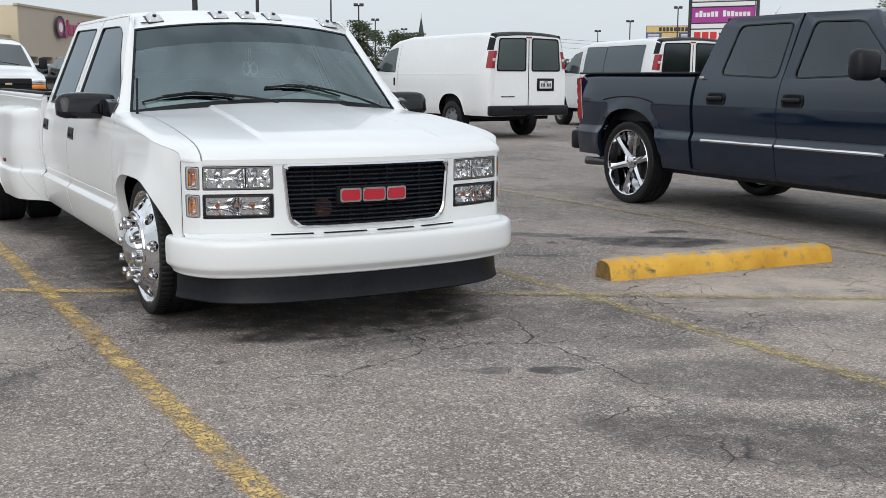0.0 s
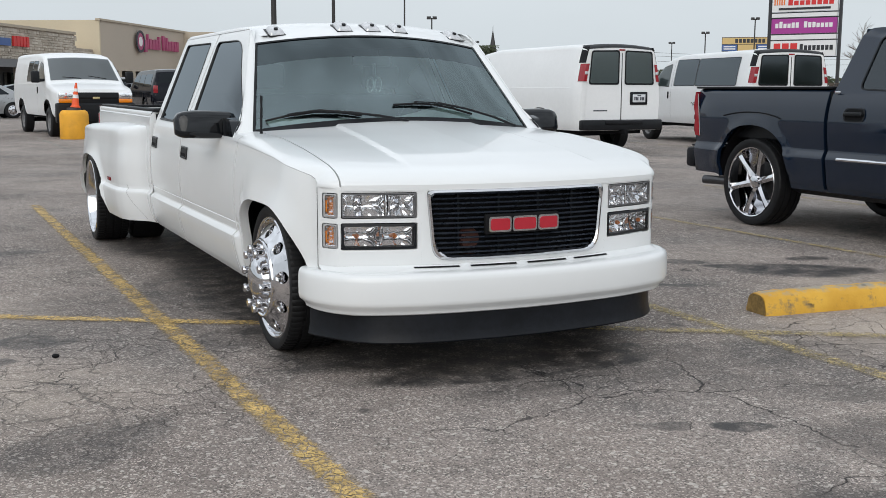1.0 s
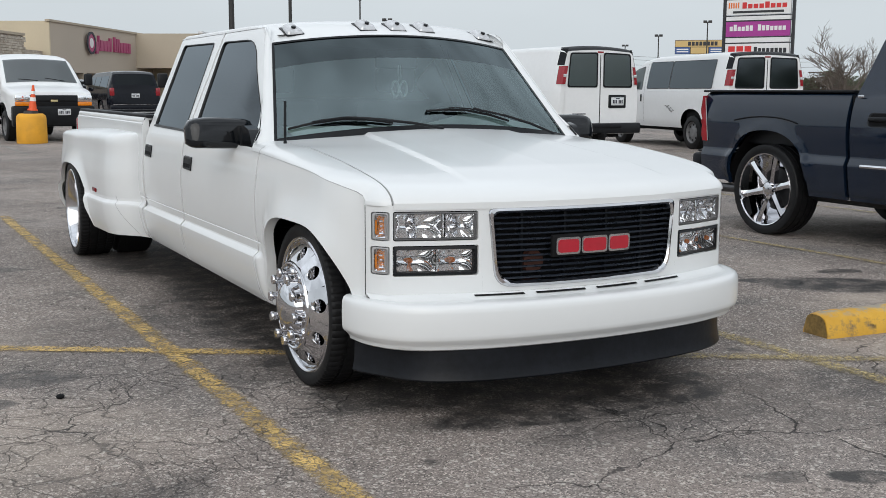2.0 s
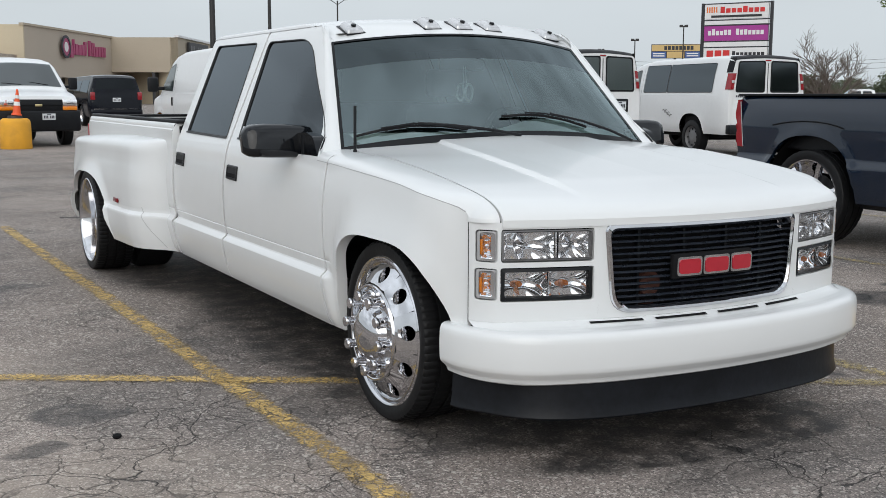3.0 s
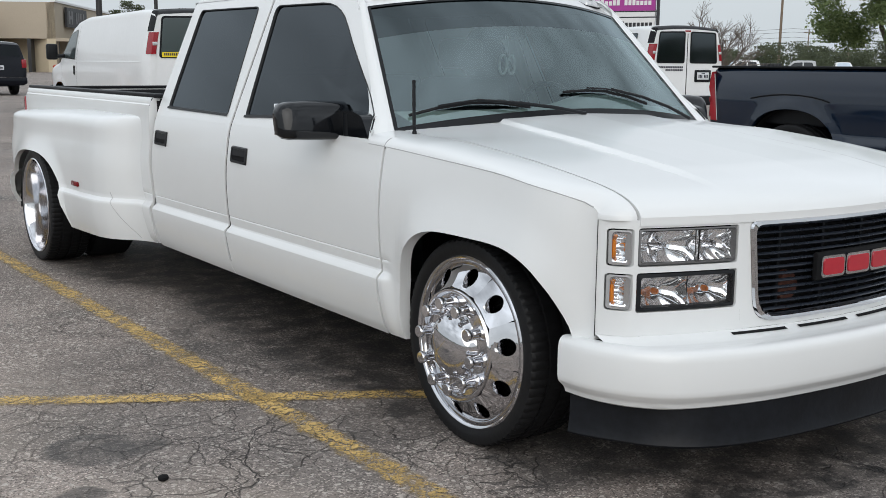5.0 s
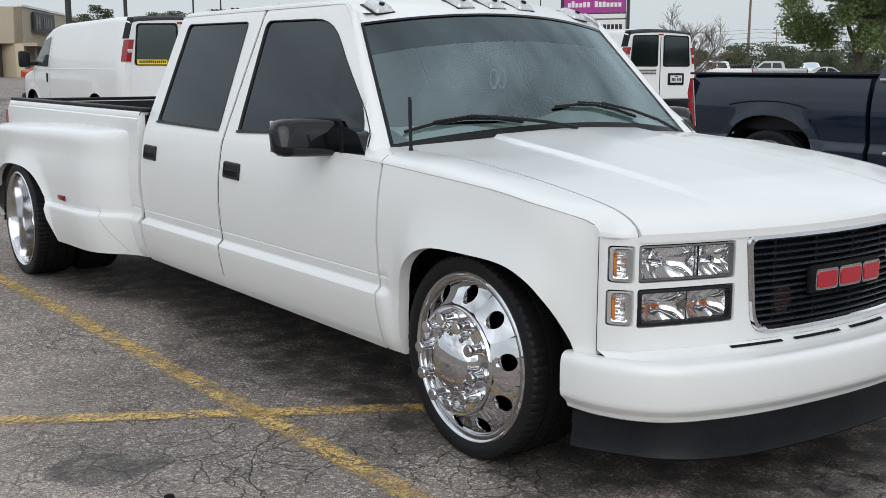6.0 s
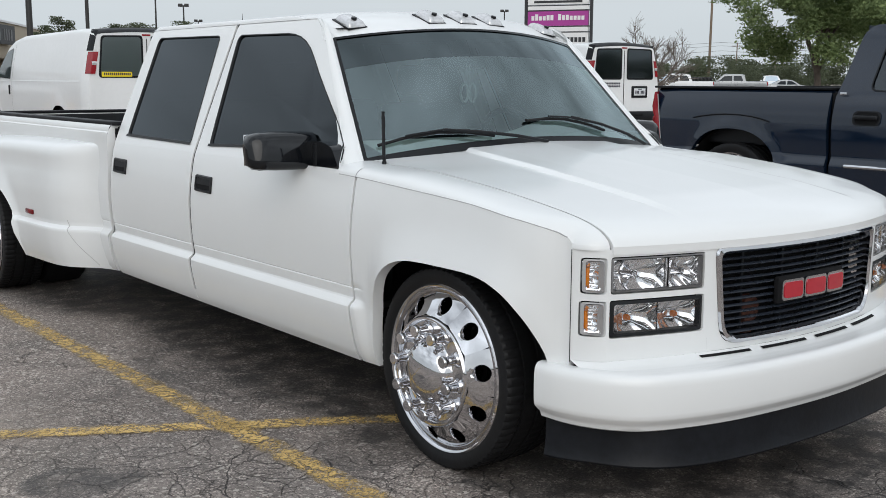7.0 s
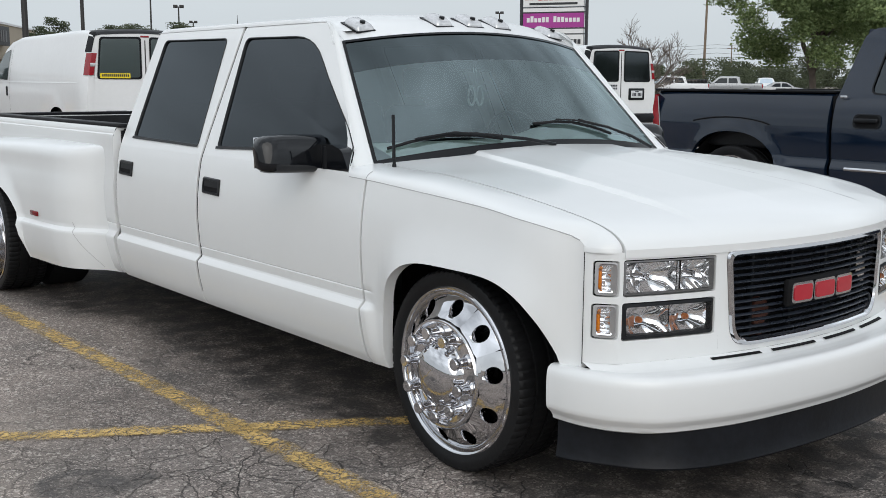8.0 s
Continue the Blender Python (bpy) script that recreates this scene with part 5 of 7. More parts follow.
def flare_x(y):
    return spline(y, [(3.50, 0.950), (3.58, 0.968), (3.66, 1.002), (3.72, 1.048), (3.77, 1.084), (3.83, 1.112), (3.95, 1.137), (4.3, 1.155), (4.6, 1.172), (4.98, 1.192), (5.3, 1.186), (5.6, 1.165), (5.75, 1.11), (5.84, 0.99), (5.88, 0.955)])


for s in (-1, 1):
    bm = bmesh.new()
    cols = [[bm.verts.new((s * interp(z, BED), y, max(z, 0.30))) for z in B_ROWS] for y in spread(3.464, 5.93, 30)]
    for a, b in zip(cols, cols[1:]):
        for j in range(len(B_ROWS) - 1):
            if not (3.95 < (a[0].co.y + b[0].co.y) / 2 < 5.78 and B_ROWS[j + 1] < 0.9):
                bm.faces.new((a[j], b[j], b[j + 1], a[j + 1]))
    bmesh.ops.delete(bm, geom=[v for v in bm.verts if not v.link_faces], context="VERTS")
    grid(lambda u, v: (s * (interp(0.30 + 0.79 * v, BED) * (1 - u) + 0.80 * u), 3.464, 0.30 + 0.79 * v), 2, 30, bm)
    bed = part("bed_side", bm, WHITE, truck)
    part("bed_inner_wall", box((s * 0.875, 4.69, 0.83), (0.06, 2.47, 0.50), 0.01), DULL_BLACK, truck)
    part("bed_rail_cap", box((s * 0.905, 4.69, 1.096), (0.075, 2.50, 0.022), 0.008), DULL_BLACK, truck, "black plastic bed rail cap")

    def flare(u, v, s=s):
        y = 3.50 + 2.40 * u
        X = flare_x(y)
        base = 0.287 + 0.008 * max(0, (3.95 - y) / 0.45) + (0.10 * max(0, (y - 5.45) / 0.4))
        lo = max(base, rear_arch(y) or 0)
        bulge = X - 0.955
        ztop = 0.985 - 0.045 * max(0, (y - 4.4) / 1.4) ** 1.3
        j = round(v * (len(FLARE_Z) + 9))
        if j < len(FLARE_Z):
            z = max(lo, FLARE_Z[j])
            x = X + interp(z, [(0.28, -0.030), (0.36, -0.004), (0.44, 0.010), (0.496, 0.014), (0.506, 0.011), (0.524, -0.012), (0.536, -0.014), (0.56, -0.010), (0.70, 0.0), (0.84, -0.002)])
            edge = z - (rear_arch(y) or -1)
            if 0 <= edge < 0.10:
                x += 0.020 * (1 - edge / 0.10) ** 1.5
            x -= 0.10 * bulge * (max(0.0, z - 0.60) / 0.24) ** 1.8
        else:
            t = (j - len(FLARE_Z) + 1) / 10
            z = 0.86 + (ztop - 0.86) * math.sin(t * math.pi / 2) ** 0.85
            x = 0.950 + (bulge * 0.90 + 0.003) * (1 - t**3.4)
        return (s * x, y, z)

    bm = grid(flare, 110, len(FLARE_Z) + 9)
    bmesh.ops.remove_doubles(bm, verts=bm.verts, dist=0.0004)
    turn_in(bm, (-s * 0.03, 0, 0))
    fl = part("dually_fender", bm, WHITE, truck, "wide white fibreglass dually fender", angle=28)
    part("side_marker", box((s * (flare_x(4.24) - 0.006), 4.24, 0.566), (0.014, 0.115, 0.028), 0.005), MARKER_RED, fl, "small red side marker")
    def seam(k, s=s):
        z = 0.310 + 0.245 * k
        y = 3.80 - 0.17 * max(0, (0.60 - z) / 0.30) ** 1.5
        x = flare_x(y) + interp(z, [(0.28, -0.030), (0.36, -0.004), (0.44, 0.010), (0.496, 0.014), (0.506, 0.011), (0.524, -0.012), (0.56, -0.010)])
        return (s * (x + 0.0005), y, z)

    part("fender_seam", rod([seam(i / 40) for i in range(41)], 0.0016, 5), LAMP_FRAME, fl)
    wheel_well(s, 1.13, 0.60, 0.60, Matrix.Translation((0, 4.98, 0.28)) @ Matrix.Diagonal((1, 1, 0.76, 1)))
    steer_wheel(truck, s, FRONT_AXLE)
    dual_wheel(truck, s, REAR_AXLE)

part("bed_floor", box((0, 4.69, 0.56), (1.72, 2.46, 0.04)), DULL_BLACK, truck)
part("bed_front_wall", box((0, 3.50, 0.80), (1.72, 0.05, 0.55), 0.008), DULL_BLACK, truck)
tg = part("tailgate", box((0, 5.95, 0.80), (1.84, 0.07, 0.56), 0.02), WHITE, truck)
part("tailgate_liner", box((0, 5.906, 0.82), (1.68, 0.02, 0.50), 0.006), DULL_BLACK, tg)
part("tailgate_cap", box((0, 5.95, 1.088), (1.80, 0.075, 0.02), 0.006), DULL_BLACK, tg)
part("rear_bumper", box((0, 6.02, 0.42), (1.9, 0.12, 0.16), 0.03), WHITE, truck)
for s in (-1, 1):
    part("tail_light", box((s * 0.92, 5.965, 0.85), (0.10, 0.05, 0.36), 0.012), RED_LENS, truck)
part("underbody", box((0, 2.9, 0.36), (1.60, 5.4, 0.14), 0.02), BLACK_HOLE, truck)
part("engine_bay", box((0, 0.62, 0.60), (0.80, 1.2, 0.40), 0.02), BLACK_HOLE, truck)
part("radiator", box((0, 0.03, 0.66), (0.96, 0.05, 0.36)), BLACK_HOLE, truck)

# ---- cabin
part("cab_floor", box((0, 2.35, 0.44), (1.74, 2.1, 0.03)), SEAT, truck)
part("firewall", box((0, 1.16, 0.71), (1.50, 0.04, 0.50)), BLACK_HOLE, truck)


def dash(u, v):
    x = -0.73 + 1.46 * u
    pts = [(1.20, 1.00), (1.28, 1.05), (1.40, 1.085), (1.52, 1.085), (1.56, 1.04), (1.57, 0.85), (1.55, 0.72)]
    k = v * (len(pts) - 1)
    i = min(int(k), len(pts) - 2)
    y = pts[i][0] + (pts[i + 1][0] - pts[i][0]) * (k - i)
    z = pts[i][1] + (pts[i + 1][1] - pts[i][1]) * (k - i)
    z += 0.06 * math.exp(-((x - 0.38) / 0.2) ** 2) * (1 if 0.15 < v < 0.75 else 0.3)
    return (x, y, z)


part("dashboard", grid(dash, 30, 18), DASH, truck, "grey vinyl dashboard")
ring = Matrix.Translation((0.38, 1.72, 1.02)) @ Matrix.Rotation(radians(62), 4, "X")
wheel_bm = bmesh.new()
pts = [ring @ Vector((0.19 * math.cos(a), 0.19 * math.sin(a), 0)) for a in (2 * math.pi * i / 28 for i in range(29))]
rod(pts, 0.014, 8, wheel_bm)
for a in (0, 2.1, 4.2):
    rod([ring @ Vector((0, 0, -0.02)), ring @ Vector((0.18 * math.cos(a + 0.5), 0.18 * math.sin(a + 0.5), 0))], 0.012, 6, wheel_bm)
part("steering_wheel", wheel_bm, BLACK_PLASTIC, truck)


def seat(x, y, w):
    bm = box((x, y, 0.62), (w, 0.52, 0.18), 0.05, seg=3)
    merge(bm, box((0, 0, 0.30), (w * 0.96, 0.15, 0.62), 0.06, m=Matrix.Translation((x, y + 0.24, 0.62)) @ Matrix.Rotation(radians(-14), 4, "X"), seg=3))
    return bm


for x in (-0.40, 0.40):
    st = part("front_seat", seat(x, 2.12, 0.56), SEAT, truck)
    part("headrest", box((x, 2.52, 1.33), (0.26, 0.09, 0.16), 0.035, seg=3), SEAT, st)
part("rear_seat", seat(0, 2.98, 1.45), SEAT, truck)
part("headliner", grid(lambda u, v: (-0.64 + 1.28 * u, 1.70 + 1.72 * v, 1.545 + 0.03 * (1 - (2 * u - 1) ** 2)), 6, 6), HEADLINER, truck)
mir = part("rear_view_mirror", box((0, 1.66, 1.415), (0.25, 0.025, 0.065), 0.012), BLACK_PLASTIC, truck)
orn = bmesh.new()
rod([(0.0, 1.64, 1.40), (-0.005, 1.63, 1.31)], 0.0025, 5, orn)
rod([(0.012, 1.64, 1.40), (0.012, 1.63, 1.32)], 0.0025, 5, orn)
for cx in (-0.022, 0.026):
    loop = [(cx + 0.020 * math.cos(a), 1.628, 1.275 + 0.042 * math.sin(a)) for a in (2 * math.pi * i / 16 for i in range(17))]
    rod(loop, 0.006, 6, orn)
part("hanging_ornament", orn, plain("pale_trinket", (0.55, 0.57, 0.57), 0.5), truck, "pale looped trinkets hanging from the mirror")


# ---------------------------------------------------------------- other vehicles
class Shell:
    """A closed vehicle body: half width by length and height, roof line by length."""

    def __init__(self, width, top, low, arches, length, nose=0.5, nose_in=0.10, tail=0.3, tail_in=0.06, shoulder=0.14, crown=0.05):
        self.width, self.top, self.low, self.arches, self.length = width, top, low, arches, length
        self.nose, self.nose_in, self.tail, self.tail_in, self.shoulder, self.crown = nose, nose_in, tail, tail_in, shoulder, crown

    def half(self, y, z):
        w = spline(z, self.width)
        if y < self.nose:
            w -= self.nose_in * ((self.nose - y) / self.nose) ** 2
        if y > self.length - self.tail:
            w -= self.tail_in * ((y - self.length + self.tail) / self.tail) ** 2
        for c, h, top in self.arches:
            a = arch(y, c, h, self.low, top, 2.6)
            if a is not None and a - 0.02 < z < a + 0.07:
                w += 0.012
        return w

    def lowest(self, y):
        for c, h, top in self.arches:
            a = arch(y, c, h, self.low, top, 2.4)
            if a is not None:
                return max(self.low, a)
        return self.low

    def side(self, y, z, s, out=0.0):
        return (s * (self.half(y, z) + out), y, z)

    def roof(self, x, y, out=0.0):
        zt = interp(y, self.top)
        w = max(0.3, self.half(y, zt - self.shoulder))
        return (x, y, zt - self.crown * (x / w) ** 2 + out)

    def build(self, rows=16, round_rows=8):
        ys = {0.0, self.length}
        n = int(self.length / 0.11)
        ys.update(self.length * i / n for i in range(n + 1))
        ys.update(y for y, _ in self.top)
        for c, h, _ in self.arches:
            ys.update(c - h * math.cos(math.pi * i / 20) for i in range(21))
            ys.update((c - h - 0.004, c + h + 0.004))
        ys = sorted(y for y in ys if 0 <= y <= self.length)
        bm = bmesh.new()
        rings = []
        for y in ys:
            zt, lo = interp(y, self.top), self.lowest(y)
            zs = max(lo + 0.02, zt - self.shoulder)
            half = []
            for j in range(rows + 1):
                z0 = self.low + (zs - self.low) * j / rows
                z = max(z0, lo)
                half.append((self.half(y, z), z))
            xs = self.half(y, zs)
            for j in range(1, round_rows + 1):
                ang = math.pi / 2 * j / round_rows
                k = min(1.0, 0.16 / xs)
                x = xs * (1 - k) + xs * k * math.cos(ang) if j < round_rows // 2 + 1 else None
                t = j / round_rows
                x = xs * (1 - t**2.2)
                z = zs + (zt - zs) * (1 - (1 - min(1, t * 2.2)) ** 2 * 1.0) - self.crown * (x / xs) ** 2 * (1 if t * 2.2 > 1 else t * 2.2)
                half.append((x, z))
            ring = [(-x, y, z) for x, z in half] + [(x, y, z) for x, z in half[-2::-1]]
            rings.append([bm.verts.new(p) for p in ring])
        for a, b in zip(rings, rings[1:]):
            for i in range(len(a) - 1):
                bm.faces.new((a[i], a[i + 1], b[i + 1], b[i]))
        bm.faces.new(rings[0])
        bm.faces.new(rings[-1][::-1])
        bmesh.ops.remove_doubles(bm, verts=bm.verts, dist=0.0006)
        bmesh.ops.dissolve_degenerate(bm, edges=bm.edges, dist=0.0005)
        return bm


def small_wheel(parent, x, y, r, s, rim_mat, width=0.24, name="wheel"):
    m = Matrix.Translation((s * x, y, r)) @ Matrix.Diagonal((s, 1, 1, 1))
    h = width / 2
    w = part(name, lathe([(-h, r * 0.6), (-h, r - 0.03), (-h * 0.8, r), (h * 0.8, r), (h, r - 0.03), (h * 1.02, r * 0.68), (h * 0.9, r * 0.63)], 40, m), RUBBER, parent)
    k = r * 0.64
    bm = lathe([(h * 0.9, k), (h * 0.75, k * 0.97), (h * 0.45, k * 0.9), (h * 0.55, k * 0.6), (h * 0.72, k * 0.42), (h * 0.75, k * 0.25), (h * 0.7, 0.002)], 40, m)
    part("rim", bm, rim_mat, w)
    for i in range(8):
        a = 2 * math.pi * i / 8
        part("rim_hole", lathe([(h * 0.60, k * 0.10), (h * 0.605, 0.001)], 10, m @ Matrix.Translation((0, k * 0.72 * math.cos(a), k * 0.72 * math.sin(a)))), BLACK_HOLE, w)
    return w


def window(parent, shell, quad, r, mat, s, seal=True, out=0.006, name="window"):
    line = rounded(quad, r)
    g = part(name, pane(line, lambda y, z: shell.side(y, z, s, out), 3), mat, parent)
    if seal:
        part("window_seal", strip([rounded(grown(quad, 0.012), r), line], lambda y, z: shell.side(y, z, s, out + 0.004)), BLACK_PLASTIC, g)
    return g


def text_bars(parent, rows, y, mat, thick=0.006):
    """Unreadable lettering as plain bars: rows of (x0, x1, z0, z1) on a plane of constant y."""
    for x0, x1, z0, z1 in rows:
        part("print_bar", box(((x0 + x1) / 2, y, (z0 + z1) / 2), (x1 - x0, thick, z1 - z0)), mat, parent)


def number_plate(parent, x, y, z, out):
    """A plate with its number as plain bars; out is -1 towards -y, 1 towards +y."""
    p = part("number_plate", box((x, y, z), (0.305, 0.012, 0.152), 0.004), PLATE, parent, "pale number plate with dark bars")
    for i in range(7):
        if i != 3:
            part("print_bar", box((x - 0.108 + 0.036 * i, y + out * 0.0075, z - 0.006), (0.024, 0.004, 0.066)), DARK_PRINT, p)
    part("print_bar", box((x, y + out * 0.0075, z + 0.056), (0.09, 0.004, 0.018)), DARK_PRINT, p)


def van(label, length, windows, m, facing, sticker=False, script=False, dented=False, lift=0.06):
    """A full-size van: short nose, tall body, twin rear doors."""
    v = thing("van", label, "van", group="parked white vans")
    L = length
    top = [(0, 1.00), (0.06, 1.10), (0.45, 1.19), (0.92, 1.26), (1.02, 1.32), (1.72, 1.90), (1.95, 1.99), (2.5, 2.06), (L - 0.7, 2.08), (L - 0.2, 2.06), (L - 0.06, 2.03), (L, 1.985)]
    ax_f, ax_r = 0.93, L - 1.33
    sh = Shell([(0.38, 0.93), (0.5, 0.975), (0.75, 0.995), (1.05, 1.0), (1.25, 0.985), (1.6, 0.925), (1.9, 0.85), (2.1, 0.78)], top, 0.40, [(ax_f, 0.47, 0.83), (ax_r, 0.47, 0.83)], L, crown=0.05)
    part("body", sh.build(), VAN_WHITE, v, angle=45)
    part("underbody", box((0, L / 2, 0.40), (1.5, L - 0.6, 0.16), 0.02), BLACK_HOLE, v)
    part("rear_axle", rod([(-0.7, ax_r, 0.36), (0.7, ax_r, 0.36)], 0.06, 10), BLACK_HOLE, v)
    for s in (-1, 1):
        for y in (ax_f, ax_r):
            small_wheel(v, 0.86, y, 0.372, s, GREY_TRIM)
            part("wheel_well", box((s * 0.66, y, 0.62), (0.5, 0.84, 0.42), 0.1), BLACK_HOLE, v)
        # front door with its window, and the mirror
        window(v, sh, [(2.05, 1.27), (2.03, 1.80), (1.62, 1.72), (1.14, 1.30)], [0.03, 0.05, 0.10, 0.03], GLASS_CLEAR, s, name="door_window")
        for y in (1.12, 2.16):
            part("door_gap", grid(lambda a, b: sh.side(y + 0.006 * b, 0.50 + 0.75 * a if y < 2 else 0.50 + 1.36 * a, s, 0.003), 10, 1), DARK_METAL, v)
        part("door_handle", box((s * 1.008, 2.04, 1.06), (0.03, 0.045, 0.17), 0.012), BLACK_PLASTIC, v)
        part("body_moulding", grid(lambda a, b: sh.side(1.3 + (L - 1.6) * a, 1.215 + 0.02 * b, s, 0.004 * (1 - b)), 30, 2), VAN_WHITE, v)
        mi = part("door_mirror", box((s * 1.20, 1.24, 1.40), (0.21, 0.12, 0.30), 0.04, seg=3), BLACK_PLASTIC, v)
        part("mirror_arm", box((s * 1.04, 1.26, 1.32), (0.18, 0.06, 0.07), 0.015), BLACK_PLASTIC, mi)
        if windows == "passenger":
            for y0, y1 in ((2.28, 3.318), (3.342, L - 0.55)):
                window(v, sh, [(y1, 1.29), (y1, 1.89), (y0, 1.89), (y0, 1.29)], 0.05, GLASS_VAN, s)
        if windows == "crew":
            for y0, y1 in ((2.28, 2.85), (2.92, 3.55)):
                window(v, sh, [(y1, 1.30), (y1, 1.82), (y0, 1.82), (y0, 1.30)], 0.05, GLASS_DARK, s)
        # tall tail lamp on the corner
        def lamp(a, b, s=s):
            z = 1.34 + 0.335 * b
            wrap = ((sh.half(L - 0.10, z) + 0.010, L - 0.11), (sh.half(L - 0.02, z) + 0.012, L - 0.01), (sh.half(L, z) - 0.002, L + 0.022), (sh.half(L, z) - 0.075, L + 0.024))[round(a * 3)]
            return (s * wrap[0], wrap[1], z)

        tl = part("tail_light", grid(lamp, 3, 5), RED_LENS, v, "tall red tail lamp with a clear band")
        part("reversing_band", box((s * (sh.half(L, 1.50) - 0.038), L + 0.026, 1.50), (0.075, 0.012, 0.055), 0.004), WHITE_LENS, tl)
    # windscreen
    ws = part("windscreen", grid(lambda a, b: sh.roof((2 * a - 1) * (0.865 - 0.085 * b), 1.04 + 0.70 * b, 0.010), 12, 8), GLASS_SKY, v)
    part("wiper", rod([(-0.1, 1.07, 1.37), (-0.55, 1.13, 1.40)], 0.012, 6), BLACK_PLASTIC, v)
    part("wiper", rod([(0.55, 1.07, 1.36), (0.1, 1.15, 1.43)], 0.012, 6), BLACK_PLASTIC, v)
    # nose
    part("grille", box((0, -0.012, 0.865), (1.14, 0.06, 0.29), 0.02), BLACK_PLASTIC, v)
    part("grille_bar", box((0, -0.035, 0.87), (1.10, 0.03, 0.045), 0.01), BLACK_HOLE, v)
    part("badge", box((0, -0.05, 0.872), (0.17, 0.02, 0.055), 0.012), plain("gold_badge", (0.62, 0.52, 0.28), 0.3, metal=0.6), v)
    for s in (-1, 1):
        hl = part("headlight", box((s * 0.735, -0.005, 0.935), (0.35, 0.10, 0.14), 0.02), REFLECTOR, v)
        part("turn_signal", box((s * 0.735, -0.005, 0.80), (0.35, 0.09, 0.10), 0.02), AMBER, v)
    fb = part("front_bumper", box((0, 0.05, 0.50), (1.96, 0.24, 0.50), 0.05, seg=3), BLACK_PLASTIC, v)
    number_plate(v, 0.22, -0.078, 0.60, -1)
    # tail: dark roof-end band, two doors with windows, bumper, plate
    part("roof_end_band", grid(lambda a, b: (lambda p: (p[0], p[1] + 0.004, p[2] + 0.006))(sh.roof((2 * a - 1) * 0.80, L - 0.20 + 0.20 * b)), 12, 4), DULL_BLACK, v)
    for s in (-1, 1):
        part("pillar_band", grid(lambda a, b: (s * (sh.half(L - 0.16 + 0.16 * a, 1.69 + 0.31 * b) + 0.005), L - 0.16 + 0.165 * a, 1.69 + 0.31 * b), 3, 4), DULL_BLACK, v)
        d = part("rear_door", pane(rounded([(s * 0.012, 0.60), (s * 0.865, 0.60), (s * 0.78, 1.955), (s * 0.012, 1.97)], [0.02, 0.05, 0.10, 0.02]), lambda x, z: (x, L + 0.012 - 0.02 * max(0, z - 1.3) * (z - 1.3), z), 4), VAN_WHITE, v)
        q = [(s * 0.095, 1.31), (s * 0.755, 1.31), (s * 0.70, 1.895), (s * 0.095, 1.91)]
        rear_glass = GLASS_VAN if windows == "passenger" else GLASS_CLEAR
        part("window_seal", strip([rounded(grown(q, 0.03), 0.06), rounded(q, 0.05)], lambda x, z: (x, L + 0.020, z)), BLACK_PLASTIC, d)
        part("window", pane(rounded(grown(q, 0.015), 0.05), lambda x, z: (x, L + 0.018, z), 2), rear_glass, d)
    part("door_gap", box((0, L + 0.012, 1.25), (0.012, 0.006, 1.28)), DARK_METAL, v)
    part("rear_bumper", box((0, L + 0.03, 0.51), (1.90, 0.18, 0.20), 0.03), BLACK_PLASTIC, v)
    part("bumper_step", box((0, L + 0.10, 0.56), (0.9, 0.10, 0.08), 0.02), DULL_BLACK, v)
    part("tow_bar", box((0, L + 0.10, 0.38), (0.08, 0.2, 0.08), 0.01), BLACK_HOLE, v)
    part("third_brake_light", box((0, L + 0.0, 1.945), (0.14, 0.03, 0.03), 0.006), RED_LENS, v)
    part("plate_pocket", box((-0.42, L + 0.016, 1.02), (0.42, 0.02, 0.25), 0.02), BLACK_PLASTIC, v)
    number_plate(v, -0.42, L + 0.032, 1.02, 1)
    text_bars(v, [(0.34, 0.66, 0.775, 0.795)], L + 0.016, DARK_PRINT)
    if sticker:
        st = part("yellow_sticker", box((0.50, L + 0.026, 1.335), (0.48, 0.006, 0.075)), STICKER_YELLOW, v)
        for i in range(14):
            part("print_bar", box((0.295 + 0.031 * i, L + 0.031, 1.34), (0.019, 0.004, 0.038)), DARK_PRINT, st)
    if script:
        for k, (z, x0, x1) in enumerate(((1.20, 0.10, 0.80), (1.14, 0.10, 0.55))):
            n = int((x1 - x0) / 0.045)
            for i in range(n):
                part("print_bar", box((x0 + 0.045 * i + 0.02, L + 0.016, z), (0.033, 0.005, 0.04)), DARK_PRINT, v)
    if dented:
        # grey rods paint the shade of the dents on a smooth flank
        dent = [(3.2 + 0.05 * i, 0.88 + 0.03 * math.sin(2.3 * i)) for i in range(5)]
        for k in range(3):
            pts = [sh.side(y + 0.1 * k, z - 0.05 * k, 1, 0.004) for y, z in dent]
            part("dent_crease_shade", rod(pts, 0.008, 5), GREY_TRIM, v)
    if windows == "cargo" and not sticker:
        part("ladder_in_back", box((0.35, L - 0.35, 1.50), (0.16, 0.05, 0.5), 0.02), CONE_WHITE, v)
    if windows != "passenger":
        for i in range(3):
            part("bulkhead_post", box((0.20 + 0.14 * i, L - 0.5, 1.48), (0.03, 0.03, 0.55), 0.01), GREY_TRIM, v)
    part("seat_row", box((0, 2.2, 1.15), (1.5, 0.2, 0.75), 0.08), SEAT, v)
    for ob in v.children:
        if not ob.name.startswith(("wheel", "rear_axle")) or ob.name.startswith("wheel_well"):
            ob.location.z += lift
    v.matrix_world = m
    return v


def away(x, rear, length, turn=0.0):
    """Pose of a vehicle that heads towards +y with its tail at y = rear."""
    return pose(x, rear, 0, 0, 0, 180 + turn) @ Matrix.Translation((0, -length, 0))


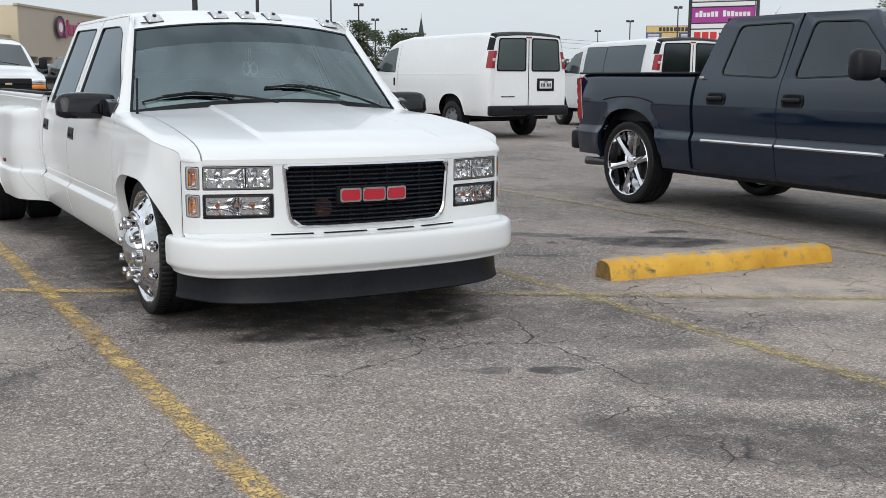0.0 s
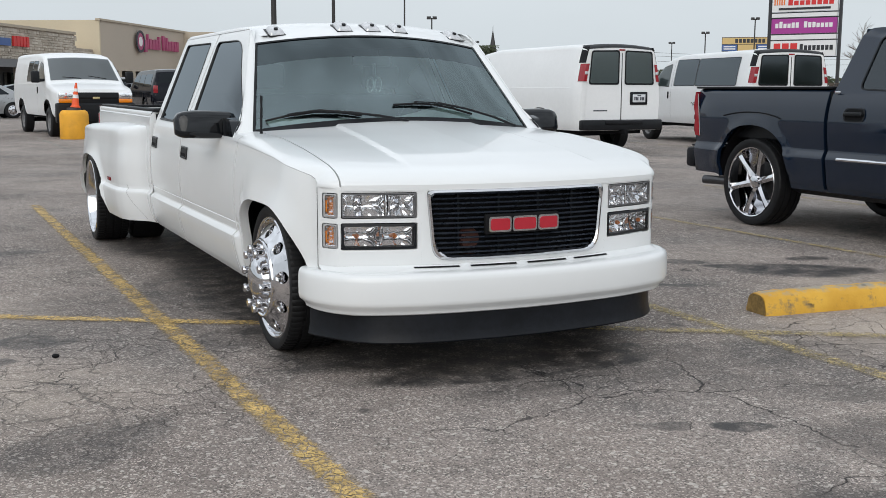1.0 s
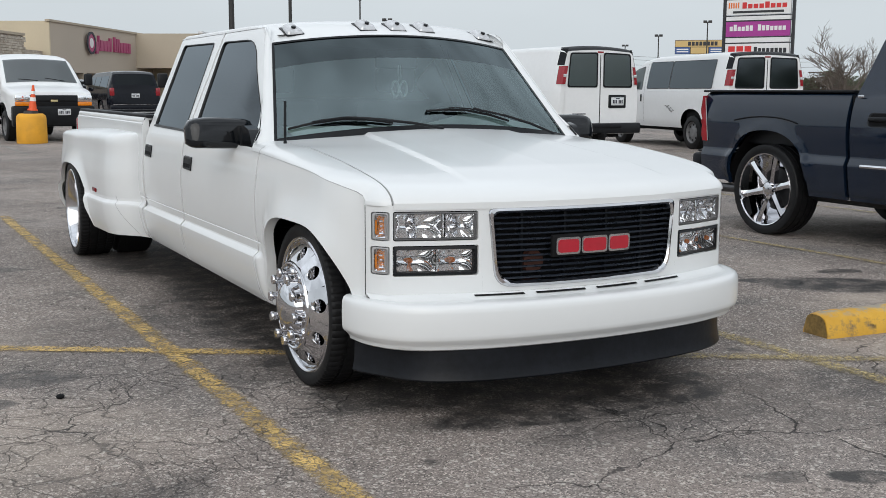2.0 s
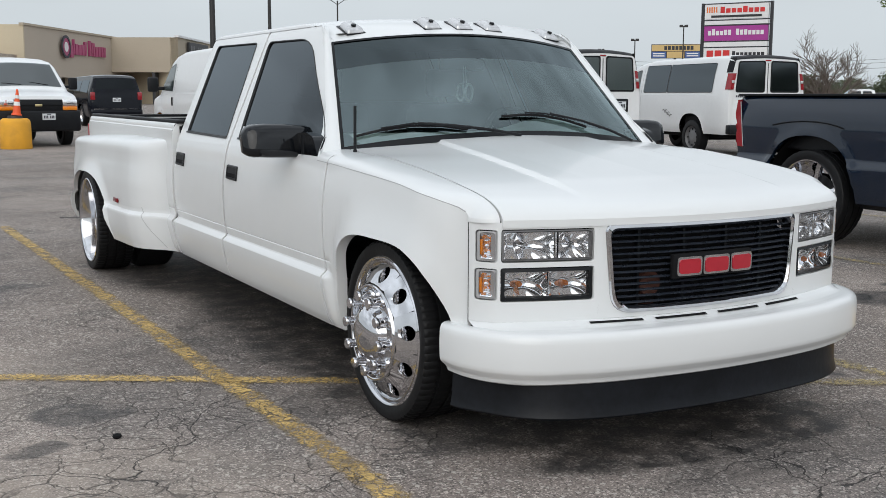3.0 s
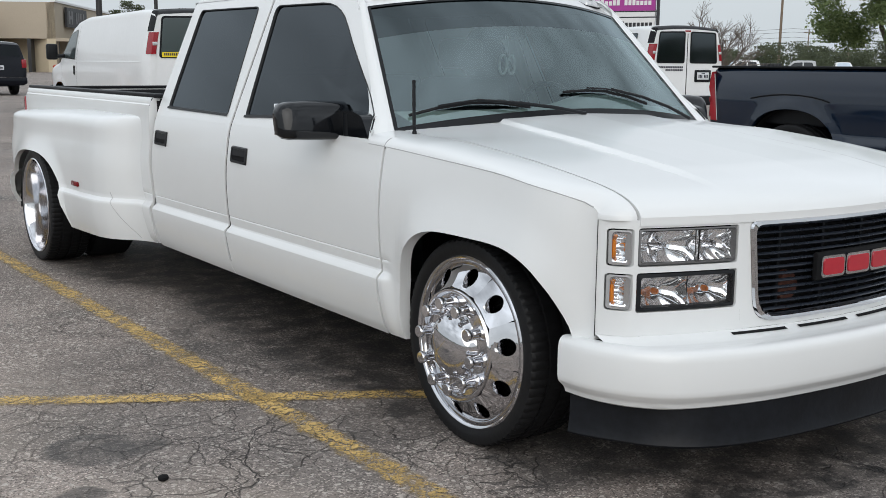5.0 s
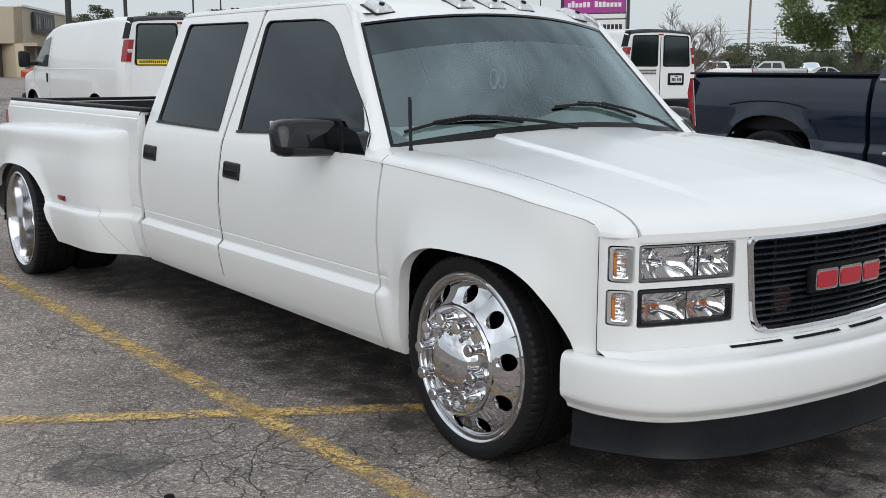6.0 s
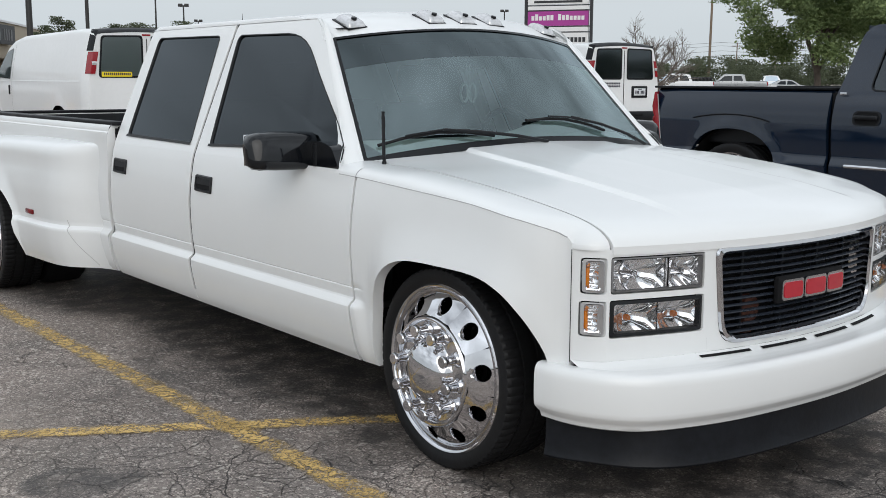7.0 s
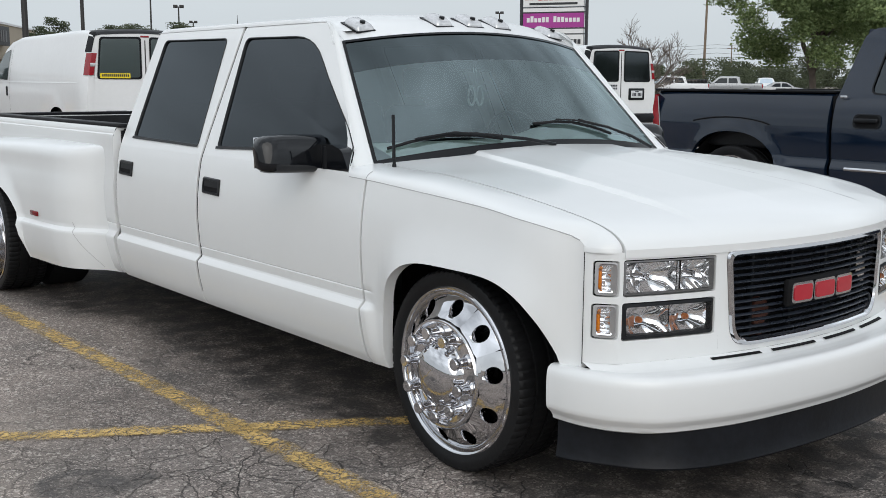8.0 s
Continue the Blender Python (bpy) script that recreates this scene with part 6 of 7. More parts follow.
van("white cargo van with blank sides, parked tail out", 5.7, "cargo", away(9.80, 13.30, 5.7, 3), 1)
van("white passenger van with dark side windows and a dented flank", 5.7, "passenger", away(14.35, 13.6, 5.7, -10), 1, script=True, dented=True)
van("long white cargo van with a yellow sticker on its rear window", 6.2, "cargo", away(3.95, 14.25, 6.2, -2), 1, sticker=True)
van("white van with black grille and amber front lamps, nose out", 5.7, "crew", pose(1.45, 24.25, 0, 0, 0, 6), -1, lift=0.12)


def saloon(name, label, category, length, width, top, arches, low, paint, m, glass_rows, rim=SOFT_CHROME, wheel_r=0.33, group="cars parked far off", tail_plate=True, bed=None):
    """A plainer parked vehicle for the far rows: body, wheels, windows, lamps, plate."""
    v = thing(name, label, category, group=group)
    sh = Shell(width, top, low, arches, length, nose_in=0.13, tail_in=0.10, shoulder=0.10, crown=0.04)
    part("body", sh.build(12, 6), paint, v, angle=40)
    part("underbody", box((0, length / 2, low + 0.02), (1.3, length - 0.5, 0.12)), BLACK_HOLE, v)
    w = max(x for _, x in width)
    for s in (-1, 1):
        for c, h, t in arches:
            small_wheel(v, w - 0.14, c, wheel_r, s, rim, 0.22)
            part("wheel_well", box((s * (w - 0.32), c, low + 0.2), (0.44, h * 1.7, 0.36), 0.08), BLACK_HOLE, v)
        for q in glass_rows["side"]:
            window(v, sh, q, 0.05, GLASS_DARK, s, seal=False)
        part("headlight", box((s * (w - 0.26), 0.05, interp(0.1, top) - 0.16), (0.30, 0.10, 0.11), 0.02), REFLECTOR, v)
        zt = glass_rows["tail"]
        part("tail_light", box((s * (w - 0.14), length - 0.06, zt), (0.17, 0.14, 0.30 if zt > 0.95 else 0.14), 0.03), RED_LENS, v)
        part("door_mirror", box((s * (w + 0.10), glass_rows["mirror"][0], glass_rows["mirror"][1]), (0.2, 0.1, 0.15), 0.04), paint, v)
    for y0, y1, hw0, hw1 in glass_rows["top"]:
        part("screen", grid(lambda a, b: sh.roof((2 * a - 1) * (hw0 + (hw1 - hw0) * b), y0 + (y1 - y0) * b, 0.008), 8, 5), GLASS_DARK, v)
    part("front_bumper", box((0, 0.05, low + 0.14), (2 * w - 0.25, 0.16, 0.22), 0.05), BLACK_PLASTIC, v)
    part("rear_bumper", box((0, length - 0.03, low + 0.16), (2 * w - 0.12, 0.16, 0.24), 0.05), paint, v)
    part("bright_strip", box((0, length + 0.055, low + 0.285), (2 * w - 0.30, 0.012, 0.02)), CHROME, v)
    if tail_plate:
        number_plate(v, 0, length + 0.012, glass_rows["plate"], 1)
    if bed:
        part("bed_cavity", box((0, bed[0], bed[1]), (1.5, bed[2], 0.04)), BLACK_HOLE, v)
    v.matrix_world = m
    return v


SUV_W = [(0.35, 0.92), (0.5, 0.97), (0.8, 1.0), (1.05, 0.99), (1.3, 0.93), (1.75, 0.78), (1.95, 0.70)]
SUV_TOP = [(0, 0.92), (0.08, 1.03), (0.6, 1.11), (1.35, 1.16), (1.45, 1.20), (2.15, 1.80), (2.5, 1.88), (4.9, 1.91), (5.25, 1.88), (5.42, 1.80), (5.58, 1.35), (5.62, 1.15), (5.65, 1.0)]
SUV_GLASS = {"side": ([(2.9, 1.22), (2.88, 1.68), (2.2, 1.66), (1.75, 1.24)], [(3.85, 1.22), (3.85, 1.69), (3.0, 1.69), (3.0, 1.22)], [(5.15, 1.24), (5.05, 1.70), (3.95, 1.70), (3.95, 1.22)]),
             "top": ((1.5, 2.1, 0.74, 0.66), (5.44, 5.57, 0.64, 0.76)), "tail": 1.12, "mirror": (1.75, 1.27), "plate": 0.98}
saloon("suv", "dark navy full-size suv with chrome tail strip, parked far off", "suv", 5.65, SUV_W, SUV_TOP, [(0.95, 0.46, 0.82), (4.2, 0.46, 0.82)], 0.36, SUV_PAINT, away(6.85, 40.78, 5.65, 2) @ Matrix.Scale(1.06, 4), SUV_GLASS, wheel_r=0.39)
saloon("suv", "dark grey suv parked in front of the store", "suv", 5.65, SUV_W, SUV_TOP, [(0.95, 0.46, 0.82), (4.2, 0.46, 0.82)], 0.36, GREY_PAINT, pose(7.6, 62.0, 0, 0, 0, -14), SUV_GLASS, wheel_r=0.39)

CAR_W = [(0.22, 0.82), (0.4, 0.88), (0.7, 0.90), (0.9, 0.86), (1.2, 0.68), (1.45, 0.55)]
CAR_TOP = [(0, 0.55), (0.08, 0.68), (0.5, 0.80), (1.2, 0.90), (1.3, 0.93), (1.95, 1.34), (2.5, 1.43), (3.2, 1.38), (3.85, 1.06), (4.0, 1.02), (4.5, 0.98), (4.6, 0.75)]
CAR_GLASS = {"side": ([(2.55, 0.94), (2.5, 1.30), (2.1, 1.28), (1.6, 0.96)], [(3.5, 0.97), (3.1, 1.27), (2.65, 1.30), (2.65, 0.94)]), "top": ((1.35, 1.92, 0.62, 0.5), (3.3, 3.82, 0.5, 0.62)), "tail": 0.80, "mirror": (1.65, 0.96), "plate": 0.72}
for label, paint, x, y, turn in (("black saloon car parked in the lot", SUV_PAINT, -1.2, 47.0, -82), ("silver saloon car parked in the lot", SILVER_PAINT, -3.0, 43.0, -80), ("orange-red saloon car in front of the store", RED_PAINT, 33.5, 112.0, 60),
                                 ("silver saloon car in the far row", SILVER_PAINT, 88.0, 56.0, 40), ("dark grey saloon car in the far row", GREY_PAINT, 94.0, 60.0, 40), ("red saloon car in the far row", RED_PAINT, 101.0, 53.0, 50),
                                 ("dark grey saloon car in front of the store", GREY_PAINT, 13.5, 72.0, 5)):
    saloon("car", label, "car", 4.6, CAR_W, CAR_TOP, [(0.9, 0.38, 0.66), (3.6, 0.38, 0.66)], 0.2, paint, pose(x, y, 0, 0, 0, turn), CAR_GLASS)

PICK_W = [(0.4, 0.90), (0.6, 0.97), (0.9, 0.99), (1.15, 0.97), (1.4, 0.88), (1.8, 0.70)]
PICK_TOP = [(0, 0.98), (0.08, 1.08), (0.6, 1.14), (1.35, 1.19), (1.45, 1.22), (2.1, 1.82), (2.4, 1.87), (3.6, 1.86), (3.85, 1.80), (3.98, 1.28), (4.05, 1.27), (5.75, 1.27), (5.8, 1.2)]
PICK_GLASS = {"side": ([(2.85, 1.28), (2.83, 1.70), (2.2, 1.68), (1.75, 1.28)], [(3.75, 1.28), (3.6, 1.70), (2.95, 1.70), (2.95, 1.28)]), "top": ((1.5, 2.05, 0.7, 0.6),), "tail": 1.05, "mirror": (1.7, 1.30), "plate": 0.7}
for label, paint, x, y, turn in (("silver crew cab pickup in the far row", SILVER_PAINT, 73.1, 57.8, -144), ("white crew cab pickup with tools in its bed", VAN_WHITE, 66.2, 58.2, -128), ("white pickup in the far row", VAN_WHITE, 96.0, 66.0, -50)):
    pk = saloon("pickup", label, "pickup truck", 5.8, PICK_W, PICK_TOP, [(0.95, 0.46, 0.86), (4.45, 0.46, 0.86)], 0.42, paint, pose(x, y, 0, 0, 0, turn), PICK_GLASS, wheel_r=0.39, group="pickups parked far off", bed=(4.9, 1.245, 1.6))
    if "tools" in label:
        rk = bmesh.new()
        for i in range(6):
            box((0, 4.15 + 0.3 * i, 1.42), (1.5, 0.06, 0.34), 0.01, rk)
        part("tool_rack", rk, DARK_METAL, pk)


# ---------------------------------------------------------------- the black pickup
B_SIDE = [(0.38, 0.93), (0.45, 0.955), (0.55, 0.972), (0.64, 0.985), (0.665, 0.990), (0.68, 0.989), (0.745, 0.962), (0.80, 0.972), (0.92, 0.985), (1.02, 0.985), (1.10, 0.972), (1.17, 0.955), (1.22, 0.940)]
B_Z = [0.39, 0.42, 0.46, 0.5, 0.55, 0.60, 0.64, 0.665, 0.68, 0.70, 0.725, 0.745, 0.76, 0.80, 0.85, 0.90, 0.95, 1.0, 1.05, 1.10, 1.14, 1.17, 1.20, 1.22]
B_REAR, B_FRONT = 4.83, 1.20


def b_arch(y):
    a = arch(y, B_REAR, 0.50, 0.42, 0.93, 2.5)
    return a if a is not None else arch(y, B_FRONT, 0.48, 0.42, 0.92, 2.5)


def b_half(y, z):
    w = interp(z, B_SIDE)
    if y < 0.8:
        w -= 0.11 * ((0.8 - y) / 0.8) ** 2
    if y > 5.35:
        w -= 0.05 * ((y - 5.35) / 0.5) ** 2
    for c in (B_REAR, B_FRONT):
        u = math.hypot(y - c, (z - 0.42) * 1.02)
        if 0.44 < u < 0.62 and z > 0.5:
            w += 0.022 * math.sin(math.pi * (u - 0.44) / 0.18) ** 1.5
    return w


def b_panel(y0, y1, s, top, low=0.39):
    ys = set(spread(y0, y1, max(4, int((y1 - y0) / 0.05))))
    for c, h in ((B_REAR, 0.50), (B_FRONT, 0.48)):
        ys.update(y for y in (c - h * math.cos(math.pi * i / 36) for i in range(37)) if y0 < y < y1)
        ys.update(y for y in (c - h - 0.003, c + h + 0.003) if y0 < y < y1)
    bm = bmesh.new()
    cols = []
    for y in sorted(ys):
        lo = max(low + 0.06 * min(1, max(0, (y - 5.30) / 0.05)), b_arch(y) or 0)
        cols.append([bm.verts.new((s * b_half(y, z), y, z)) for z in (min(max(z, lo), top) for z in B_Z)])
    for a, b in zip(cols, cols[1:]):
        for j in range(len(B_Z) - 1):
            bm.faces.new((a[j], b[j], b[j + 1], a[j + 1]))
    bmesh.ops.remove_doubles(bm, verts=bm.verts, dist=0.0006)
    bmesh.ops.dissolve_degenerate(bm, edges=bm.edges, dist=0.0004)
    return bm


def b_glass(z):
    return interp(z, [(1.2, 0.945), (1.25, 0.922), (1.70, 0.735), (1.74, 0.70)])


def spoke_wheel(parent, s, x, y, r=0.405):
    """A big chrome wheel with six tapering spokes."""
    m = Matrix.Translation((s * x, y, r)) @ Matrix.Diagonal((s, 1, 1, 1)) @ Matrix.Rotation(radians(17), 4, "X")
    w = tyre(parent, m, 0.27, 0.325, r, 120)
    w.name = "wheel"
    part("rim", lathe([(0.125, 0.327), (0.135, 0.322), (0.128, 0.312), (0.05, 0.300), (-0.06, 0.295), (-0.06, 0.20)], 64, m), CHROME, w, "chrome rim with six tapering spokes")
    part("brake_disc", lathe([(-0.02, 0.19), (-0.015, 0.001)], 32, m), DARK_METAL, w)
    for i in range(6):
        mm = m @ Matrix.Rotation(2 * math.pi * i / 6, 4, "X")
        bm = bmesh.new()
        rows = []
        for q, hw, a0, a1 in ((0.03, 0.034, 0.075, 0.02), (0.12, 0.030, 0.095, 0.03), (0.22, 0.026, 0.108, 0.05), (0.305, 0.034, 0.115, 0.07)):
            rows.append([bm.verts.new(mm @ Vector(p)) for p in ((a1, -hw, q), (a0 - 0.016, -hw, q), (a0, 0, q), (a0 - 0.016, hw, q), (a1, hw, q))])
        for a, b in zip(rows, rows[1:]):
            for k in range(4):
                bm.faces.new((a[k], a[k + 1], b[k + 1], b[k]))
        part("spoke", bm, CHROME, w, angle=15)
    part("centre_cap", lathe([(0.06, 0.065), (0.095, 0.06), (0.105, 0.045), (0.108, 0.001)], 32, m), CHROME, w)
    return w


bt = thing("black_crew_cab_pickup", "glossy black crew cab pickup with big chrome six-spoke wheels", "pickup truck")
for s in (-1, 1):
    bm = b_panel(3.915, 5.74, s, 1.22)
    grid(lambda u, v: (s * (b_half(3.915 + 1.825 * u, 1.22) - 0.01 * v - 0.05 * v * v), 3.915 + 1.825 * u, 1.22 + 0.045 * math.sin(v * math.pi / 2)), 20, 4, bm)
    turn_in(bm, (-s * 0.04, 0, 0))
    part("bed_side", bm, BLACK_PAINT, bt)
    part("bed_rail_cap", box((s * 0.90, 4.82, 1.274), (0.09, 1.86, 0.020), 0.006), DULL_BLACK, bt)
    part("bed_inner_wall", box((s * 0.84, 4.82, 1.02), (0.06, 1.82, 0.42)), BLACK_PLASTIC, bt)
    for nm, y0, y1, win, frm, hy in (("rear_door", 2.842, 3.872, [(3.600, 1.262), (3.560, 1.690), (2.930, 1.695), (2.905, 1.238)], [(3.872, 1.215), (3.775, 1.765), (2.865, 1.768), (2.842, 1.215)], 3.575),
                                     ("front_door", 1.66, 2.834, [(2.720, 1.235), (2.700, 1.692), (2.20, 1.680), (1.70, 1.27)], [(2.834, 1.215), (2.842, 1.768), (2.12, 1.755), (1.60, 1.22)], 2.665)):
        bm = b_panel(y0, y1, s, 1.22)
        a, b = rounded(frm, [0.004, 0.10 if nm == "rear_door" else 0.004, 0.004, 0.004]), rounded(win, [0.05, 0.07, 0.06, 0.05])
        f = lambda y, z, o=0.0: (s * ((b_glass(z) if z > 1.22 else b_half(y, z)) + o), y, z)
        strip([a, [p.lerp(q, 0.5) for p, q in zip(a, b)], b], f, bm)
        bmesh.ops.remove_doubles(bm, verts=bm.verts, dist=0.003)
        turn_in(bm, (-s * 0.03, 0, 0))
        dr = part(nm, bm, BLACK_PAINT, bt)
        part("window_seal", strip([rounded(grown(win, 0.005), 0.065), rounded(grown(win, -0.006), 0.06)], lambda y, z: f(y, z, 0.004)), BLACK_PLASTIC, dr)
        part("window_glass", pane(rounded(win, [0.05, 0.07, 0.06, 0.05]), lambda y, z: f(y, z, -0.006), 4), GLASS_BT, dr, "dark tinted window glass")
        bez = [[(hy + px * k, 1.052 + pz * k) for px, pz in ((-0.118, -0.055), (0.118, -0.055), (0.118, 0.055), (-0.118, 0.055))] for k in (1.0, 0.84)]
        hd = part("door_handle", strip([rounded(bez[0], 0.045), rounded(bez[1], 0.04)], lambda y, z: f(y, z, 0.006)), BLACK_PLASTIC, dr, "black plastic pull handle in an oval bezel")
        part("handle_pocket", pane(rounded(bez[1], 0.04), lambda y, z: f(y, z, 0.002), 2), BLACK_HOLE, hd)
        part("handle_bar", box((s * 1.0, hy, 1.058), (0.03, 0.20, 0.034), 0.012, seg=3), BLACK_PLASTIC, hd)
        t0, t1 = (2.850, 3.74) if nm == "rear_door" else (1.70, 2.825)
        part("chrome_trim", grid(lambda u, v: f(t0 + (t1 - t0) * u, 0.668 + 0.026 * v, 0.005 + 0.007 * math.sin(math.pi * v)), 20, 4), CHROME, dr, "bright chrome side moulding")
    bm = b_panel(0.22, 1.652, s, 1.14)
    grid(lambda u, v: (s * (b_half(0.22 + 1.43 * u, 1.14) - 0.10 * v), 0.22 + 1.43 * u, 1.14 + 0.06 * math.sin(v * math.pi / 2) - 0.10 * max(0, 0.35 - u)), 16, 5, bm)
    part("front_fender", bm, BLACK_PAINT, bt)
    # black rod draws the shadow line of the crease over the arch
    brow = [(s * (b_half(y, z) + 0.003), y, z) for y, z in ((4.45, 0.998), (4.52, 1.018), (4.63, 1.037), (4.75, 1.048), (4.90, 1.050), (5.03, 1.043), (5.15, 1.028), (5.25, 1.010))]
    part("arch_crease_shade", rod(brow, 0.006, 6), BLACK_HOLE, bt)
    # black box painted as the shade between cab and bed
    part("joint_shade", box((s * 0.90, 3.884, 0.84), (0.06, 0.05, 0.80)), BLACK_HOLE, bt)
    for y in (B_REAR, B_FRONT):
        spoke_wheel(bt, s, 0.845, y)
        wl_bm = lathe([(s * 0.93, 0.53), (s * 0.45, 0.53), (s * 0.45, 0.02)], 40, Matrix.Translation((0, y, 0.42)))
        bmesh.ops.delete(wl_bm, geom=[v for v in wl_bm.verts if v.co.z < 0.36], context="VERTS")
        part("wheel_well", wl_bm, BLACK_HOLE, bt)
    tlb = bmesh.new()
    grid(lambda u, v: (s * (b_half(5.70, 1.0) + 0.014 * math.sin(math.pi * min(1, 0.1 + u)) - 0.17 * max(0, u - 0.45) / 0.55), 5.655 + 0.05 * (v - 0.2) + (0.072 - 0.045 * max(0, v - 0.7) / 0.3 - 0.018 * math.exp(-((v - 0.45) / 0.10) ** 2)) * min(1, u / 0.45), 0.80 + 0.42 * v + 0.02 * u), 10, 10, tlb)
    part("tail_light", tlb, RED_LENS, bt, "tall red tail lamp")
    # pale rod painted as the reflection along the lamp's edge
    part("edge_reflection", rod([(s * (b_half(5.70, 1.0) + 0.006), 5.650 + 0.05 * (v - 0.2), 0.80 + 0.42 * v) for v in spread(0.02, 0.98, 10)], 0.004, 6), LAMP_FRAME, bt)
    for zz, hh, mtl, nm in ((0.885, 0.10, MARKER_RED, "lower_bulb"), (1.085, 0.12, MARKER_RED, "upper_bulb"), (0.985, 0.050, MARKER_RED, "middle_bulb")):
        part(nm, box((s * (b_half(5.70, zz) + 0.003), 5.715 + 0.03 * (zz - 0.8), zz), (0.024, 0.040, hh), 0.011, seg=3), mtl, bt)
    part("door_mirror", box((s * 1.13, 1.83, 1.335), (0.25, 0.14, 0.23), 0.06, seg=3), BLACK_PLASTIC, bt, "black plastic door mirror")
    part("mirror_arm", box((s * 0.985, 1.83, 1.27), (0.14, 0.08, 0.06), 0.015), BLACK_PLASTIC, bt)
    part("side_sill", grid(lambda u, v: (s * (0.93 - 0.10 * v), 1.7 + 2.64 * u, 0.39 - 0.05 * v), 4, 2), BLACK_PLASTIC, bt)
    part("roof_badge", box((s * 0.955, 3.80, 1.235), (0.012, 0.06, 0.022), 0.004), CHROME, bt)

part("roof", grid(lambda u, v: ((2 * u - 1) * (0.70 + 0.0 * v), 2.12 + 1.66 * v, 1.755 + 0.045 * (1 - abs(2 * u - 1) ** 2.5) - 0.05 * max(0, v - 0.85) / 0.15 - 0.06 * max(0, 0.15 - v) / 0.15), 20, 20), BLACK_PAINT, bt)
part("cab_back", grid(lambda u, v: ((2 * u - 1) * (b_glass(1.0 + 0.78 * v) if v > 0.25 else 0.955), 3.875 - 0.10 * v, 0.5 + 1.26 * v), 4, 16), BLACK_PAINT, bt)
part("back_window", grid(lambda u, v: ((2 * u - 1) * (0.70 - 0.08 * v), 3.83 - 0.045 * v, 1.28 + 0.38 * v), 4, 4), GLASS_VAN, bt)
part("windscreen", grid(lambda u, v: ((2 * u - 1) * (0.86 - 0.16 * v), 1.48 + 0.64 * v - 0.10 * (1 - (2 * u - 1) ** 2), 1.19 + 0.55 * v), 12, 8), GLASS_VAN, bt)
part("bonnet", grid(lambda u, v: ((2 * u - 1) * (0.84 - 0.05 * (1 - v)), 0.10 + 1.45 * v - 0.06 * (1 - (2 * u - 1) ** 2), 1.02 + 0.19 * v**0.6 - 0.03 * (2 * u - 1) ** 2), 16, 14), BLACK_PAINT, bt)
part("front_end", box((0, 0.18, 0.80), (1.70, 0.22, 0.46), 0.05), BLACK_PAINT, bt)
part("front_bumper", box((0, 0.08, 0.52), (1.86, 0.22, 0.24), 0.05), BLACK_PAINT, bt)
part("tailgate", box((0, 5.74, 0.98), (1.62, 0.08, 0.50), 0.02), BLACK_PAINT, bt)
part("rear_bumper", box((0, 5.845, 0.58), (1.86, 0.14, 0.20), 0.035), DULL_BLACK, bt)
part("bumper_step", box((0, 5.80, 0.70), (1.78, 0.14, 0.02), 0.006), DULL_BLACK, bt)
part("bed_floor", box((0, 4.82, 0.82), (1.66, 1.82, 0.05)), BLACK_PLASTIC, bt)
part("underbody", box((0, 2.9, 0.47), (1.55, 5.2, 0.16), 0.03), BLACK_HOLE, bt)
part("axle", rod([(-0.8, B_REAR, 0.40), (0.8, B_REAR, 0.40)], 0.06, 10), BLACK_HOLE, bt)
part("exhaust_tip", lathe([(0, 0.030), (0, 0.042), (0.26, 0.042), (0.26, 0.030), (0.02, 0.028)], 20, Matrix.Translation((-0.88, 5.30, 0.375)) @ Matrix.Rotation(radians(108), 4, "Z") ), EXHAUST_STEEL, bt, "dull dark steel exhaust tip")
for x in (-0.4, 0.4):
    part("front_seat", seat(x, 2.35, 0.54), SEAT, bt).location.z += 0.15
part("rear_seat", seat(0, 3.15, 1.4), SEAT, bt).location.z += 0.15
bt.matrix_world = pose(5.49, 3.48, 0, 0, 0, -2.0) @ Matrix.Translation((0, -B_REAR, 0))


# ---------------------------------------------------------------- barrel and cone
bar = thing("bollard_base", "round yellow-painted concrete bollard base on asphalt", "bollard")
bb = lathe([(0.0, 0.34), (0.02, 0.35), (0.60, 0.34), (0.66, 0.32), (0.70, 0.27), (0.70, 0.001)], 36, Matrix.Rotation(radians(-90), 4, "Y"))
part("drum", bb, BARREL_YELLOW, bar)
part("lid", lathe([(0.70, 0.17), (0.76, 0.16), (0.77, 0.001)], 24, Matrix.Rotation(radians(-90), 4, "Y")), DARK_METAL, bar)
bar.matrix_world = pose(0.83, 23.6, 0)
cone = thing("traffic_cone", "tall orange traffic cone with white bands standing on the yellow drum", "traffic cone")
prof = [(0.0, 0.15), (0.05, 0.14), (0.052, 0.115), (0.80, 0.03), (0.81, 0.001)]
up = Matrix.Rotation(radians(-90), 4, "Y")
part("body", lathe(prof, 28, up), CONE_ORANGE, cone)
for a, b in ((0.30, 0.42), (0.52, 0.62)):
    r = lambda q: 0.117 - 0.087 * (q - 0.05) / 0.75 + 0.004
    part("band", lathe([(a, r(a)), (b, r(b))], 28, up), CONE_WHITE, cone)
cone.matrix_world = pose(0.87, 23.6, 0.77, 0, 4, 0) @ Matrix.Diagonal((0.80, 0.80, 0.74, 1))


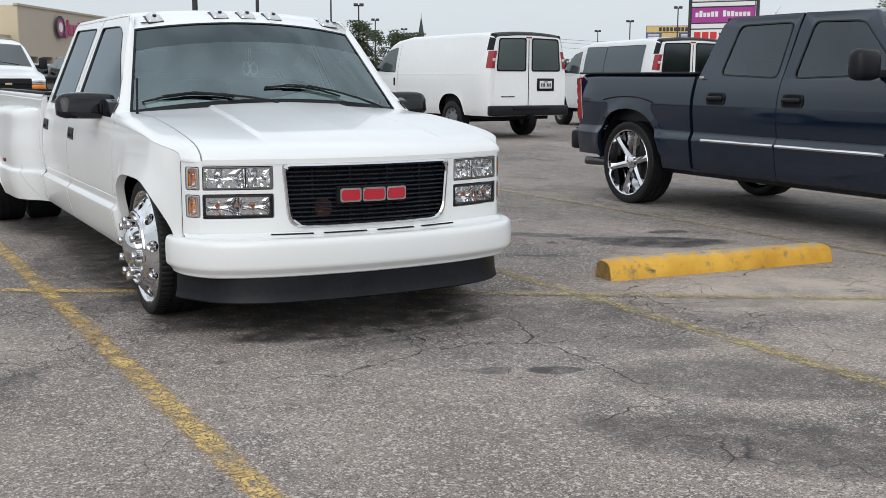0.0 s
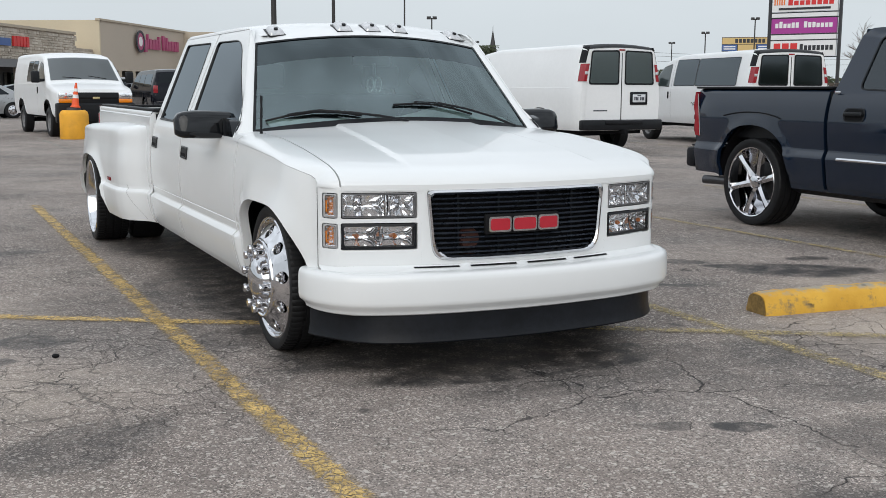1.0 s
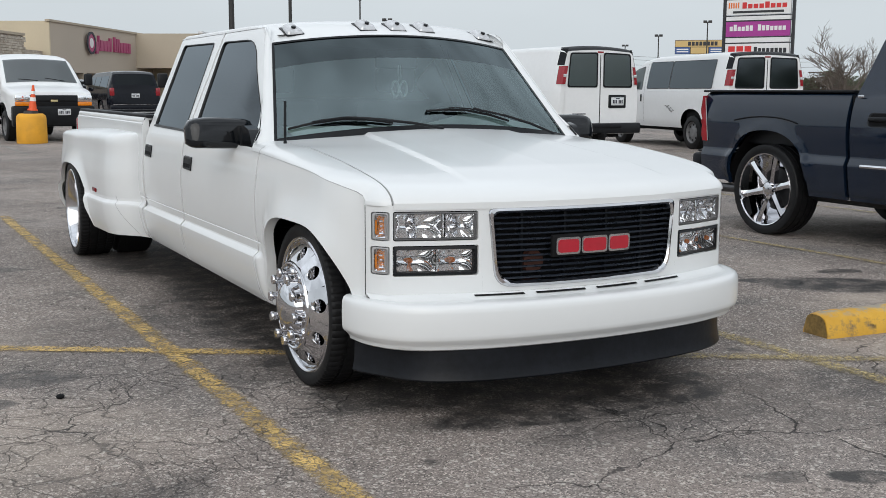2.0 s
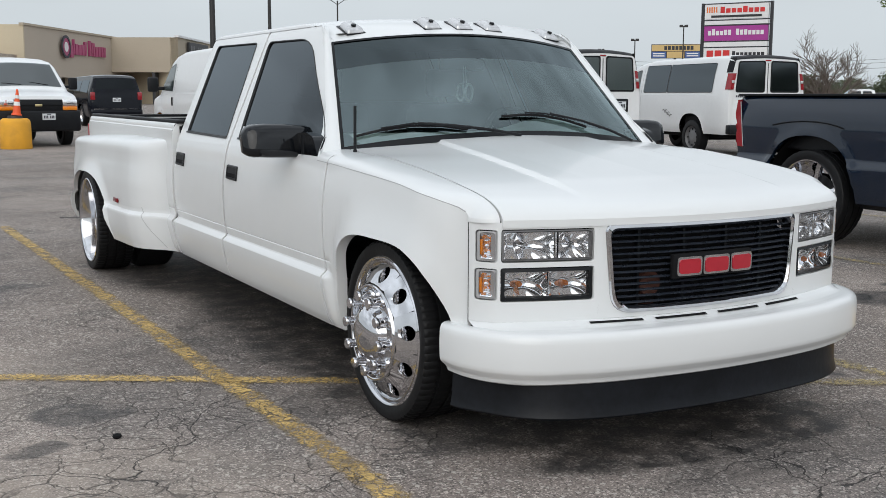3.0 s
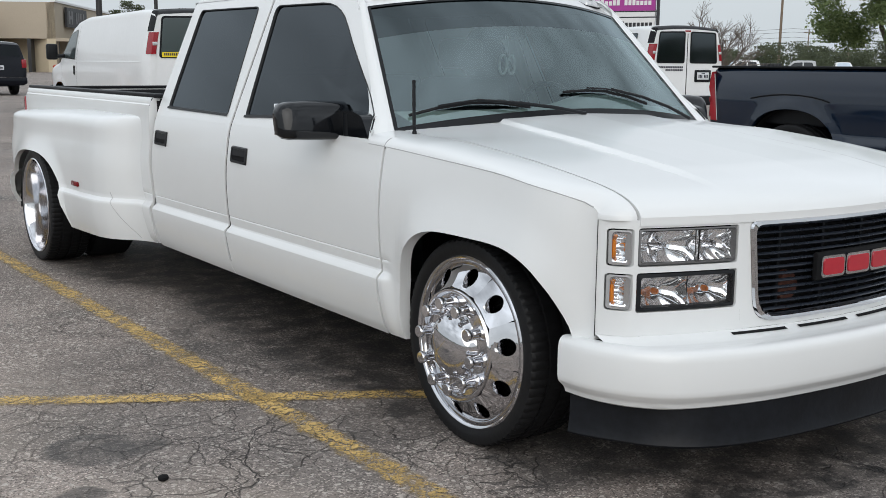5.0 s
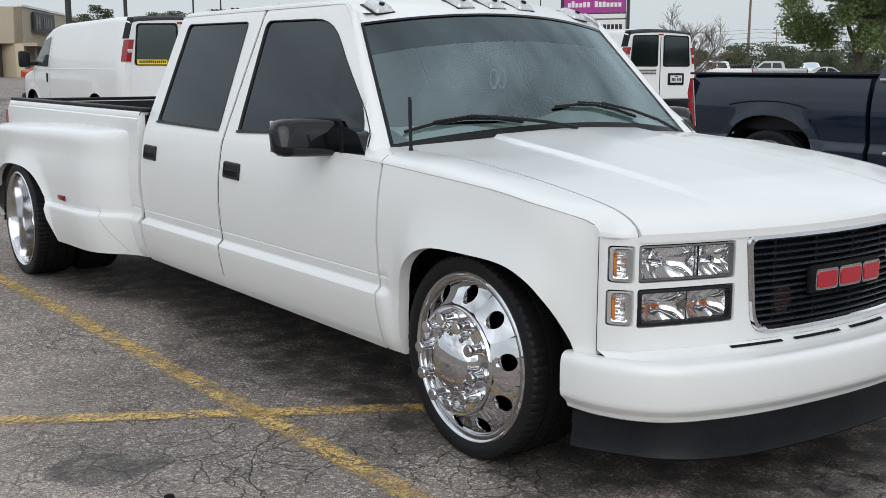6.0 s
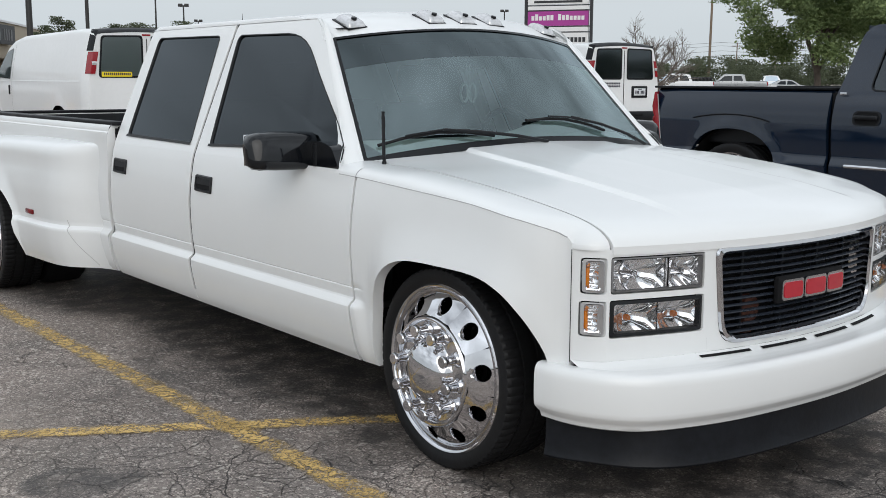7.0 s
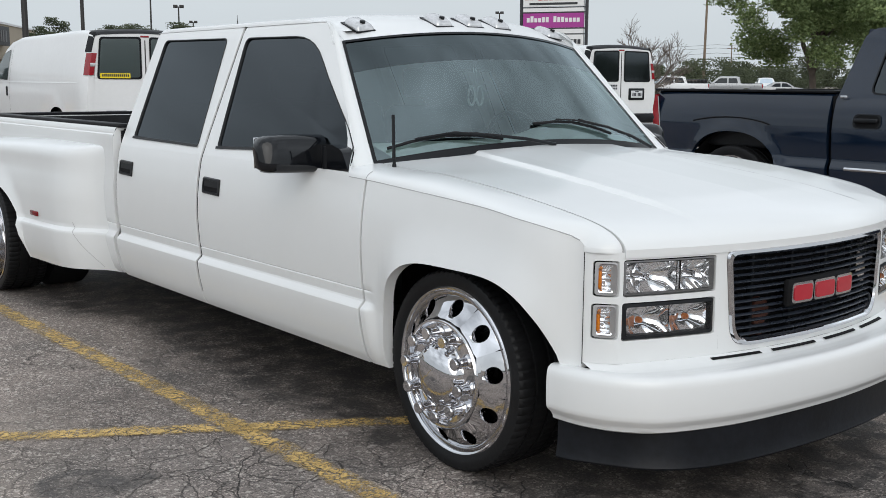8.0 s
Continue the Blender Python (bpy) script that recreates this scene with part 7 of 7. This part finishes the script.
# ---------------------------------------------------------------- the store
def wall_between(a, b, z0, z1, thick, back):
    """A wall slab from a to b, its thickness going back along the vector back."""
    a, b, k = Vector((*a, 0)), Vector((*b, 0)), Vector((*back, 0)).normalized() * thick
    bm = bmesh.new()
    v = [bm.verts.new(p + Vector((0, 0, z))) for z in (z0, z1) for p in (a, b, b + k, a + k)]
    for f in ((0, 1, 5, 4), (1, 2, 6, 5), (2, 3, 7, 6), (3, 0, 4, 7), (4, 5, 6, 7), (3, 2, 1, 0)):
        bm.faces.new([v[i] for i in f])
    return bm


A, B, C, D, E2 = Vector((14.3, 115.0)), Vector((31.2, 142.5)), Vector((32.9, 139.5)), Vector((34.8, 132.2)), Vector((52.0, 163.0))
AB = (B - A).normalized()
BACK = Vector((-AB.y, AB.x))
store = thing("store_building", "long tan stucco store with a pink sign and shaded shopfronts", "building")
part("wall", wall_between(A, B, 3.1, 8.2, 34, BACK), GREYTAN_WALL, store)
part("end_wall", wall_between(A - AB * 0.25, A + BACK * 34 - AB * 0.25, 0, 8.25, 0.25, AB), LIT_BEIGE_WALL, store)
part("parapet_cap", wall_between(A - AB * 0.4 - BACK * 0.15, B - BACK * 0.15, 8.2, 8.42, 0.5, BACK), TAN_WALL, store)
part("shopfront", wall_between(A + BACK * 2.2, B + BACK * 2.2, 0, 3.1, 0.3, BACK), SHOP_DARK, store)
for i in range(9):
    p = A + AB * (0.4 + 3.9 * i)
    part("pier", wall_between(p, p + AB * 0.9, 0, 3.1, 0.8, BACK), TAN_WALL, store)
part("bay_wall", wall_between(B, D, 0, 8.2, 1.0, BACK), LIT_BEIGE_WALL, store)
part("bay_front", wall_between(D, E2, 4.0, 8.3, 20, BACK), TAN_WALL, store)
part("bay_cap", wall_between(D - BACK * 0.2 - AB * 0.2, E2 - BACK * 0.2, 8.3, 8.55, 0.6, BACK), SIGN_WHITE, store)
part("bay_shopfront", wall_between(D + BACK * 3, E2 + BACK * 3, 0, 4.0, 0.4, BACK), SHOP_DARK, store)
for i in range(8):
    p = D + AB * (0.1 + 4.6 * i)
    part("pier", wall_between(p, p + AB * 1.0, 0, 4.0, 0.9, BACK), TAN_WALL, store)
part("canopy", wall_between(D - BACK * 1.6, E2 - BACK * 1.6, 3.7, 4.1, 1.7, BACK), TAN_WALL, store)


def on_wall(a, along, z, out=0.35):
    p = a + AB * along - BACK * out
    return Vector((p.x, p.y, z))


def wall_block(name, a, s0, s1, z0, z1, mat, parent, out=0.25, label=""):
    return part(name, wall_between(a + AB * s0 - BACK * out, a + AB * s1 - BACK * out, z0, z1, out - 0.02, BACK), mat, parent, label)


sgn = thing("store_sign", "pink and dark store sign of plain blocks on the tan wall", "sign")
ring_m = Matrix.Translation(on_wall(A, 10.0, 6.45, 0.3)) @ Matrix.Rotation(math.atan2(-BACK.y, -BACK.x), 4, "Z")
part("sign_ring", lathe([(0.0, 1.25), (0.12, 1.25), (0.12, 0.98), (0.0, 0.98)], 40, ring_m), DARK_PRINT, sgn)
part("sign_disc", lathe([(0.0, 0.98), (0.06, 0.98), (0.06, 0.001)], 40, ring_m), MAGENTA, sgn)
part("sign_face", lathe([(0.07, 0.55), (0.10, 0.55), (0.10, 0.001)], 30, ring_m), SIGN_WHITE, sgn)
x0 = 11.6
for i, (w, h, base) in enumerate(((0.75, 1.35, 5.35), (0.32, 1.7, 5.7), (0.8, 1.2, 5.7), (0.8, 1.15, 5.7), (0.75, 1.2, 5.7), (0.5, 1.55, 5.7), (0.0, 0, 0), (0.5, 1.75, 5.7), (0.32, 1.6, 5.7), (0.5, 1.55, 5.7), (0.8, 1.15, 5.7), (0.75, 1.2, 5.7), (0.65, 1.2, 5.7), (0.65, 1.2, 5.7))):
    if w:
        wall_block("sign_letter_block", A, x0, x0 + w, base, base + h, MAGENTA, sgn)
    x0 += (w or 0.5) + 0.20
hs = thing("dark_store_sign", "dark store sign panel with pale blocks", "sign")
wall_block("panel", D, 4.2, 13.5, 5.5, 7.9, SIGN_FRAME, hs, 0.3)
for s0, s1, z0, z1 in ((4.8, 5.4, 5.9, 7.5), (6.0, 6.6, 5.9, 7.5), (5.4, 6.0, 6.5, 6.9), (8.2, 8.7, 6.0, 7.4), (9.2, 9.7, 6.0, 7.4), (10.2, 10.7, 6.0, 7.4), (11.4, 12.0, 6.0, 7.4)):
    wall_block("sign_block", D, s0, s1, z0, z1, GREY_TRIM, hs, 0.36)

# the stone-faced shop in front of it
S0, S1 = Vector((-12.0, 70.6)), Vector((11.2, 111.2))
SD = (S1 - S0).normalized()
SB = Vector((-SD.y, SD.x))
stone = thing("stone_shop", "pale rubble stone shopfront with a red and blue sign", "building")
part("stone_wall", wall_between(S0, S1, 3.3, 6.5, 26, SB), STONE, stone)
part("parapet_cap", wall_between(S0 - SB * 0.2, S1 - SB * 0.2, 6.5, 6.75, 0.6, SB), TAN_WALL, stone)
part("shopfront", wall_between(S0 + SB * 2.4, S1 + SB * 2.4, 0, 3.3, 0.3, SB), SHOP_DARK, stone)
part("porch_beam", wall_between(S0 - SB * 0.4, S1 - SB * 0.4, 3.0, 3.7, 0.5, SB), GREY_TRIM, stone)
part("end_buttress", wall_between(S1, S1 + SD * 5.0, 0, 5.2, 4, SB), STONE, stone)
for i in range(9):
    p = S0 + SD * (1 + 5.6 * i)
    part("post", wall_between(p, p + SD * 0.8, 0, 3.3, 0.6, SB), STONE, stone)
for i in range(8):
    part("window", wall_between(S0 + SD * (2.6 + 5.6 * i) + SB * 2.3, S0 + SD * (5.6 + 5.6 * i) + SB * 2.3, 0.9, 2.6, 0.05, SB), GLASS_VAN, stone)


def stone_course():
    """Uneven ashlar blocks on the stone shop's face, as one joined sheet of geometry."""
    rnd = random.Random(11)
    verts, faces = [], []
    z = 3.72
    ln = (S1 - S0).length
    while z < 6.45:
        h = rnd.uniform(0.16, 0.34)
        q = ln - 22
        while q < ln + 4.6:
            w = rnd.uniform(0.3, 0.9)
            top_z = 6.45 if q < ln else 5.1
            if z + h < top_z + 0.05:
                o = rnd.uniform(0.02, 0.10)
                i0 = len(verts)
                for d, e, f in ((0.02, 0.02, 0), (w - 0.02, 0.02, 0), (w - 0.02, h - 0.02, 0), (0.02, h - 0.02, 0), (0.04, 0.04, o), (w - 0.04, 0.04, o), (w - 0.04, h - 0.04, o), (0.04, h - 0.04, o)):
                    p = S0 + SD * (q + d) - SB * f
                    verts.append((p.x, p.y, z + e))
                faces += [(i0 + 4, i0 + 5, i0 + 6, i0 + 7), (i0, i0 + 1, i0 + 5, i0 + 4), (i0 + 1, i0 + 2, i0 + 6, i0 + 5), (i0 + 2, i0 + 3, i0 + 7, i0 + 6), (i0 + 3, i0, i0 + 4, i0 + 7)]
            q += w
        z += h
    me = bpy.data.meshes.new("rubble_stonework")
    me.from_pydata(verts, [], faces)
    me.materials.append(STONE_BLOCK)
    ob = new("rubble_stonework", me)
    ob.parent = stone
    return tagged(ob, "uneven pale rubble stones", kind="stuff")


STONE_BLOCK = leaf_material("rubble_stone_blocks", (0.42, 0.36, 0.29), (0.64, 0.58, 0.50), 0.0)
stone_course()
sg2 = thing("shop_sign", "red and blue shop sign of plain blocks on stone", "sign")


def stone_block(s0, s1, z0, z1, mat, name="sign_block"):
    part(name, wall_between(S0 + SD * s0 - SB * 0.3, S0 + SD * s1 - SB * 0.3, z0, z1, 0.18, SB), mat, sg2)


LN = (S1 - S0).length
for i in range(5):
    stone_block(LN - 13.6 + 0.62 * i, LN - 13.6 + 0.62 * i + 0.5, 4.85, 5.75, SIGN_RED)
stone_block(LN - 20.0, LN - 14.2, 4.85, 5.5, SIGN_BLUE, "sign_panel")


# ---------------------------------------------------------------- signs and poles
pyl = thing("pylon_sign", "tall pylon sign with white, purple and white panels between black posts", "sign")
PA, PB = Vector((74.6, 81.3)), Vector((77.9, 75.5))
PD = (PB - PA).normalized()
PN = Vector((-PD.y, PD.x))
if PN.dot(Vector((-76, -80))) < 0:
    PN = -PN
PW = (PB - PA).length


def sign_panel(u0, u1, z0, z1, out, mat, name):
    a, b = PA + PD * (PW * u0), PA + PD * (PW * u1)
    part(name, wall_between(a + PN * out, b + PN * out, z0, z1, out + 0.25, -PN), mat, pyl)


for u in (-0.035, 1.0):
    sign_panel(u, u + 0.04, 0, 10.55, 0.10, SIGN_FRAME, "post")
for z in (8.80, 8.28, 6.68, 6.10, 10.42, 4.45):
    sign_panel(0, 1, z, z + 0.10, 0.08, SIGN_FRAME, "crossbar")
for z0, z1, mtl in ((8.95, 10.40, SIGN_WHITE), (8.40, 8.78, SIGN_WHITE), (6.80, 8.26, PURPLE), (6.22, 6.66, SIGN_WHITE), (4.58, 6.08, SIGN_WHITE)):
    sign_panel(0.02, 0.98, z0, z1, 0.12, mtl, "sign_panel")
for i in range(5):
    sign_panel(0.05 + 0.035 * i, 0.05 + 0.035 * i + 0.02, 9.6, 10.15, 0.15, SIGN_ORANGE, "stripe")
for i in range(8):
    sign_panel(0.26 + 0.085 * i, 0.26 + 0.085 * i + 0.066, 9.55, 10.15 if i in (0, 4) else 9.98, 0.15, SIGN_RED, "letter_block")
sign_panel(0.12, 0.88, 9.10, 9.32, 0.15, SIGN_FRAME, "print_bar")
for i, h in enumerate((0.45, 0.62, 0.42, 0.42, 0.52, 0.52, 0.0, 0.6, 0.5, 0.52, 0.42, 0.42, 0.42, 0.42)):
    if h:
        sign_panel(0.08 + 0.061 * i, 0.08 + 0.061 * i + 0.046, 7.35, 7.35 + h, 0.15, SIGN_WHITE, "letter_block")
for i in range(3):
    sign_panel(0.07 + 0.125 * i, 0.07 + 0.125 * i + 0.10, 5.15, 5.85, 0.15, SIGN_RED, "letter_block")
for i in range(8):
    sign_panel(0.46 + 0.062 * i, 0.46 + 0.062 * i + 0.046, 5.15, 5.62 if i else 5.75, 0.15, SIGN_FRAME, "letter_block")

gw = thing("shop_board_sign", "tan and blue roadside shop board on a pole", "sign")
GA, GB = Vector((125.7, 150.2)), Vector((132.0, 144.6))
GD = (GB - GA).normalized()
GN = Vector((-GD.y, GD.x)) if Vector((-GD.y, GD.x)).dot(Vector((-1, -1))) > 0 else Vector((GD.y, -GD.x))
GW = (GB - GA).length


def board(u0, u1, z0, z1, out, mat, name):
    a, b = GA + GD * (GW * u0), GA + GD * (GW * u1)
    part(name, wall_between(a + GN * out, b + GN * out, z0, z1, out + 0.3, -GN), mat, gw)


board(-0.01, 1.01, 7.95, 10.45, 0.05, SIGN_FRAME, "frame")
board(0.0, 1.0, 9.25, 10.35, 0.12, SIGN_TAN, "sign_panel")
board(0.0, 0.30, 8.05, 9.15, 0.12, SIGN_BLUE, "sign_panel")
board(0.32, 0.68, 8.05, 9.15, 0.12, SIGN_TAN, "sign_panel")
board(0.70, 1.0, 8.05, 9.15, 0.12, SIGN_BLUE, "sign_panel")
for i in range(8):
    board(0.26 + 0.078 * i, 0.26 + 0.078 * i + 0.06, 9.45, 10.15, 0.16, SIGN_FRAME, "letter_block")
for u0, u1 in ((0.03, 0.27), (0.73, 0.97)):
    for z in (8.3, 8.7):
        board(u0, u1, z, z + 0.2, 0.16, SIGN_WHITE, "print_bar")
part("pole", rod([(128.9, 147.6, 0), (128.9, 147.6, 8.0)], 0.22, 12), POLE_DARK, gw)


def lot_lamp(x, y, h, heads, r=0.10, turn=0.0):
    lp = thing("street_lamp", "tall dark parking lot lamp with shoebox heads", "street lamp", group="parking lot lamps")
    part("pole", rod([(0, 0, 0), (0, 0, h)], r, 10, taper=r * 0.7), POLE_DARK, lp)
    part("base", lathe([(0, 0.32), (0.75, 0.30), (0.8, 0.001)], 16, Matrix.Rotation(radians(-90), 4, "Y")), CONCRETE, lp)
    if heads == "box":
        for k in (-1, 1):
            hd = part("lamp_head", box((k * 0.42, 0, h + 0.1), (0.62, 0.55, 0.42), 0.05), POLE_DARK, lp)
        part("arm", box((0, 0, h + 0.05), (0.6, 0.08, 0.08)), POLE_DARK, lp)
    if heads == "arms":
        for k in (-1, 1):
            part("arm", rod([(0, 0, h - 0.5), (k * 0.9, 0, h + 0.1), (k * 2.2, 0, h + 0.25)], 0.05, 6), POLE_DARK, lp)
            part("lamp_head", box((k * 2.5, 0, h + 0.22), (0.8, 0.35, 0.18), 0.05), POLE_DARK, lp)
    lp.matrix_world = pose(x, y, 0, 0, 0, turn)


lot_lamp(14.2, 51.4, 13.0, "box", 0.16, 20)
lot_lamp(25.7, 74.4, 14.0, "box", 0.15, 20)
lot_lamp(54.0, 126.5, 13.2, "arms", 0.13, -25)
lot_lamp(126.3, 142.6, 13.2, "box", 0.14, -45)
lot_lamp(64.2, 140.2, 11.3, "box", 0.14, -25)
lot_lamp(84.9, 178.1, 11.4, "box", 0.14, -25)
lot_lamp(108.7, 213.2, 11.5, "box", 0.14, -25)
lot_lamp(150.6, 197.6, 11.6, "box", 0.14, -45)
lot_lamp(128.8, 158.8, 11.6, "box", 0.14, -45)

steeple = thing("church_steeple", "slim dark church steeple far off", "steeple")
part("spire", lathe([(9.0, 1.6), (10.5, 1.2), (17.0, 0.08), (18.4, 0.03), (18.4, 0.001)], 8, Matrix.Rotation(radians(-90), 4, "Y")), POLE_DARK, steeple)
part("tower", box((0, 0, 4.5), (3.2, 3.2, 9.0), 0.05), SIGN_WHITE, steeple)
steeple.matrix_world = pose(137.7, 259.9, 0)

for x, y, h, r in ((121.6, 94.2, 15.2, 0.20), (118.0, 170.0, 9.4, 0.14), (190.0, 140.0, 9.2, 0.14), (172.0, 118.0, 8.4, 0.13), (70.0, 200.0, 9.0, 0.13), (235.0, 200.0, 9.2, 0.13)):
    up_ = thing("utility_pole", "tall weathered wooden utility pole", "utility pole", group="utility poles")
    part("pole", rod([(0, 0, 0), (0.12, 0, h)], r, 10, taper=r * 0.7), POLE_WOOD, up_)
    part("crossarm", box((0.1, 0, h - 0.7), (2.0, 0.12, 0.14)), POLE_WOOD, up_)
    up_.matrix_world = pose(x, y, 0, 0, 0, -40)
wires = thing("overhead_wires", "thin dark overhead power lines", "power line")
for z, o in ((8.6, 0), (8.0, 1.0), (7.0, 0)):
    chain = [(70, 200), (118, 170), (172, 118 + 12), (235, 90), (330, 60)]
    bm = bmesh.new()
    for (x0, y0), (x1, y1) in zip(chain, chain[1:]):
        rod([(x0 + (x1 - x0) * t + o, y0 + (y1 - y0) * t + o, z - 1.2 * 4 * t * (1 - t)) for t in (i / 10 for i in range(11))], 0.024, 4, bm)
    part("wire", bm, POLE_DARK, wires)


# ---------------------------------------------------------------- trees
def branch_tree(rnd, height, spread_, depth, base_r, splits=3, forks=(2, 3, 4)):
    """Limbs of a tree as bars and the places of its twig ends."""
    bm = bmesh.new()
    tips = []

    def grow(p, d, ln, r, k):
        pts = [p]
        q, e = p.copy(), d.copy()
        for _ in range(4):
            e = (e + Vector((rnd.uniform(-1, 1), rnd.uniform(-1, 1), rnd.uniform(-0.3, 0.6))) * 0.16).normalized()
            q = q + e * ln / 4
            pts.append(q.copy())
        rod(pts, r, 6 if k > 2 else 4, bm, taper=r * 0.62)
        tips.append((q.copy(), k))
        if k > 0:
            for i in range(splits if k > 1 else splits + 1):
                a = rnd.uniform(0, 6.283)
                tilt = rnd.uniform(0.35, 0.95) * spread_
                side = Vector((math.cos(a), math.sin(a), rnd.uniform(-0.2, 0.5)))
                nd = (e * math.cos(tilt) + side * math.sin(tilt)).normalized()
                start = pts[rnd.choice(forks)]
                grow(start, nd, ln * rnd.uniform(0.6, 0.85), r * 0.6, k - 1)

    grow(Vector((0, 0, 0)), Vector((0, 0, 1)), height * 0.34, base_r, depth)
    return bm, tips


def leaf_cloud(rnd, centres, radius, count, size):
    """Many small two-sided leaf clumps round given places."""
    verts, faces = [], []
    for _ in range(count):
        c = rnd.choice(centres)
        v = Vector([max(-1.5, min(1.5, rnd.gauss(0, 1))) for _ in range(2)] + [max(-1.1, min(1.1, rnd.gauss(0, 0.8)))]) * radius * 0.55 + c
        a = Vector((rnd.uniform(-1, 1), rnd.uniform(-1, 1), rnd.uniform(-1, 1))).normalized()
        b = a.orthogonal().normalized()
        k = size * rnd.uniform(0.6, 1.4)
        i = len(verts)
        bend = a.cross(b) * k * 0.25
        verts += [tuple(v - a * k), tuple(v + b * k * 0.55 + bend), tuple(v + a * k), tuple(v - b * k * 0.55 + bend)]
        faces += [(i, i + 1, i + 2), (i, i + 2, i + 3)]
    me = bpy.data.meshes.new("crown")
    me.from_pydata(verts, [], faces)
    return me


def leafy_tree(label, m, height, crown_r, seed, mat, count, size, lobes=16, lean=(0.0, 0.0), clump=0.24, low=0.22):
    rnd = random.Random(seed)
    t = thing("tree", label, "tree")
    bm, tips = branch_tree(rnd, height, 0.9, 3, height * 0.020)
    part("trunk", bm, BARK, t)
    centres = []
    for i in range(lobes):
        a, q = rnd.uniform(0, 6.283), rnd.uniform(0.25, 1.0) ** 0.6
        hgt = rnd.uniform(low, 1.0)
        w = math.sin(math.pi * min(1, max(0.06, (hgt - 0.18) / 0.86))) ** 0.6
        centres.append(Vector((math.cos(a) * q * crown_r * w + lean[0], math.sin(a) * q * crown_r * w + lean[1], height * hgt)))
    centres += [p for p, k in tips if k < 2 and p.z > height * 0.3]
    me = leaf_cloud(rnd, centres, crown_r * clump, count, size)
    me.materials.append(mat)
    cr = new("crown", me)
    cr.parent = t
    t.matrix_world = m
    return t


leafy_tree("broad green oak with a dense leafy crown", pose(47.5, 29.9, 0), 10.2, 5.4, 3, LEAF, 80000, 0.092, 105, (-0.1, 0.1), 0.14, 0.25)
leafy_tree("green oak behind the black pickup", pose(56.0, 30.0, 0), 10.5, 5.2, 4, LEAF, 26000, 0.11, 40, clump=0.15)
leafy_tree("green tree far behind the vans", pose(61.4, 136.0, 0), 8.4, 4.6, 5, LEAF_FAR, 16000, 0.17, 24)
leafy_tree("green tree far behind the vans", pose(67.0, 131.0, 0), 7.0, 4.2, 6, LEAF_FAR, 14000, 0.17, 24)
leafy_tree("green tree behind the store lot", pose(43.1, 130.0, 0), 8.2, 3.0, 7, LEAF_FAR, 15000, 0.13, 24, low=0.4)
leafy_tree("green tree behind the store lot", pose(49.6, 128.0, 0), 7.8, 3.1, 8, LEAF_FAR, 15000, 0.13, 24, low=0.4)
leafy_tree("green tree beyond the lot", pose(62.0, 150.0, 0), 8.6, 5.0, 9, LEAF_FAR, 24000, 0.16, 30)

rnd_b = random.Random(85)
bare = thing("bare_tree", "small leafless tree with a fan of thin grey-brown twigs", "tree")
bm, tips = branch_tree(rnd_b, 4.8, 0.88, 5, 0.085, 4, (1, 2, 3, 4))
part("bare_crown", bm, BARE_TWIG, bare)
bare.matrix_world = pose(37.75, 32.55, 0)


def hedge(label, points, height, depth, seed, mat, count, size, name="tree_line"):
    """A distant belt of brush or woods along a line, as one mass of clumps."""
    rnd = random.Random(seed)
    centres = []
    for (x0, y0), (x1, y1) in zip(points, points[1:]):
        n = max(2, int(math.hypot(x1 - x0, y1 - y0) / (height * 0.5)))
        for i in range(n):
            t = (i + rnd.random()) / n
            hh = height * rnd.uniform(0.45, 1.0)
            for z in (0.15, 0.45, 0.75):
                centres.append(Vector((x0 + (x1 - x0) * t + rnd.uniform(-depth, depth), y0 + (y1 - y0) * t + rnd.uniform(-depth, depth), hh * z)))
    me = leaf_cloud(rnd, centres, height * 0.36, count, size)
    me.materials.append(mat)
    ob = new(name, me)
    return tagged(ob, label, "trees", kind="stuff")


hedge("grey-brown leafless brush beyond the lot", [(37.6, 35.7), (40.3, 32.9)], 2.6, 0.7, 31, BRUSH, 15000, 0.05)
hedge("green hedge of trees beyond the far cars", [(110, 92), (135, 80), (165, 62), (210, 40)], 5.0, 5.0, 32, LEAF_FAR, 90000, 0.15)
hedge("distant green woods along the horizon", [(20, 400), (120, 370), (220, 320), (320, 230), (420, 120), (470, 20)], 9.0, 10.0, 33, LEAF_FAR, 90000, 0.6)
# out of view; added so that paint and chrome reflect a dark horizon
hedge("unseen belt of woods added round the rest of the lot to darken reflections", [(470, 20), (400, -180), (200, -240), (0, -250), (-220, -220), (-330, -60), (-360, 120), (-280, 300), (-120, 420), (20, 400)], 10.0, 10.0, 34, LEAF_FAR, 60000, 1.0)
verge = bmesh.new()
grid(lambda u, v: (74 + 90 * u + 14 * v, 68 - 45 * u + 22 * v, 0.10), 8, 3, verge)
turn_in(verge, (0, 0, -0.12))
tagged(part("verge", verge, GRASS, None), "strip of rough grass beyond the far cars", "grass", kind="structure")
tagged(part("pebble", lathe([(-0.017, 0.001), (-0.012, 0.012), (0.0, 0.016), (0.014, 0.011), (0.018, 0.001)], 9, Matrix.Translation((-1.894, 0.913, 0.010)) @ Matrix.Diagonal((1, 1, 0.7, 1))), BLACK_HOLE, None), "small black lump of rubber lying on asphalt", "debris")
